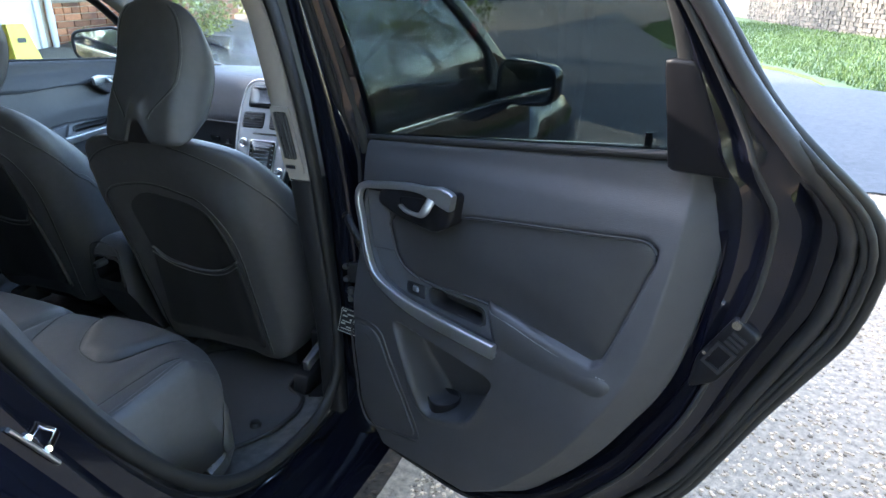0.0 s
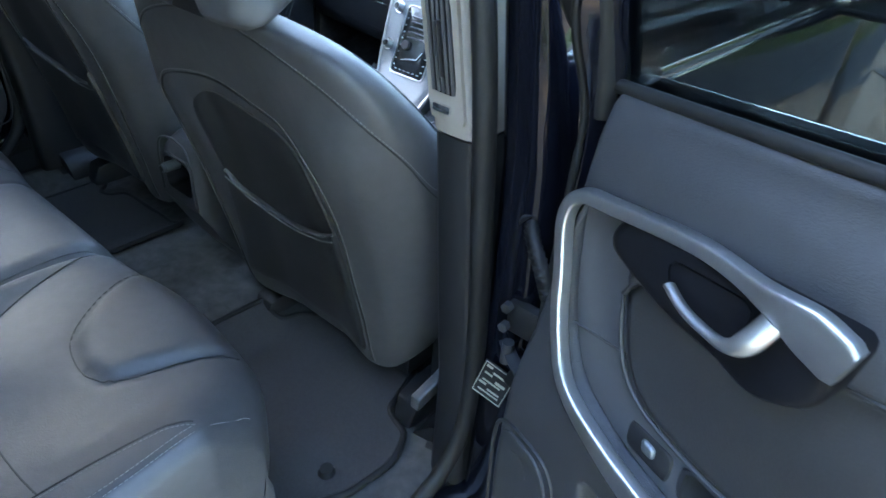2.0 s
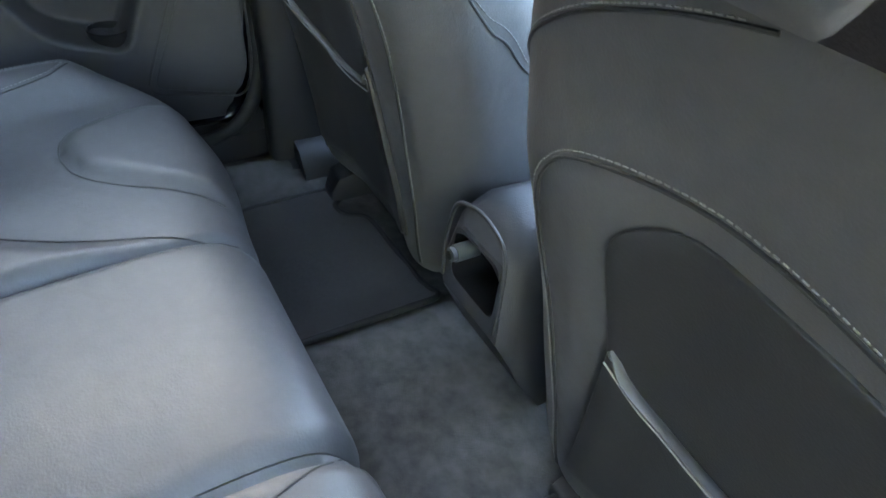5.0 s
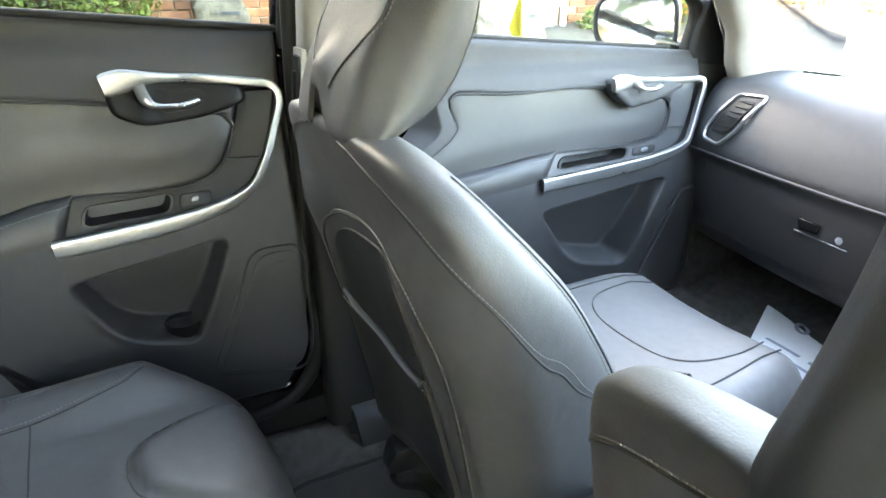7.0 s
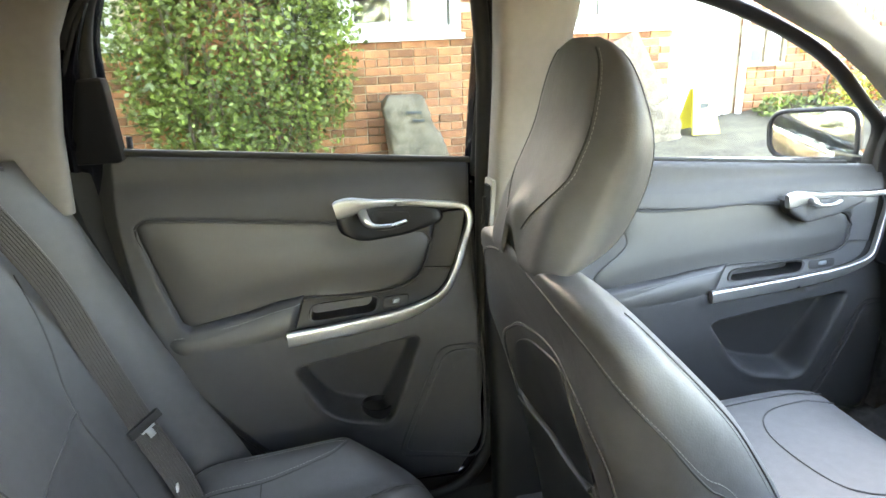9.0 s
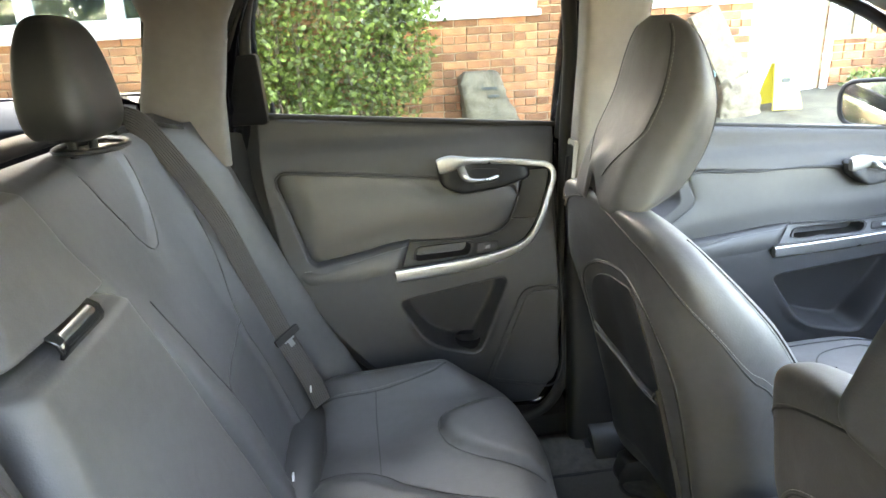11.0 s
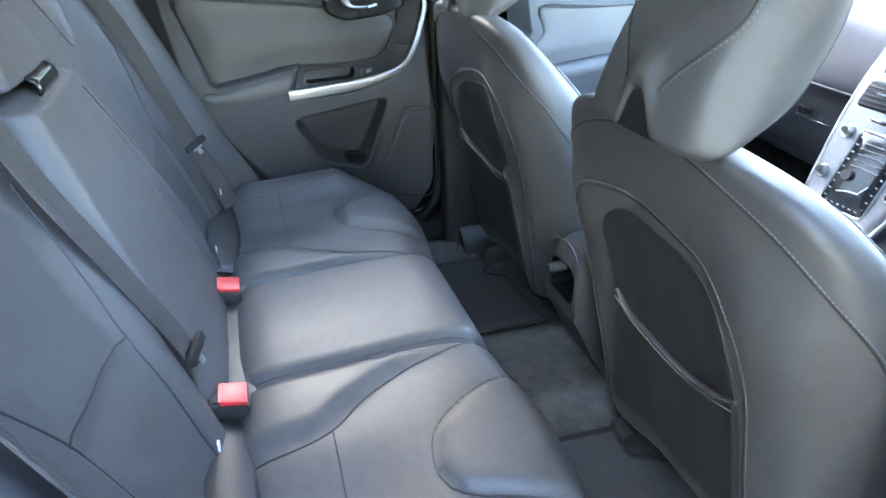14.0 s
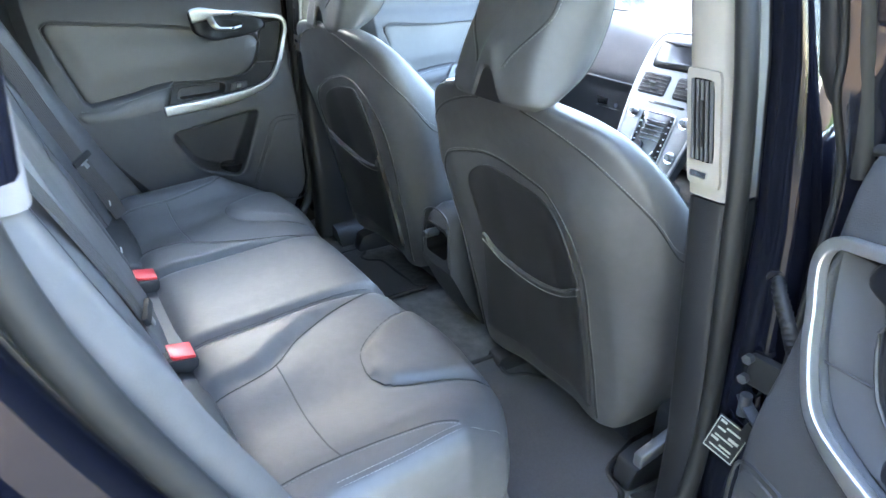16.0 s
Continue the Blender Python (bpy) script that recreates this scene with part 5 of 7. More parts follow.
cr = cushion("seat_cushion", 0.153, 0.665, 66)
cl = cushion("seat_cushion", -0.665, -0.163, 66)
cc = cushion("centre_cushion", -0.161, 0.151, 36)
for s, c in ((1, cr), (-1, cl)):
    lines = [
        [(0.325, -0.70), (0.318, -0.62), (0.298, -0.565), (0.255, -0.515), (0.215, -0.445), (0.19, -0.385), (0.155, -0.295)],
        [(0.248, -0.290), (0.29, -0.365), (0.345, -0.425), (0.40, -0.446), (0.448, -0.442), (0.478, -0.415), (0.502, -0.36), (0.528, -0.285)],
        [(0.300, -0.567), (0.38, -0.568), (0.50, -0.570), (0.575, -0.568)],
        [(0.575, -0.70), (0.575, -0.568), (0.60, -0.45), (0.615, -0.418), (0.628, -0.395)],
    ]
    for k, ln in enumerate(lines):
        pts = drape(c, [cushion_top(s * u, v, 0.0) for u, v in curve2(ln)], (0, 0, -1), 0.0007)
        part("seam", sweep(pts, 0.0013, 0.0010, n=6), SEAM, c)
        if k == 3:
            part("stitching", stitches(drape(c, [cushion_top(s * (u + 0.007), v, 0.0) for u, v in curve2(ln)], (0, 0, -1), 0.0008)), THREAD, c)
    ed = []
    for x, y, z in ((0.640, -0.60, 0), (0.644, -0.50, 0), (0.643, -0.42, 0), (0.640, -0.36, 0), (0.636, -0.315, 0), (0.633, -0.290, 0), (0.632, -0.268, 0.590), (0.632, -0.272, 0.540)):
        ed.append(cushion_top(s * x, y, 0.001) if not z else Vector((s * x, y + corner(x, y) + 0.002, z)))
    part("stitching", joined(stitches(curve(ed)), stitches([p + Vector((s * -0.009, 0, 0.001)) for p in curve(ed)])), THREAD, c, "double stitching")
part("bench_base", joined(box(0, -0.52, 0.40, 1.30, 0.36, 0.14)), CARPET, bench, bevel=0.02)


def rest(z, lift=0.0):
    return -0.745 - (z - 0.64) * 0.35 + lift


XB = [(0.58, 0.235), (0.75, 0.215), (0.95, 0.178), (1.10, 0.145), (1.20, 0.095), (1.28, 0.065)]
BPROF = [(0.575, 0.02), (0.63, 0.012), (0.75, 0.010), (0.85, 0.008), (0.95, 0.004), (1.05, 0.0), (1.15, 0.0), (1.21, -0.004)]


def back_line(top):
    """(y, z) up the backrest's front and over its top."""
    pts = [(rest(z, d), z) for z, d in BPROF] + [(rest(1.25) - 0.010, top - 0.012), (-1.00, top + 0.004), (-1.04, top), (-1.085, top - 0.02), (-1.10, top - 0.10), (-1.09, 0.95)]
    return resample(curve([(0, *p) for p in pts], 6), 80, False)


PANEL_IN = [(0.295, 0.60), (0.290, 0.75), (0.285, 0.855), (0.35, 0.872), (0.44, 0.882), (0.505, 0.892), (0.50, 0.80), (0.505, 0.60)]


def side_back(s):
    rows = []
    for p in back_line(1.255):
        z = p.z
        x0 = interp(XB, min(1.28, z)) if p.y > -1.0 else 0.065
        x1 = interp([(0.55, 0.60), (0.8, 0.625), (1.0, 0.64), (1.2, 0.625), (1.3, 0.60)], z)
        row = []
        for t in np.linspace(0, 1, 56):
            x = x0 + (x1 - x0) * t
            e = min(x - x0, x1 - x)
            r = smoothstep(0.03, 0.0, e)
            front = smoothstep(-1.02, -0.97, p.y)
            bol = 0.030 * smoothstep(0.16, 0.03, x1 - x) * smoothstep(1.2, 0.95, z) + 0.022 * smoothstep(0.13, 0.03, x - x0) * smoothstep(1.15, 0.9, z)
            v = poly_dist((x, z), [(0.27, 1.30), (0.285, 1.20), (0.33, 1.115), (0.365, 1.095), (0.40, 1.115), (0.445, 1.20), (0.46, 1.30)])
            rec = -0.007 * smoothstep(0.006, -0.008, v)
            lum = 0.012 * smoothstep(0.2, 0.0, abs(z - 0.80)) * smoothstep(0.22, 0.05, abs(x - 0.40))
            inset = -0.007 * smoothstep(0.0, -0.014, poly_dist((x, z), PANEL_IN)) * front
            y = p.y + inset + front * (bol + rec + lum) - 0.018 * r * r * front
            row.append((s * x, y, z - 0.012 * r * (1 - front)))
        row = [(row[0][0], row[0][1] - 0.035, row[0][2])] + row + [(row[-1][0], row[-1][1] - 0.035, row[-1][2])]
        rows.append(row)
    b = part("backrest", loft(rows, closed=False), LEATHER, bench, "black leather backrest", solid=0.008, face=(0, 1, 0.3))
    def on(x, z, lift=0.002):
        x0, x1 = interp(XB, z), interp([(0.55, 0.60), (0.8, 0.625), (1.0, 0.64), (1.2, 0.625)], z)
        d = interp(BPROF, z)
        bol = 0.030 * smoothstep(0.16, 0.03, x1 - x) * smoothstep(1.2, 0.95, z) + 0.022 * smoothstep(0.13, 0.03, x - x0) * smoothstep(1.15, 0.9, z)
        lum = 0.012 * smoothstep(0.2, 0.0, abs(z - 0.80)) * smoothstep(0.22, 0.05, abs(x - 0.40))
        return Vector((s * x, rest(z, d) + bol + lum + lift, z))
    for ln in ([(0.270, 1.235), (0.285, 1.19), (0.325, 1.118), (0.365, 1.093), (0.405, 1.118), (0.445, 1.19), (0.46, 1.235)],
               [(0.235, 1.05), (0.265, 0.93), (0.285, 0.86), (0.295, 0.75), (0.30, 0.64)],
               [(0.585, 1.10), (0.55, 1.0), (0.505, 0.90), (0.50, 0.80), (0.505, 0.64)], [(0.285, 0.86), (0.35, 0.875), (0.44, 0.885), (0.507, 0.895)]):
        part("seam", sweep(drape(b, [on(u, v) for u, v in curve2(ln)], (0, -1, 0), 0.0001), 0.0015, n=6), SEAM, b)
    # bezel of the headrest socket
    part("socket_bezel", sweep([Vector((s * (0.366 + 0.072 * math.cos(g)), -0.972 + 0.046 * math.sin(g), 1.264)) for g in np.linspace(0, 2 * math.pi, 28, endpoint=False)], 0.007, 0.005, closed=True), PLASTIC_BLACK, b)
    # release handle
    part("release_catch", box(s * 0.575, -1.02, 1.262, 0.06, 0.05, 0.016), PLASTIC_BLACK, b, "black release catch", bevel=0.005)
    return b


for s in (1, -1):
    side_back(s)


def centre_piece(name, z0, z1, label, puff, w0=0.0):
    rows = []
    for z in [z0 + (z1 - z0) * (0.5 - 0.5 * math.cos(math.pi * i / 47)) for i in range(48)]:
        xb = interp(XB, min(z, 1.28)) - 0.006
        row = []
        for t in np.linspace(-1, 1, 40):
            e = 1 - abs(t)
            r = 1 - smoothstep(0, 0.16, e)
            ez = 1 - smoothstep(0, 0.012, min(z - z0, z1 - z))
            row.append((xb * t, rest(z, puff) + 0.006 * math.cos(t * 1.5) - 0.020 * r * r - 0.022 * ez * ez, z))
        row = [(row[0][0], row[0][1] - 0.05, z)] + row + [(row[-1][0], row[-1][1] - 0.05, z)]
        rows.append(row)
    b = rows[-1]
    rows.append([(x, y - 0.06, z) for x, y, z in b])
    a = rows[0]
    rows.insert(0, [(x, y - 0.06, z) for x, y, z in a])
    return part(name, loft(rows, closed=False), LEATHER, bench, label, solid=0.006, face=(0, 1, 0.3))


centre_piece("folding_armrest", 0.60, 1.108, "black leather folding armrest, stowed upright", 0.034)
up = centre_piece("centre_pad", 1.118, 1.262, "black leather upper centre pad with pull notch", 0.022)
rows = [[(x, y, z) for x in np.linspace(-0.07, 0.07, 8)] for y, z in ((rest(1.262, 0.022) - 0.024, 1.256), (rest(1.262, 0.022) - 0.034, 1.268), (-1.03, 1.270), (-1.08, 1.25))]
part("centre_top", loft(rows, closed=False), LEATHER, bench, solid=0.006, face=(0, 0, 1))
# raised dark strip painting the notch's shade between pad and armrest
part("notch_shade", loft([[(-0.055 + 0.11 * t, rest(z, k), z) for t in (0, 0.15, 0.5, 0.85, 1)] for z, k in ((1.100, 0.030), (1.110, 0.036), (1.122, 0.036), (1.136, 0.018))], closed=False), SCREEN, up, "dark strip as shade of the finger notch", solid=0.004)
for s in (1, -1):
    rows = []
    for z in np.linspace(0.60, 1.26, 24):
        y = rest(z) - 0.02
        e = interp([(0.60, 0.168), (0.65, 0.162), (0.81, 0.132), (0.95, 0.116), (1.13, 0.103), (1.26, 0.085)], z)
        rows.append([(s * x, y + d, z) for x, d in ((0.60, -0.04), (0.618, 0.02), (0.645, 0.45 * e), (0.68, 0.78 * e), (0.715, 0.95 * e), (0.738, e), (0.750, e - 0.010), (0.755, e - 0.03), (0.756, -0.05))])
    part("side_bolster", loft(rows, closed=False), LEATHER, bench, "black leather side bolster", solid=0.01)
    for tx, ty, tz in ((0.30, rest(0.66) + 0.03, 0.672), (0.56, rest(0.70) + 0.06, 0.698)):
        part("isofix_tag", box(s * tx, ty, tz, 0.010, 0.003, 0.012), WHITE, bench, "small white anchor tag")
for a, b in ((-0.655, -0.235), (0.23, 0.655)):
    part("rear_flap", loft([[(a + (b - a) * t, y, z + 0.004 * math.sin(3.1 * t)) for t in np.linspace(0, 1, 16)] for y, z in ((-0.672, 0.622), (-0.683, 0.642), (-0.712, 0.652), (-0.742, 0.654), (-0.775, 0.64))], closed=False), LEATHER_DARK, bench, "leather flap behind the cushion", solid=0.006)
part("centre_shelf", loft([[(x, y, z) for x in np.linspace(-0.215, 0.215, 10)] for y, z in ((-0.655, 0.60), (-0.660, 0.638), (-0.672, 0.645), (-0.735, 0.648), (-0.76, 0.635))], closed=False), LEATHER_DARK, bench, "flat strip between the buckles", solid=0.006)


def rear_headrest(x0):
    h = thing("rear_headrest", "black leather rear headrest on short posts", "headrest", "rear headrests", pose(x0, -0.985, 1.262))
    rings = []
    for z, w, yb, th in ((0.014, 0.060, -0.030, 0.06), (0.020, 0.082, -0.048, 0.090), (0.045, 0.092, -0.056, 0.108), (0.085, 0.092, -0.056, 0.102), (0.130, 0.086, -0.050, 0.086), (0.165, 0.076, -0.042, 0.068), (0.186, 0.060, -0.034, 0.050), (0.194, 0.03, -0.024, 0.02)):
        ring = []
        for g in np.linspace(0, 2 * math.pi, 40, endpoint=False):
            c, d = math.cos(g), math.sin(g)
            c, d = math.copysign(abs(c) ** (2 / 4.5), c), math.copysign(abs(d) ** (2 / 4.5), d)
            ring.append((c * w, yb + th / 2 + d * th / 2, z))
        rings.append(ring)
    # same leather as the bench, given the darker copy because it stands backlit
    part("pad", loft(rings), LEATHER_DARK, h, "", sub=1)
    for q in (1, -1):
        part("post", cyl((q * 0.038, 0, -0.01), (q * 0.038, 0, 0.06), 0.007), PLASTIC_BLACK, h)
    return h


rear_headrest(-0.366)
rear_headrest(0.366)


# ---------- belts ----------
def belt(name, path, widths, label, facing):
    b = thing(name, label, "seat belt", "rear seat belts")
    p = curve(path, 10)
    rings = []
    m = len(p)
    for i, q in enumerate(p):
        t = (p[min(m - 1, i + 1)] - p[max(0, i - 1)]).normalized()
        f = Vector(facing)
        w = t.cross(f).normalized()
        nrm = w.cross(t).normalized()
        a = 0.023
        prof = [(-a, 0.0004)] + [(a * (-0.86 + 0.215 * i + du), hh) for i in range(9) for du, hh in ((-0.06, 0.0022), (0.05, 0.0022), (0.09, 0.0004), (0.13, 0.0004))][:-2] + [(a, 0.0004), (a, -0.0008), (-a, -0.0008)]
        rings.append([q + w * u + nrm * v for u, v in prof])
    part("webbing", loft(rings), WEB, b, "ribbed grey-brown webbing")
    return b


def tongue(b, c, t, nrm):
    c, t, nrm = Vector(c), Vector(t).normalized(), Vector(nrm).normalized()
    w = t.cross(nrm).normalized()
    m = Matrix((( w.x, t.x, nrm.x, c.x), (w.y, t.y, nrm.y, c.y), (w.z, t.z, nrm.z, c.z), (0, 0, 0, 1)))
    part("tongue_slot", moved(joined(box(0, 0, 0.004, 0.064, 0.016, 0.010)), m), RUBBER, b, "black plastic belt tongue", bevel=0.003)
    part("tongue_plate", moved(joined(box(0, 0.018, 0.003, 0.012, 0.018, 0.003), box(0, 0.010, 0.003, 0.026, 0.006, 0.004)), m), SILVER, b, "steel tongue plate", bevel=0.001)


bl = belt("rear_seat_belt", [(-0.605, -1.05, 1.29), (-0.603, -0.985, 1.278), (-0.602, -0.930, 1.21), (-0.600, -0.855, 1.08), (-0.593, -0.805, 0.95), (-0.584, -0.752, 0.815), (-0.574, -0.708, 0.72), (-0.57, -0.685, 0.655)], None, "stowed outboard rear seat belt with steel tongue", (0.75, 0.65, 0.2))
tongue(bl, (-0.581, -0.748, 0.818), (0.03, 0.45, -0.9), (0.75, 0.65, 0.33))
br = belt("rear_seat_belt", [(0.605, -1.05, 1.29), (0.603, -0.985, 1.278), (0.602, -0.930, 1.21), (0.600, -0.855, 1.08), (0.593, -0.805, 0.95), (0.584, -0.752, 0.815), (0.574, -0.708, 0.72), (0.57, -0.685, 0.655)], None, "stowed outboard rear seat belt with steel tongue", (-0.5, 0.85, 0.2))
tongue(br, (0.584, -0.748, 0.818), (-0.03, 0.45, -0.9), (-0.2, 1, 0.4))
bc = belt("rear_seat_belt", [(0.275, -1.00, 1.282), (0.268, -0.955, 1.272), (0.255, -0.905, 1.19), (0.235, -0.86, 1.05), (0.212, -0.80, 0.90), (0.192, -0.750, 0.765), (0.190, -0.745, 0.70), (0.188, -0.748, 0.635)], None, "centre rear seat belt lying over the backrest", (0.15, 0.93, 0.33))
tongue(bc, (0.195, -0.742, 0.764), (-0.02, 0.30, -0.95), (0.25, 0.9, 0.33))


def buckle(x, y, z):
    b = thing("belt_buckle", "black seat belt buckle with red release button", "belt buckle", "belt buckles")
    m = pose(x, y, z + 0.012, -10, 0, 0)
    part("casing", moved(box(0, 0, -0.020, 0.056, 0.060, 0.040), m), PLASTIC_BLACK, b, "black casing", bevel=0.004)
    part("release_button", moved(box(0, 0.006, 0.0015, 0.048, 0.038, 0.008), m), RED, b, "red button", bevel=0.002)
    part("slot", moved(box(0, -0.021, 0.0005, 0.036, 0.009, 0.003), m), RUBBER, b)
    part("slot_lip", moved(box(0, -0.0145, 0.004, 0.044, 0.003, 0.004), m), RED, b)
    return b


buckle(-0.133, -0.705, 0.663)
buckle(0.198, -0.706, 0.661)

# ---------- load cover ----------
cover = thing("load_cover", "black roller load cover behind the rear bench", "load cover")
part("cassette", sweep([(x, -1.108, 1.262) for x in np.linspace(-0.60, 0.60, 8)], 0.020, 0.016, n=12), RUBBER, cover)
part("sheet", box(0, -1.66, 1.235, 1.12, 0.98, 0.004), RUBBER, cover, "black cover sheet")
# ---------- dashboard ----------
dash = thing("dashboard", "charcoal soft-touch dashboard with silver centre stack", "dashboard")


def dash_profile(x):
    k = 1 - (abs(x) / 0.78) ** 2
    c = 0.085 * k - 0.055
    return [(1.60, 1.00), (1.38, 1.060), (1.19, 1.085 + 0.012 * k), (1.03 - c, 1.082 + 0.016 * k), (0.945 - c, 1.062 + 0.012 * k), (0.895 - c, 0.995), (0.872 - c, 0.930), (0.868 - c, 0.905), (0.880 - c, 0.892), (0.882 - c, 0.86), (0.895 - c, 0.78), (0.915 - c, 0.70), (0.97 - c, 0.655), (1.20, 0.64)]


rows = []
for x in np.linspace(-0.765, 0.765, 50):
    rows.append(resample(curve([(x, y, z) for y, z in dash_profile(x)], 6), 70, False))
part("dash_body", loft(rows, closed=False), PLASTIC, dash, "charcoal grained dash", solid=0.01)
gr = [(x, 0.922 - 0.085 * (1 - (abs(x) / 0.78) ** 2) - 0.001, 0.906) for x in np.linspace(-0.765, -0.12, 30)]
part("dash_groove", sweep(gr, 0.004, n=6), SEAM, dash)


def df(x, z, lift=0.0):
    pr = dash_profile(x)[3:12]
    pr = sorted([(b, a) for a, b in pr])
    return Vector((x, interp(pr, z) - lift, z))


gb = [df(x, z, 0.001) for x, z in ((-0.70, 0.885), (-0.70, 0.71), (-0.17, 0.71), (-0.17, 0.885))]
part("glovebox_groove", sweep([gb[0].lerp(gb[1], t / 8) for t in range(9)] + [df(x, 0.71, 0.001) for x in np.linspace(-0.70, -0.17, 20)] + [gb[2].lerp(gb[3], t / 8) for t in range(9)], 0.0025, n=6), SEAM, dash)
part("glovebox_catch", pad([(-0.40, 0.838), (-0.345, 0.838), (-0.35, 0.815), (-0.395, 0.812)], lambda u, v, h: df(u, v, h), 0.006, 0.003, rings=(0.5,)), SCREEN, dash, "dark glovebox catch")
part("glovebox_lock", cyl(df(-0.30, 0.822, -0.002), df(-0.30, 0.822, 0.005), 0.008), CHROME, dash)
part("glovebox_lip", sweep([df(x, 0.806, 0.003) for x in np.linspace(-0.405, -0.28, 8)], 0.002, n=6), CHROME, dash)


def side_vent(s):
    v = [(0.705, 0.938), (0.712, 0.962), (0.668, 1.045), (0.578, 1.052), (0.618, 0.968), (0.650, 0.932)]
    f = lambda u, w, h: df(s * u, w, h) + Vector((0, 0, 0.25 * h))
    part("vent_surround", sweep([f(q.x, q.y, 0.008) for q in resample(rounded([(*p, 0) for p in v], 0.014, 4), 60)], 0.0042, 0.0050, closed=True, n=8, up=(0, 1, 0)), SILVER, dash, "silver vent surround")
    i = [(0.694, 0.956), (0.697, 0.968), (0.658, 1.034), (0.602, 1.038), (0.632, 0.976), (0.654, 0.955)]
    part("vent_mouth", pad([(q.x, q.y) for q in resample(rounded([(*p, 0) for p in i], 0.006, 3), 40)], f, 0.0065, 0.001), RUBBER, dash)
    for k in range(7):
        z = 0.963 + 0.0115 * k
        a = 0.657 + 0.034 - 0.055 * (z - 0.956) / 0.08 * 0.9
        b = 0.634 + 0.022 - 0.050 * (z - 0.956) / 0.08
        part("vent_slat", sweep([f(a, z, 0.008), f((a + b) / 2, z, 0.008), f(b, z, 0.008)], 0.0030, 0.0016, n=6), RUBBER, dash)
    part("vent_tab", box(*f(0.652, 0.996, 0.014), 0.012, 0.004, 0.004), PLASTIC, dash, bevel=0.001)
    part("demister_slot", box(s * 0.60, 1.16, 1.092, 0.10, 0.022, 0.008), SCREEN, dash)


side_vent(-1)


def stk(u, w, h=0.0):
    """The centre stack's face: across, up, out."""
    y = 0.73 + (w - 0.85) * 0.45 - 0.05 * smoothstep(0.72, 0.56, w)
    return Vector((u, y - 0.91 * h, w + 0.41 * h))


face = [(-0.118, 1.085), (0.118, 1.085), (0.135, 0.97), (0.132, 0.88), (0.112, 0.72), (0.075, 0.60), (-0.075, 0.60), (-0.112, 0.72), (-0.132, 0.88), (-0.135, 0.97)]
fo = resample(rounded([(*p, 0) for p in face], [0.05, 0.05, 0.05, 0.05, 0.05, 0.05, 0.05, 0.05, 0.05, 0.05], 5), 90)
stack = part("centre_panel", pad([(q.x, q.y) for q in fo], stk, 0.014, 0.006, base=-0.03), ALU, dash, "brushed aluminium centre stack")
part("stack_edge", sweep([stk(q.x, q.y, 0.010) for q in fo], 0.006, 0.006, closed=True), SILVER, stack, "bright rim")
part("screen", pad([(q.x, q.y) for q in resample(rounded([(-0.095, 1.065, 0), (0.095, 1.065, 0), (0.10, 0.985, 0), (-0.10, 0.985, 0)], 0.015), 50)], stk, 0.018, 0.003, rings=(0.5,)), SCREEN, stack, "dark display screen")
for s in (1, -1):
    part("centre_vent", pad([(q.x, q.y) for q in resample(rounded([(s * 0.012, 0.970, 0), (s * 0.112, 0.970, 0), (s * 0.116, 0.912, 0), (s * 0.014, 0.912, 0)], 0.010), 40)], stk, 0.017, 0.003, rings=(0.5,)), PLASTIC_BLACK, stack, "black air vent")
    for k in range(6):
        z = 0.918 + 0.0095 * k
        part("vent_slat", sweep([stk(s * u, z, 0.0175) for u in (0.018, 0.06, 0.110)], 0.003, 0.0014, n=6), PLASTIC, stack)
    part("vent_tab", sweep([stk(s * u, 0.944, 0.022) for u in (0.055, 0.075)], 0.004, 0.002, n=6), SILVER, stack)
part("disc_slot", pad([(q.x, q.y) for q in resample(rounded([(-0.06, 0.897, 0), (0.075, 0.897, 0), (0.075, 0.890, 0), (-0.06, 0.890, 0)], 0.003), 30)], stk, 0.0155, 0.001, rings=(0.5,)), SCREEN, stack)
keys = part("keypad", pad([(q.x, q.y) for q in resample(rounded([(-0.058, 0.868, 0), (0.058, 0.868, 0), (0.058, 0.705, 0), (-0.058, 0.705, 0)], 0.008), 50)], stk, 0.017, 0.002, rings=(0.5,)), SCREEN, stack, "black button field")
part("keypad_rim", sweep([stk(q.x, q.y, 0.016) for q in resample(rounded([(-0.060, 0.870, 0), (0.060, 0.870, 0), (0.060, 0.703, 0), (-0.060, 0.703, 0)], 0.009), 60)], 0.0025, closed=True, n=6), SILVER, stack)
for r in range(5):
    z = 0.846 - 0.0125 * r
    part("button_row", sweep([stk(u, z, 0.018) for u in np.linspace(-0.034, 0.034, 5)], 0.0036, 0.0016, n=6), ALU, keys)
for q in (1, -1):
    for r in range(9):
        part("icon_bar", box(*stk(q * 0.050, 0.855 - 0.0165 * r, 0.018), 0.006, 0.001, 0.003), ICON, keys)
for c in range(6):
    part("icon_bar", box(*stk(-0.04 + 0.016 * c, 0.714, 0.018), 0.006, 0.001, 0.003), ICON, keys)
part("dial", cyl(stk(-0.028, 0.775, 0.016), stk(-0.028, 0.775, 0.026), 0.013), PLASTIC, keys)
part("seat_icon", joined(sweep(curve([stk(-0.03, 0.738, 0.018), stk(-0.005, 0.745, 0.018), stk(0.02, 0.748, 0.018)], 4), 0.004, 0.001, n=6), sweep([stk(0.02, 0.748, 0.018), stk(0.032, 0.768, 0.018)], 0.004, 0.001, n=6)), ICON, keys)
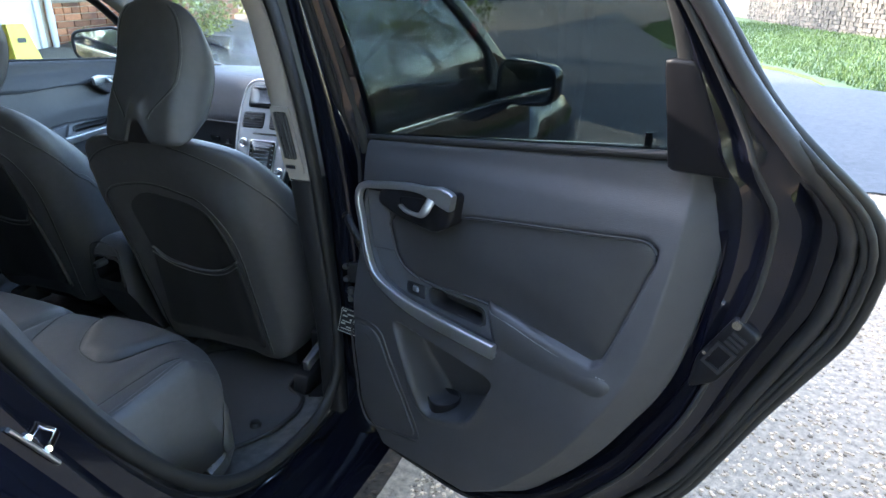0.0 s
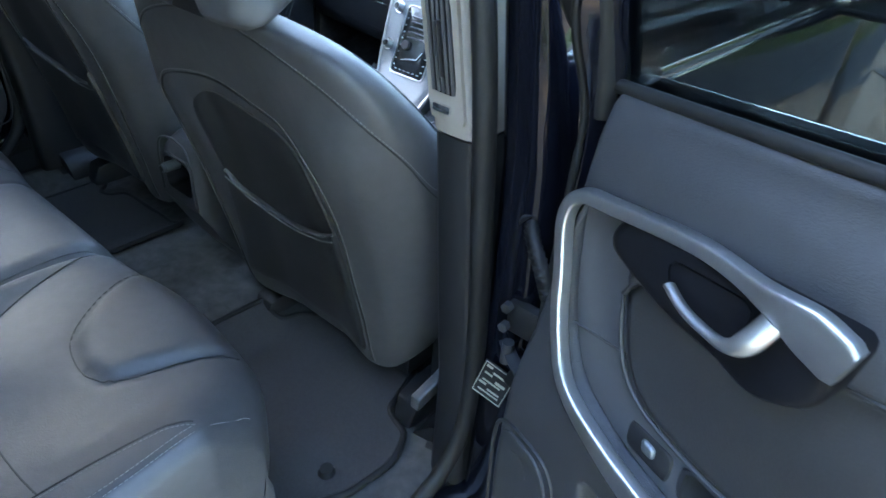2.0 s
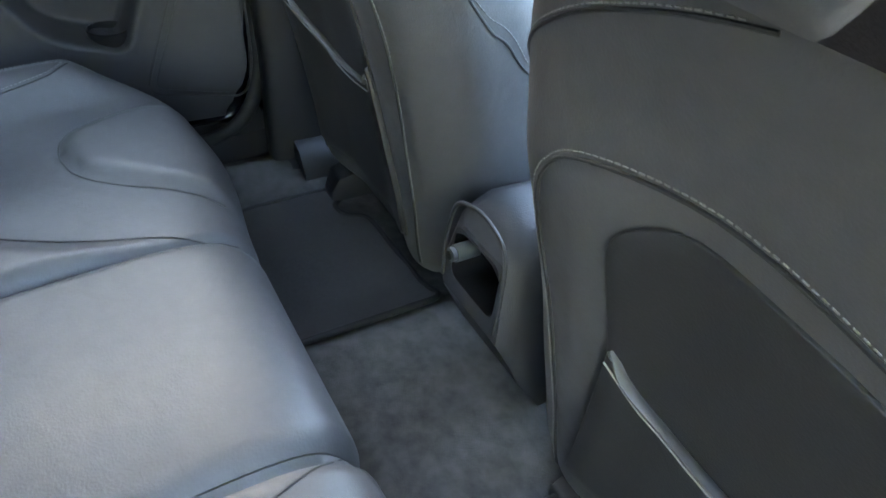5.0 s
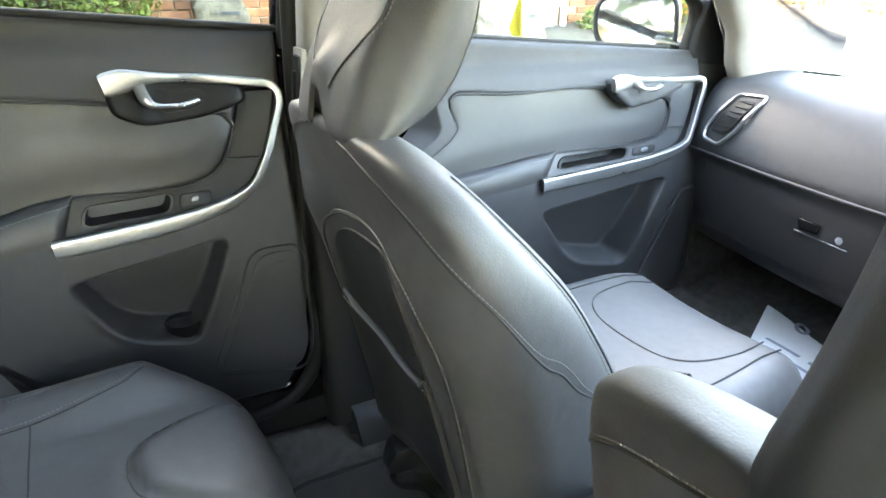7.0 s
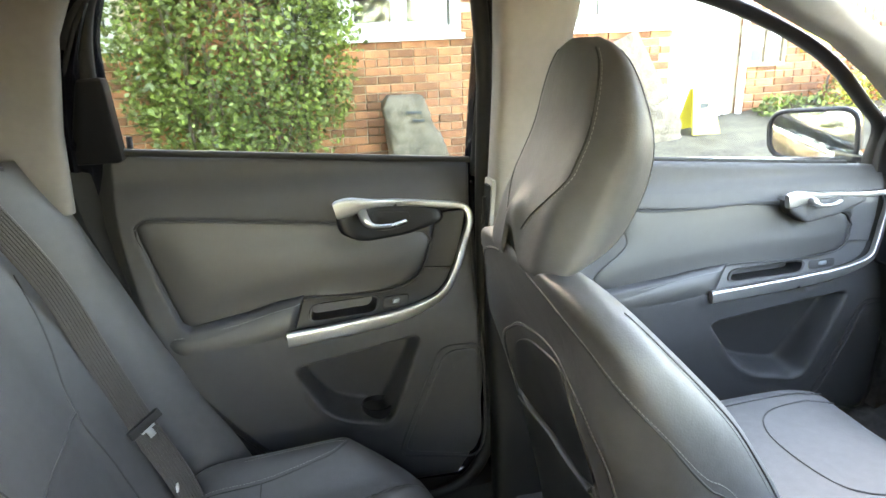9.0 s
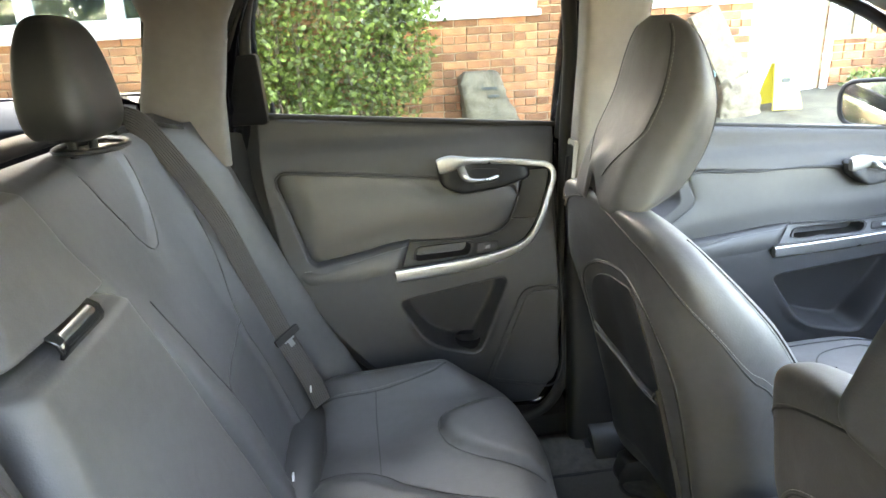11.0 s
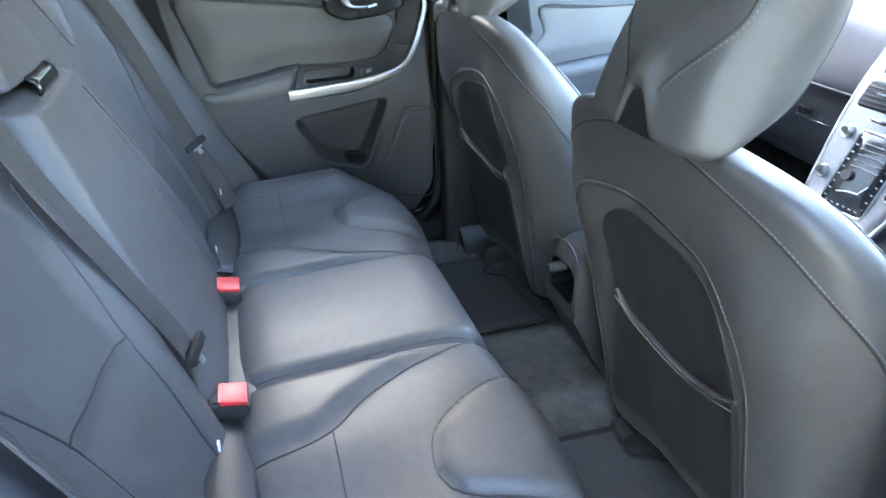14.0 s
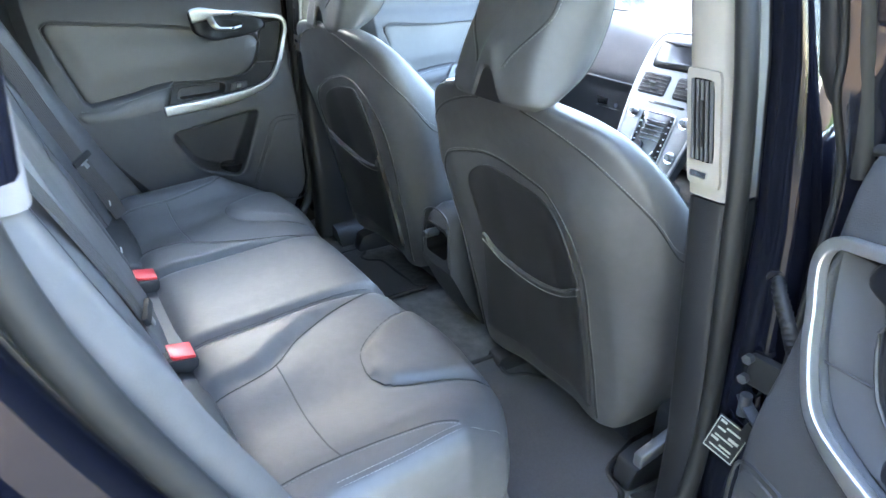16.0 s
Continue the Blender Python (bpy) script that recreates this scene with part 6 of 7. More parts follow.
for u, w in ((-0.093, 0.858), (-0.093, 0.765), (0.093, 0.858), (0.093, 0.765)):
    part("knob_ring", cyl(stk(u, w, 0.013), stk(u, w, 0.017), 0.017, 24), CHROME, stack)
    part("knob", cyl(stk(u, w, 0.015), stk(u, w, 0.030), 0.0120, 24, 0.0105), SILVER, stack, "silver rotary knob")
    part("knob_cap", cyl(stk(u, w, 0.029), stk(u, w, 0.0315), 0.0085, 20), SCREEN, stack)

# steering wheel and binnacle
wheel = thing("steering_wheel", "black leather steering wheel", "steering wheel", at=pose(0.39, 0.72, 0.97, 66, 0, 0))
part("rim", sweep([(0.185 * math.cos(g), 0.185 * math.sin(g), 0) for g in np.linspace(0, 2 * math.pi, 48, endpoint=False)], 0.016, 0.014, closed=True), LEATHER, wheel)
part("hub", loft([[(r * math.cos(g), r * 0.8 * math.sin(g) - 0.01, z) for g in np.linspace(0, 2 * math.pi, 24, endpoint=False)] for r, z in ((0.05, -0.06), (0.075, -0.02), (0.07, 0.01), (0.04, 0.02))]), PLASTIC, wheel)
for g in (0, math.pi, -math.pi / 2):
    part("spoke", sweep([(0.05 * math.cos(g), 0.05 * math.sin(g), -0.01), (0.18 * math.cos(g), 0.18 * math.sin(g), 0)], 0.016, 0.008), SILVER, wheel)
part("binnacle", loft([[(0.37 + 0.17 * math.cos(g) * k, y, 1.02 + 0.10 * math.sin(g) * k) for g in np.linspace(0, math.pi, 16)] for y, k in ((0.80, 0.95), (0.84, 1.0), (1.05, 0.9), (1.15, 0.7))], closed=False), PLASTIC, dash, "instrument cowl", solid=0.01)

# ---------- centre console ----------
con = thing("centre_console", "charcoal console between the front seats", "console")


def con_top(y):
    return interp([(-0.06, 0.70), (0.0, 0.735), (0.25, 0.725), (0.30, 0.60), (0.5, 0.58), (0.66, 0.60), (0.8, 0.66)], y)


rings = []
for y in (-0.048, -0.036, -0.02, 0.0, 0.03, 0.06, 0.12, 0.20, 0.26, 0.30, 0.38, 0.5, 0.6, 0.7, 0.8):
    t = con_top(y)
    w = 0.070 if y > -0.04 else 0.064
    top = t if y > -0.04 else t - 0.02
    lo = interp([(-0.05, 0.585), (-0.036, 0.56), (0.0, 0.49), (0.06, 0.40), (0.08, 0.38)], y)
    mid = max(0.55, lo + 0.02)
    rings.append([(x, y, z) for x, z in ((-w, lo), (-w, mid), (-w * 0.97, top - 0.05), (-w * 0.8, top - 0.012), (-w * 0.5, top), (0, top + 0.003), (w * 0.5, top), (w * 0.8, top - 0.012), (w * 0.97, top - 0.05), (w, mid), (w, lo))])
part("console_body", loft(rings, caps=False), PLASTIC, con, "charcoal console body")
part("console_rim", sweep(curve([(-0.060, -0.052, 0.60), (-0.061, -0.052, 0.66), (-0.052, -0.050, 0.715), (-0.02, -0.047, 0.732), (0.02, -0.047, 0.732), (0.052, -0.050, 0.715), (0.061, -0.052, 0.66), (0.060, -0.052, 0.60)]), 0.0028, 0.0024, n=8, up=(0, 1, 0)), PLASTIC, con, "moulded rear rim")
hole = resample(rounded([(-0.046, 0, 0.694), (0.050, 0, 0.694), (0.050, 0, 0.612), (-0.046, 0, 0.612)], 0.016, 4), 60)
rim = resample([(x, -0.048, z) for x, y, z in rings[0]], 200)
mid = Vector((0, 0, 0.655))
turn_of = lambda p: math.atan2(p.z - mid.z, p.x)
near = [min(rim, key=lambda r: abs((turn_of(r) - turn_of(p) + math.pi) % (2 * math.pi) - math.pi)) for p in hole]
part("rear_plate", loft([[(p.x, -0.048, p.z) for p in near], [(p.x, -0.050, p.z) for p in hole], [(p.x, -0.044, p.z) for p in hole]], caps=False), PLASTIC, con, "charcoal rear plate")
v, f = loft([[(p.x * k, y, 0.653 + (p.z - 0.653) * k) for p in hole] for y, k in ((-0.049, 1.0), (-0.03, 0.97), (0.03, 0.92))], caps=False)
f.append(tuple(range(len(v) - len(hole), len(v))))
part("rear_recess", (v, f), BLACK_AND_SHADE, con, "dark recess with power socket")
part("socket", joined(cyl((-0.026, -0.062, 0.664), (-0.026, -0.030, 0.664), 0.011, 24), cyl((-0.026, -0.068, 0.664), (-0.026, -0.060, 0.664), 0.009, 24)), ALU, con, "grey metal power socket")
part("socket_cap", cyl((-0.026, -0.070, 0.664), (-0.026, -0.067, 0.664), 0.006, 20), PLASTIC_BLACK, con)
part("recess_shelf", box(0.014, -0.022, 0.676, 0.060, 0.030, 0.003), PLASTIC_BLACK, con)
part("gear_gaiter", loft([[(0.035 * k * math.cos(g), 0.52 + 0.05 * k * math.sin(g), z) for g in np.linspace(0, 2 * math.pi, 16, endpoint=False)] for k, z in ((1.0, 0.585), (0.7, 0.62), (0.3, 0.66))]), LEATHER, con)
part("gear_knob", joined(cyl((0, 0.52, 0.65), (0, 0.515, 0.70), 0.008), loft([[(0.024 * k * math.cos(g), 0.513 + 0.03 * k * math.sin(g), z) for g in np.linspace(0, 2 * math.pi, 16, endpoint=False)] for k, z in ((0.5, 0.695), (0.95, 0.71), (1.0, 0.73), (0.8, 0.75), (0.3, 0.757))])), SILVER, con, "silver gear knob")

# paper floor cover in the passenger footwell
paper = thing("paper_mat", "white printed paper mat in the passenger footwell", "paper mat")
c0, c1, c2, c3 = Vector((-0.455, 0.885, 0.470)), Vector((-0.615, 1.215, 0.530)), Vector((-0.30, 1.215, 0.530)), Vector((-0.16, 0.885, 0.470))
rows = [[(c0.lerp(c3, u)).lerp(c1.lerp(c2, u), v) + Vector((0, 0, 0.004 * math.sin(5 * u + 3 * v))) for u in np.linspace(0, 1, 12)] for v in np.linspace(0, 1, 10)]
part("sheet", loft(rows, closed=False), PAPER, paper, solid=0.001)
pp = lambda u, v: (c0.lerp(c3, u)).lerp(c1.lerp(c2, u), v) + Vector((0, 0, 0.004 * math.sin(5 * u + 3 * v) + 0.003))
for k, (a, b, v) in enumerate(((0.12, 0.42, 0.22), (0.5, 0.8, 0.22), (0.2, 0.7, 0.12))):
    part("print_bar", sweep([pp(u, v) for u in np.linspace(a, b, 6)], 0.006, 0.0006, n=6), PRINT, paper)
part("print_emblem", sweep([pp(0.35 + 0.05 * math.cos(g), 0.52 + 0.05 * math.sin(g)) for g in np.linspace(0, 2 * math.pi, 20, endpoint=False)], 0.006, 0.0006, n=6, closed=True), PRINT, paper)

# vents, buckle clip and label on the driver's side pillar
for s in (1, -1):
    pv = thing("pillar_vent", "light grey air vent in the door pillar", "air vent", "pillar vents")
    top, bot = Vector((s * 0.704, -0.091, 1.180)), Vector((s * 0.733, -0.091, 1.035))
    F = lambda u, v, h: top.lerp(bot, v) + Vector((s * (-0.034 + 0.068 * u), 0, 0)) + Vector((0, -1, 0)) * h
    part("vent_frame", pad([(q.x, q.y) for q in resample(rounded([(0.16, 0.0, 0), (0.90, 0.0, 0), (0.90, 1.02, 0), (0.16, 1.02, 0)], 0.06), 50)], F, 0.003, 0.002, rings=(0.6, 0.3), base=-0.02), CREAM, pv)
    part("vent_mouth", pad([(q.x, q.y) for q in resample(rounded([(0.26, 0.08, 0), (0.78, 0.08, 0), (0.78, 0.80, 0), (0.26, 0.80, 0)], 0.10), 50)], F, 0.0036, 0.0005, rings=(0.6, 0.3)), SCREEN, pv, "dark vent mouth")
    for u in (0.31, 0.42, 0.52, 0.62, 0.73):
        part("vent_slat", sweep([F(u, v, 0.004) for v in (0.09, 0.4, 0.79)], 0.0024, 0.003, n=6, up=(0, 1, 0)), PLASTIC, pv)
    part("vent_slider", sweep([F(0.55, v, 0.008) for v in (0.26, 0.50, 0.66)], 0.0045, 0.003, n=8), PLASTIC_BLACK, pv)
    part("thumb_wheel", box(*F(0.45, 0.92, 0.003), 0.026, 0.008, 0.010), CHROME, pv, bevel=0.003)
lab = thing("pillar_label", "printed foil label on the door pillar", "label")
lm = pose(0.838, -0.068, 0.660, 0, 14, 8)
part("plate", moved(box(0, 0, 0, 0.050, 0.002, 0.070), lm), RUBBER, lab)
for k, (w, x, h) in enumerate(((0.010, -0.015, 0.004), (0.022, 0.004, 0.003), (0.013, -0.012, 0.003), (0.016, 0.010, 0.005), (0.030, -0.002, 0.0025), (0.012, -0.014, 0.004), (0.020, 0.006, 0.003), (0.034, 0.0, 0.002))):
    part("print_bar", moved(box(x, -0.0016, 0.027 - 0.0072 * k, w, 0.0012, h), lm), FOIL, lab)
for x, z, w, h in ((0, 0.033, 0.046, 0.0012), (0, -0.033, 0.046, 0.0012), (-0.023, 0, 0.0012, 0.066), (0.023, 0, 0.0012, 0.066)):
    part("border", moved(box(x, -0.0016, z, w, 0.0012, h), lm), FOIL, lab)
chk = thing("door_check", "black steel door hinge and check strap", "door hinge")
part("hinge", joined(box(0.866, -0.066, 0.795, 0.044, 0.016, 0.048), cyl((0.905, -0.076, 0.762), (0.905, -0.076, 0.838), 0.013)), RUBBER, chk, "black hinge leaf", bevel=0.004)
for dx, dz in ((-0.014, 0.016), (-0.014, -0.016)):
    part("hinge_bolt", cyl((0.862 + dx, -0.088, 0.80 + dz), (0.862 + dx, -0.078, 0.80 + dz), 0.0075, 6), PLASTIC, chk, "dark steel bolt head")
part("strap", sweep(curve([(0.845, -0.066, 0.745), (0.868, -0.085, 0.744), (0.915, -0.110, 0.740), (0.985, -0.135, 0.738)], 5), 0.010, 0.0035), PLASTIC, chk, "dark steel check strap")
part("strap_pin", cyl((0.858, -0.082, 0.728), (0.858, -0.082, 0.762), 0.008), PLASTIC, chk)
boot = thing("cable_boot", "black corrugated cable boot between pillar and door", "cable boot")
bp_ = resample(curve([(0.846, -0.055, 0.935), (0.862, -0.075, 0.922), (0.887, -0.085, 0.892), (0.906, -0.085, 0.855)], 8), 45, False)
part("sleeve", sweep(bp_, [0.0085 + (0.0014 if i % 3 == 1 else -0.0008) for i in range(45)], 0.0110, n=14), BOOT, boot, "ribbed rubber sleeve")
part("collar", cyl(bp_[0], bp_[3], 0.016), BOOT, boot)
part("plug", moved(box(0, 0, 0, 0.045, 0.018, 0.030), pose(0.885, -0.075, 0.700, 0, 20, 0)), RUBBER, boot, bevel=0.004)
# ---------- house ----------
WX = -5.5


def wall_z(y, z):
    """Courses rise a little towards the front, as the ground does."""
    return z + 0.024 * y


house = thing("house", "orange brick house with white windows and door", "house")
OPENINGS = [(-4.9, -1.79, 1.62, 2.75), (-0.45, 1.10, 1.62, 2.75), (2.20, 3.22, 1.62, 2.75), (3.28, 3.99, 0.60, 2.80)]   # y0, y1, z0, z1


def slab(y0, y1, z0, z1, x=WX - 0.012, t=0.25):
    v = [(xx, y, wall_z(y, z)) for xx in (x - t, x) for y, z in ((y0, z0), (y1, z0), (y1, z1), (y0, z1))]
    return v, [(0, 3, 2, 1), (4, 5, 6, 7), (0, 1, 5, 4), (1, 2, 6, 5), (2, 3, 7, 6), (3, 0, 4, 7)]


EDGES = sorted({-9.0, 7.2, *[o[0] for o in OPENINGS], *[o[1] for o in OPENINGS]})
walls = []
for a, b in zip(EDGES, EDGES[1:]):
    op = [o for o in OPENINGS if o[0] <= a and o[1] >= b]
    if op:
        walls += [slab(a, b, 0.2, op[0][2]), slab(a, b, op[0][3], 3.25)]
    else:
        walls.append(slab(a, b, 0.2, 3.25))
wall = part("wall", joined(*walls), MORTAR, house, "brick wall with pale mortar", smooth=False)
# third box: unseen wall added to stop sun passing through the windows
part("gable_and_sun_block", joined(box(WX - 4.2, 7.06, 1.8, 8.0, 0.25, 3.4), box(WX - 4.2, -8.9, 1.4, 8.0, 0.25, 3.4), box(WX - 4.3, -0.9, 3.0, 0.25, 15.8, 6.0)), MORTAR, house, smooth=False)
# unseen roof, its ridge set high enough to shade the car
part("roof", joined(([(WX + 0.35, -9.3, 2.95), (WX + 0.35, 7.5, 3.35), (WX - 4.2, 7.5, 6.4), (WX - 4.2, -9.3, 6.0), (WX + 0.35, -9.3, 3.05), (WX + 0.35, 7.5, 3.45), (WX - 4.2, 7.5, 6.55), (WX - 4.2, -9.3, 6.15)], [(0, 1, 2, 3), (4, 5, 6, 7), (0, 1, 5, 4), (1, 2, 6, 5), (2, 3, 7, 6), (3, 0, 4, 7)])), STONE, house, "unseen tiled roof, raised to shade the car", smooth=False)
part("gutter", sweep([(WX + 0.38, y, wall_z(y, 3.2)) for y in (-9, -4, 0, 4, 7.3)], 0.05, 0.04), WHITE, house)


def white_window(y0, y1, z0, z1, bars):
    w = part("window", joined(*[slab(y0, y1, z0, z0 + 0.07, WX - 0.02, 0.09), slab(y0, y1, z1 - 0.07, z1, WX - 0.02, 0.09), slab(y0, y0 + 0.07, z0 + 0.07, z1 - 0.07, WX - 0.02, 0.09), slab(y1 - 0.07, y1, z0 + 0.07, z1 - 0.07, WX - 0.02, 0.09)]), WHITE, house, "white framed window", smooth=False)
    part("sill", slab(y0 - 0.05, y1 + 0.05, z0 - 0.055, z0, WX + 0.05, 0.16), WHITE, w, smooth=False)
    n = bars + 1
    for k in range(n):
        a, b = y0 + 0.07 + (y1 - y0 - 0.14) * k / n, y0 + 0.07 + (y1 - y0 - 0.14) * (k + 1) / n
        if k:
            part("mullion", slab(a - 0.03, a + 0.03, z0 + 0.07, z1 - 0.07, WX - 0.015, 0.09), WHITE, w, smooth=False)
        part("casement", joined(slab(a + 0.03, b - 0.03, z0 + 0.07, z0 + 0.11, WX - 0.03, 0.05), slab(a + 0.03, a + 0.07, z0 + 0.11, z1 - 0.07, WX - 0.03, 0.05), slab(b - 0.07, b - 0.03, z0 + 0.11, z1 - 0.07, WX - 0.03, 0.05)), WHITE, w, smooth=False)
        part("pane", slab(a + 0.06, b - 0.06, z0 + 0.10, z1 - 0.07, WX - 0.055, 0.005), GLASS_HOUSE, w, smooth=False)
    # flat dark sheet: the room's shade is put into its colour
    part("room", slab(y0 - 0.1, y1 + 0.1, z0 - 0.1, z1 + 0.1, WX - 0.75, 0.02), ROOM_SHADE_MARKS, w, "dark sheet for the unlit room behind the glass", smooth=False)
    return w


for o, bars in zip(OPENINGS[:3], (3, 2, 2)):
    white_window(*o, bars)
dr = part("door", slab(3.34, 3.93, 0.62, 2.74, WX - 0.03, 0.05), WHITE, house, "white panelled door", smooth=False)
part("door_frame", joined(slab(3.28, 3.34, 0.6, 2.8, WX + 0.01, 0.12), slab(3.93, 3.99, 0.6, 2.8, WX + 0.01, 0.12), slab(3.34, 3.93, 2.74, 2.8, WX + 0.01, 0.12)), WHITE, house, smooth=False)
for a, b in ((0.75, 1.5), (1.62, 2.6)):
    part("door_panel", slab(3.43, 3.84, a, b, WX - 0.022, 0.01), WHITE, dr, smooth=False, bevel=0.004)
part("letter_box", slab(3.55, 3.73, 1.52, 1.57, WX - 0.018, 0.012), CHROME, dr, smooth=False)
pipe = thing("drainpipe", "white plastic drainpipe on the brick wall", "drainpipe")
part("pipe", cyl((WX + 0.05, 4.07, 0.75), (WX + 0.05, 4.07, 3.3), 0.035), WHITE, pipe)
for z in (1.1, 2.0, 2.9):
    part("bracket", cyl((WX + 0.05, 4.07, z), (WX + 0.05, 4.07, z + 0.05), 0.043), WHITE, pipe)
board = thing("notice_board", "wooden notice board with pinned papers", "notice board")
part("frame", joined(slab(4.11, 4.57, 1.17, 1.215, WX + 0.05, 0.06), slab(4.11, 4.57, 1.525, 1.57, WX + 0.05, 0.06), slab(4.11, 4.155, 1.215, 1.525, WX + 0.05, 0.06), slab(4.525, 4.57, 1.215, 1.525, WX + 0.05, 0.06), slab(4.32, 4.36, 1.215, 1.525, WX + 0.045, 0.05)), WOOD, board, smooth=False)
part("backing", slab(4.155, 4.525, 1.215, 1.525, WX + 0.02, 0.02), WOOD, board, smooth=False)
for y, z, w, h, m in ((4.17, 1.36, 0.13, 0.15, PAPER), (4.18, 1.23, 0.11, 0.11, TEAL), (4.375, 1.24, 0.13, 0.27, WHITE)):
    part("notice", slab(y, y + w, z, z + h, WX + 0.028, 0.004), m, board, smooth=False)
ybox = thing("alarm_box", "yellow alarm box on the brick wall", "alarm box")
part("box", slab(4.77, 5.07, 1.29, 1.58, WX + 0.10, 0.10), YELLOW, ybox, smooth=False, bevel=0.015)


# ---------- yard ----------
yv = [[Vector((x, y, rise(x, max(-6, min(12, y))) + 0.012 + 0.004 * noise.noise((x * 2, y * 2, 5)))) for x in np.linspace(-5.48, -1.6, 20)] for y in np.linspace(-6, 7.2, 40)]
yard = part("pavement", loft(yv, closed=False), OLD_TARMAC, solid=0.01)
tagged(yard, "worn grey tarmac yard with loose grit before the house", "pavement", kind="structure")

def stone_block(name, at, w, d, h, label, lean=0.0):
    b = thing(name, label, "stone")
    rings = []
    for t in np.linspace(0, 1, 26):
        ww, dd = w * (1 - 0.42 * t ** 1.3), d * (1 - 0.5 * t)
        if t > 0.94:
            ww, dd = ww * (1 - 3 * (t - 0.94)), dd * (1 - 3 * (t - 0.94))
        ring = []
        for g in np.linspace(0, 2 * math.pi, 44, endpoint=False):
            c, q = math.cos(g), math.sin(g)
            c, q = math.copysign(abs(c) ** 0.3, c), math.copysign(abs(q) ** 0.3, q)
            p = Vector((at[0] + c * dd / 2, at[1] + q * ww / 2 + lean * t * h, at[2] + h * t))
            n = 0.045 * noise.noise(p * 5) + 0.022 * noise.noise(p * 14) + 0.010 * noise.noise(p * 35)
            ring.append(p + Vector((c * n, q * n, 0.4 * n)))
        rings.append(ring)
    part("block", loft(rings), STONE, b)
    return b


st = stone_block("garden_stone", (-5.22, 0.70, rise(-5.22, 0.70) - 0.03), 0.58, 0.45, 0.78, "weathered stone block leaning by the house wall", -0.25)
part("carving", joined(box(-5.075, 0.58, 0.98, 0.03, 0.14, 0.025), box(-5.065, 0.62, 0.91, 0.03, 0.10, 0.02)), ROOM_SHADE_MARKS, st)
stone_block("garden_stone", (-5.2, 3.0, rise(-5.2, 3.0) - 0.03), 0.46, 0.34, 0.36, "squared tan garden stone by the wall")
slab_stone = thing("stone_slab", "pale stone slab leaning on the wall above a garden stone", "stone")
part("slab", moved(box(0, 0, 0.36, 0.09, 0.30, 0.72), pose(-5.24, 2.98, rise(-5.2, 3.0) + 0.31, 24, -14, 0)), STONE, slab_stone, bevel=0.015)
bin_ = thing("garden_bin", "teal plastic garden bin", "bin")
part("tub", loft([[(-4.95 + r * math.cos(g), 2.40 + r * math.sin(g), z) for g in np.linspace(0, 2 * math.pi, 20, endpoint=False)] for r, z in ((0.13, rise(-4.95, 2.40)), (0.19, 1.00), (0.205, 1.01), (0.205, 1.04), (0.15, 1.10), (0.03, 1.12))]), TEAL, bin_)
sign = thing("floor_sign", "yellow folding caution sign on the yard", "floor sign")
sx, sy, sz = -5.15, 3.40, rise(-5.15, 3.40) + 0.008
for q in (1, -1):
    part("leaf", loft([[(sx + q * (0.15 - 0.13 * t) + dx, sy + w * (1 - 0.35 * t), sz + 0.42 * t) for w in (-0.15, 0.15) for dx in ((0, 0.015) if w < 0 else (0.015, 0))] for t in (0, 0.5, 1)]), YELLOW, sign)
part("mark", box(sx + 0.088, sy, sz + 0.24, 0.006, 0.09, 0.09), ROOM_SHADE_MARKS, sign)
bench_seat = thing("garden_bench", "weathered wooden garden bench before the hedge", "bench")
bx, by, bz = -5.85, 7.9, rise(-5.5, 7.9)
for k in range(4):
    part("back_slat", box(bx, by + 0.18 + 0.02 * k, bz + 0.52 + 0.10 * k, 1.3, 0.025, 0.07), WOOD, bench_seat, smooth=False)
for k in range(4):
    part("seat_slat", box(bx, by - 0.20 + 0.10 * k, bz + 0.42, 1.3, 0.08, 0.025), WOOD, bench_seat, smooth=False)
for x in (bx - 0.6, bx + 0.6):
    part("leg", box(x, by - 0.2, bz + 0.2, 0.06, 0.06, 0.42), WOOD, bench_seat, smooth=False)
    part("leg", box(x, by + 0.2, bz + 0.42, 0.06, 0.06, 0.86), WOOD, bench_seat, smooth=False)
    part("arm", box(x, by, bz + 0.62, 0.06, 0.46, 0.04), WOOD, bench_seat, smooth=False)


# ---------- plants ----------
def leaf_cloud(n, inside, size, seed, flat=0.0):
    """Many small bent leaves, kept where inside(x, y, z) says so."""
    rnd = random.Random(seed)
    v, f = [], []
    while len(f) < 2 * n:
        p = inside(rnd)
        if p is None:
            continue
        s = size * rnd.uniform(0.6, 1.3)
        d = Vector((rnd.gauss(0, 1), rnd.gauss(0, 1), rnd.gauss(0.2, 0.8))).normalized()
        w = d.cross(Vector((rnd.gauss(0, 1), rnd.gauss(0, 1), rnd.gauss(0, 1)))).normalized()
        up = d.cross(w)
        k = len(v)
        v += [p, p + d * s * 0.5 + w * s * 0.32 + up * s * 0.08, p + d * s, p + d * s * 0.5 - w * s * 0.32 + up * s * 0.08]
        f += [(k, k + 1, k + 2), (k, k + 2, k + 3)]
    return v, f


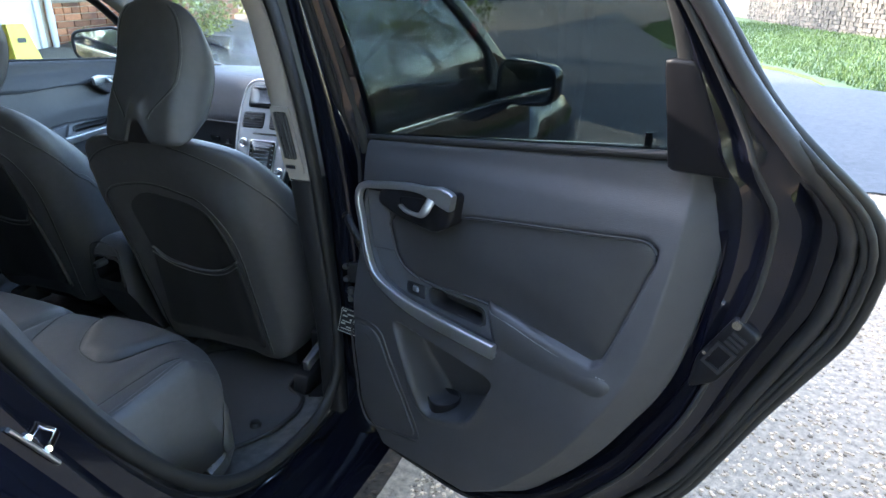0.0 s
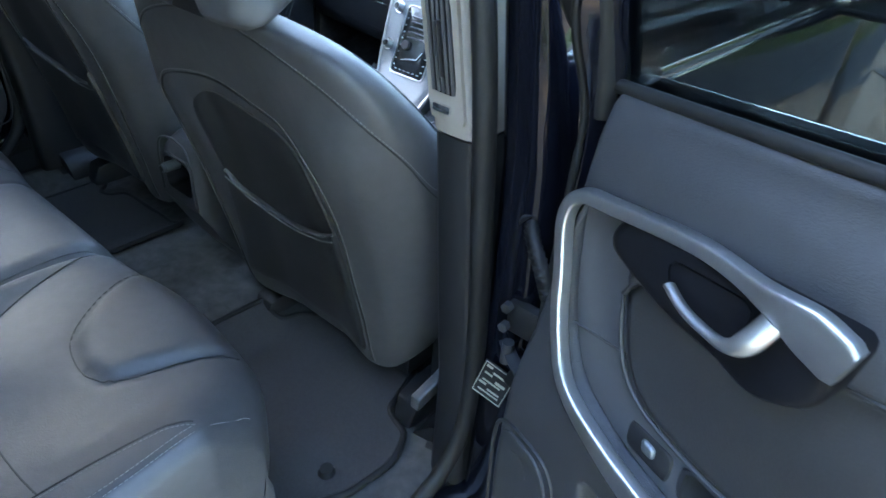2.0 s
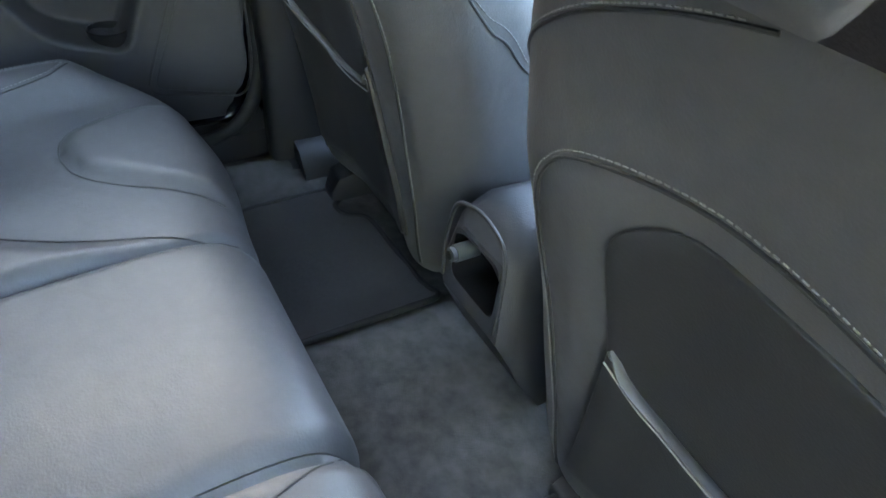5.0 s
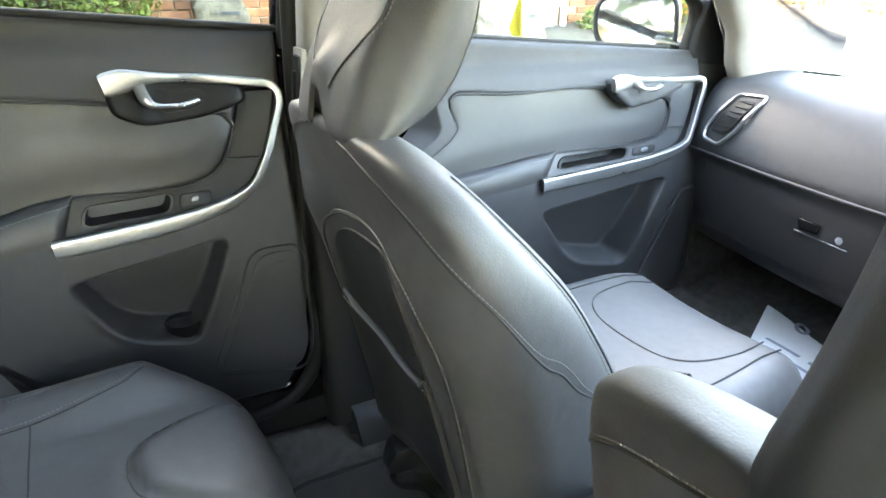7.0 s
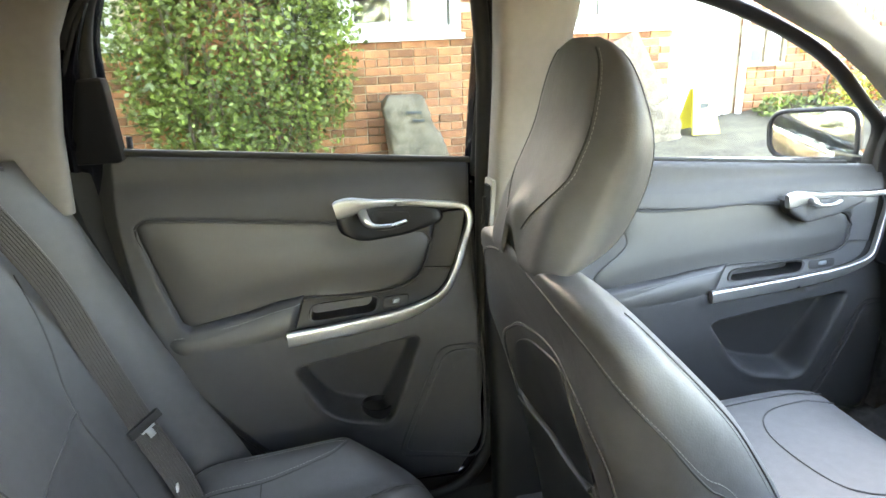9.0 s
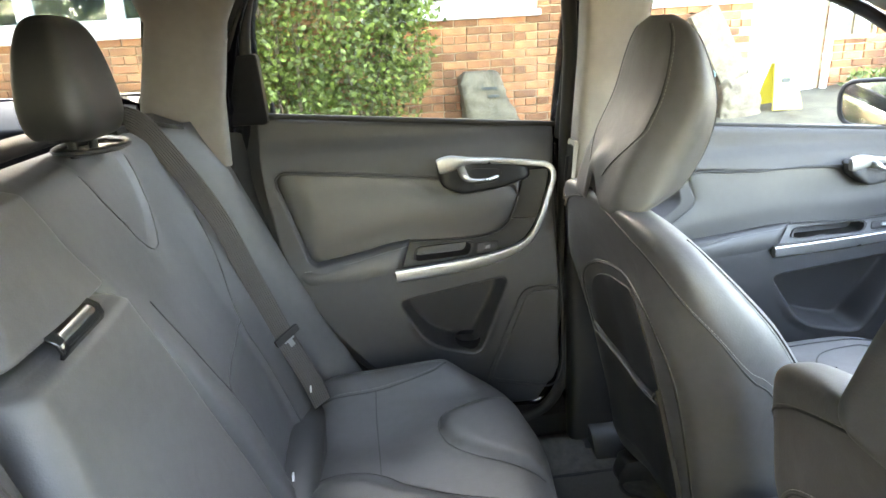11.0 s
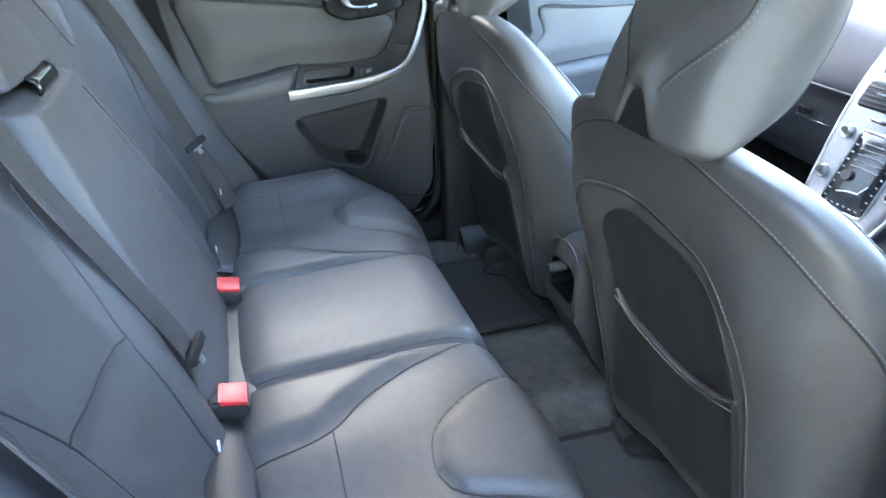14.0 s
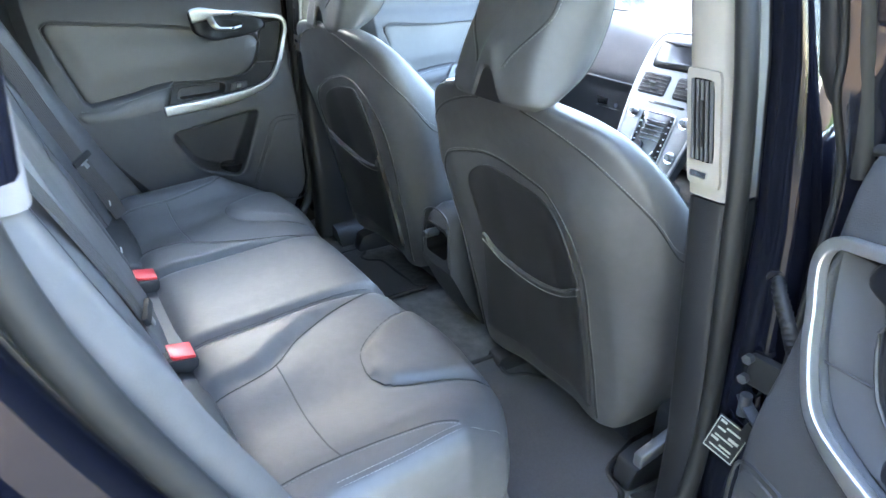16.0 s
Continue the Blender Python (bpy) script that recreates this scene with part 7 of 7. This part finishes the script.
def shrub(name, label, centre, radii, n, size, mat, seed, stems=7, base=None):
    b = thing(name, label, "shrub")
    c, r = Vector(centre), Vector(radii)

    def inside(rnd):
        p = Vector((rnd.uniform(-1, 1), rnd.uniform(-1, 1), rnd.uniform(-1, 1)))
        q = Vector((p.x * r.x, p.y * r.y, p.z * r.z)) + c
        e = (abs(p.x) ** 2.6 + abs(p.y) ** 2.6 + abs(p.z) ** 3.5) ** (1 / 2.7)
        bumpy = 0.92 + 0.20 * noise.noise(q * 2.6) + 0.10 * noise.noise(q * 6.0)
        if e > bumpy or e < bumpy - 0.42 or noise.noise(q * 4.0 + Vector((9, 3, 1))) < -0.34:
            return None
        return q
    part("foliage", leaf_cloud(n, inside, size, seed), mat, b, smooth=False)
    rnd = random.Random(seed + 1)
    for k in range(stems):
        foot = Vector((c.x + rnd.uniform(-0.3, 0.3) * r.x, c.y + rnd.uniform(-0.6, 0.6) * r.y, base if base is not None else c.z - r.z))
        tip = c + Vector((rnd.uniform(-0.5, 0.5) * r.x, rnd.uniform(-0.8, 0.8) * r.y, rnd.uniform(0.2, 0.8) * r.z))
        mid = foot.lerp(tip, 0.5) + Vector((rnd.uniform(-0.1, 0.1), rnd.uniform(-0.1, 0.1), 0))
        p = curve([foot, mid, tip], 6)
        part("stem", sweep(p, [0.020 * (1 - 0.7 * i / len(p)) for i in range(len(p))], 0.012, n=6), BARK, b)
    return b


shrub("climbing_shrub", "dense green shrub growing against the brick wall", (-5.12, -0.82, 1.75), (0.42, 1.0, 1.25), 17000, 0.054, LEAF, 3, 9, 0.6)
shrub("flower_bush", "low yellow and red bush in the flower bed", (-5.0, 5.6, 1.05), (0.35, 0.9, 0.30), 1600, 0.06, LEAF_YELLOW, 5, 4)
shrub("flower_bush", "low red autumn bush by the wall", (-5.15, 5.25, 1.15), (0.25, 0.55, 0.28), 700, 0.05, LEAF_RED, 6, 3)
shrub("weed_clump", "green weeds at the foot of the wall", (-5.25, 4.55, 0.86), (0.18, 0.42, 0.13), 500, 0.06, LEAF, 7, 2)
shrub("hedge", "sunlit yellow-green hedge behind the bench", (-5.0, 9.6, 1.7), (3.2, 0.8, 1.3), 7000, 0.10, LEAF_YELLOW, 8, 6)
shrub("hedge", "green hedge along the far side of the lane", (-12, 22, 1.9), (4.5, 9, 1.9), 8000, 0.26, LEAF, 9, 5)


def tree(at, h, spread, n, seed, label):
    t = thing("tree", label, "tree", "trees")
    rnd = random.Random(seed)
    x, y, z = at
    trunk = curve([(x, y, z - 0.1), (x + 0.1, y, z + h * 0.25), (x - 0.05, y + 0.1, z + h * 0.5), (x, y, z + h * 0.8)], 6)
    part("trunk", sweep(trunk, [0.22 * (1 - 0.8 * i / len(trunk)) for i in range(len(trunk))], 0.16, n=8), BARK, t)
    tips = []
    for k in range(9):
        g = k * 2.4
        a = trunk[int(len(trunk) * (0.4 + 0.06 * k))] if int(len(trunk) * (0.4 + 0.06 * k)) < len(trunk) else trunk[-1]
        e = a + Vector((math.cos(g) * spread * 0.7, math.sin(g) * spread * 0.7, h * rnd.uniform(0.08, 0.25)))
        tips.append(e)
        p = curve([a, a.lerp(e, 0.5) + Vector((0, 0, 0.2)), e], 5)
        part("limb", sweep(p, [0.07 * (1 - 0.7 * i / len(p)) for i in range(len(p))], 0.05, n=6), BARK, t)
    tips.append(trunk[-1])

    def inside(r):
        c = r.choice(tips)
        q = c + Vector((r.gauss(0, spread * 0.28), r.gauss(0, spread * 0.28), r.gauss(0, h * 0.09)))
        return q if noise.noise(q * 0.9) > -0.2 else None
    part("crown", leaf_cloud(n, inside, 0.20, seed), LEAF, t, smooth=False)
    return t


tree((-9.5, 26, 0.5), 9, 3.5, 4500, 11, "broad green tree beside the lane")
tree((-15, 34, 0.5), 11, 4.5, 4500, 12, "broad green tree by the bend of the lane")
tree((12, 26, 0), 10, 4.0, 4500, 13, "broad green tree behind the stone wall")
tree((6, 42, 0), 11, 4.5, 4000, 14, "tall green tree behind the stone wall")
tree((-2, 62, 0), 12, 5.0, 4000, 15, "tall green tree at the end of the lane")

# unseen foliage the door mirror hints at, placed to cut light from behind
tree((6.5, -8.0, 0), 9, 4.2, 5200, 18, "unseen broad green tree behind the parked car")
tree((0.5, -9.0, 0), 8, 4.2, 5200, 19, "unseen broad green tree behind the parked car")
tree((-4.0, -8.5, 0.5), 7, 3.4, 4200, 20, "unseen yellowing tree behind the parked car")
shrub("hedge", "unseen green hedge added behind the parked car to cut light", (1.5, -5.6, 1.7), (7.0, 0.9, 1.9), 9000, 0.16, LEAF, 22, 5)

# unseen tree and hedge added to block low sky light from the right
tree((6.5, -4.2, 0), 8.5, 3.6, 5200, 16, "unseen green tree added over the yard to block light")
shrub("hedge", "unseen green hedge added beside the yard to block light", (6.6, -1.0, 1.8), (0.9, 4.6, 2.0), 8500, 0.16, LEAF, 23, 5)

# ---------- stone wall ----------
bw = thing("stone_wall", "rough grey boundary wall of coursed stone beyond the grass", "wall", kind="structure")
path = resample(curve([(-3.0, 60, 0), (3.0, 33, 0), (6.1, 22, 0), (9.3, 15.6, 0), (16.5, 10.2, 0), (30, 5, 0)], 8), 120, False)
rings = [[p + Vector((dx, 0.6 * dx, z)) for dx, z in ((0, -0.2), (0, 2.1), (0.15, 2.3), (0.45, 2.3), (0.45, -0.2))] for p in path]
core = part("wall", loft(rings), WALL_STONE, bw, "rough coursed stone")
rnd = random.Random(77)
near = [p for p in path if 18 < p.y < 36]
stones = []
for a, b in zip(near, near[1:]):
    d, L = (b - a).normalized(), (b - a).length
    for row in range(15):
        x = 0.0
        while x < L - 0.05:
            w = min(L - x, rnd.uniform(0.13, 0.36))
            c = a + d * (x + w / 2) + Vector((-0.02 - rnd.uniform(0, 0.03), 0, 0.08 + 0.142 * row))
            x += w
            k = w / 2 - 0.012
            o = [(-k, -0.060), (k, -0.063), (k - rnd.uniform(0, 0.03), 0.060), (-k + rnd.uniform(0, 0.03), 0.064)]
            n = Vector((0, 0, 1)).cross(d)
            stones.append(loft([[c + d * u + Vector((0, 0, z)) + n * t for u, z in [(q[0] * s, q[1] * s) for q in o]] for t, s in ((-0.06, 1.0), (0.03, 1.0), (0.05, 0.86))]))
for st_ in stones[:280]:
    part("stone", st_, WALL_STONE, bw, smooth=False)
rest_of = part("stonework", joined(*stones[280:]), WALL_STONE, bw, smooth=False)
rest_of["kind"] = "stuff"
posts = [(-10.4, 30.8), (-10.9, 33.0), (-9.8, 28.6)]
for x, y in posts:
    p = thing("marker_post", "white roadside marker post", "post", "marker posts")
    part("post", box(x, y, 1.2, 0.12, 0.12, 1.2), WHITE, p, bevel=0.01)

# ---------- bricks ----------
BW, BH = 0.225, 0.075
meshes = {}


def brick_mesh(kind):
    if kind not in meshes:
        w = {"s": 0.215, "h": 0.1025}[kind]
        me = bpy.data.meshes.new("brick")
        a, b, c = 0.012, w / 2, 0.0325
        v = [(-a, -b, -c), (-a, b, -c), (-a, b, c), (-a, -b, c), (a - 0.004, -b, -c), (a - 0.004, b, -c), (a - 0.004, b, c), (a - 0.004, -b, c), (a, -b + 0.005, -c + 0.005), (a, b - 0.005, -c + 0.005), (a, b - 0.005, c - 0.005), (a, -b + 0.005, c - 0.005)]
        f = [(0, 4, 5, 1), (1, 5, 6, 2), (2, 6, 7, 3), (3, 7, 4, 0), (4, 8, 9, 5), (5, 9, 10, 6), (6, 10, 11, 7), (7, 11, 8, 4), (8, 11, 10, 9)]
        me.from_pydata(v, [], f)
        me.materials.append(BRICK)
        meshes[kind] = me
    return meshes[kind]


rnd = random.Random(21)
rest_v, rest_f, count = [], [], 0
for row in range(int((3.2 - 0.22) / BH)):
    z = 0.26 + row * BH
    y, k = -9.0 + (0.1125 if row % 2 else 0), 0
    header = row % 4 == 3
    while y < 7.1:
        kind = "h" if header else "s"
        w = 0.1125 if header else BW
        yc = y + w / 2
        y += w
        hit = any(o[0] - w / 2 < yc < o[1] + w / 2 and o[2] - 0.05 < z < o[3] + 0.03 for o in OPENINGS)
        if hit:
            continue
        pos = Vector((WX - 0.004 + rnd.uniform(-0.002, 0.002), yc, wall_z(yc, z)))
        if 0.0 < yc < 3.3 and 0.85 < z < 1.62 and count < 300:
            ob = new("brick", brick_mesh(kind))
            ob.parent = wall
            ob.matrix_basis = Matrix.Translation(pos) @ pose(0, 0, 0, 1.4, 0, 0)
            count += 1
        else:
            me = brick_mesh(kind)
            n = len(rest_v)
            rest_v += [(pos.x + q.co.x, pos.y + q.co.y, pos.z + q.co.z + 0.024 * q.co.y) for q in me.vertices]
            rest_f += [tuple(i + n for i in p.vertices) for p in me.polygons]
me = bpy.data.meshes.new("brickwork")
me.from_pydata(rest_v, [], rest_f)
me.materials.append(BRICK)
bw2 = new("brickwork", me)
bw2.parent = wall
tagged(bw2, "orange and brown bricks", kind="stuff")

# ---------- grass ----------
rnd = random.Random(41)
gv2, gf2 = [], []
edge = [(3.7, 9.2), (2.75, 12.4), (0.2, 17.1), (-3.0, 30), (2.6, 32.5), (5.7, 22), (8.8, 15.5), (12, 12), (10, 8)]
while len(gf2) < 26000:
    x, y = rnd.uniform(-2, 9), 9.4 + 22 * rnd.random() ** 1.5
    if poly_dist((x, y), edge) > 0:
        continue
    h, g = rnd.uniform(0.05, 0.12), rnd.uniform(0, 6.28)
    c, d = math.cos(g) * 0.012, math.sin(g) * 0.012
    k = len(gv2)
    gv2 += [(x - c, y - d, 0.055), (x + c, y + d, 0.055), (x + rnd.uniform(-0.05, 0.05), y + rnd.uniform(-0.05, 0.05), 0.055 + h)]
    gf2.append((k, k + 1, k + 2))
blades = part("grass_blades", (gv2, gf2), GRASS, smooth=False)
tagged(blades, "short green grass blades on the verge", "grass", kind="stuff")

# ---------- gravel ----------
base = [Vector((math.cos(a) * (0.7 if k else 1), math.sin(a) * (0.7 if k else 1), k * 0.5)) for k in (0, 1) for a in np.linspace(0, 2 * math.pi, 5, endpoint=False)]
pv, pf = [], []
rnd = random.Random(31)
for _ in range(34000):
    x, y = 0.9 + 3.2 * rnd.random() ** 1.4, rnd.uniform(-1.0, 4.4)
    s = rnd.uniform(0.004, 0.011)
    g = rnd.uniform(0, 6.28)
    k = len(pv)
    c, d = math.cos(g), math.sin(g)
    e = rnd.uniform(0.6, 1.0)
    for p in base:
        pv.append((x + s * (c * p.x - d * p.y * e), y + s * (d * p.x + c * p.y * e), -0.002 + s * p.z * 1.2 + 0.006 * noise.noise((x * 1.3, y * 1.3, 0))))
    pf += [(k + i, k + (i + 1) % 5, k + 5 + (i + 1) % 5, k + 5 + i) for i in range(5)] + [(k + 5, k + 6, k + 7, k + 8, k + 9)]
gravel = part("gravel", (pv, pf), PEBBLE, smooth=False)
tagged(gravel, "loose tan and white gravel stones on the yard", "gravel", kind="stuff")
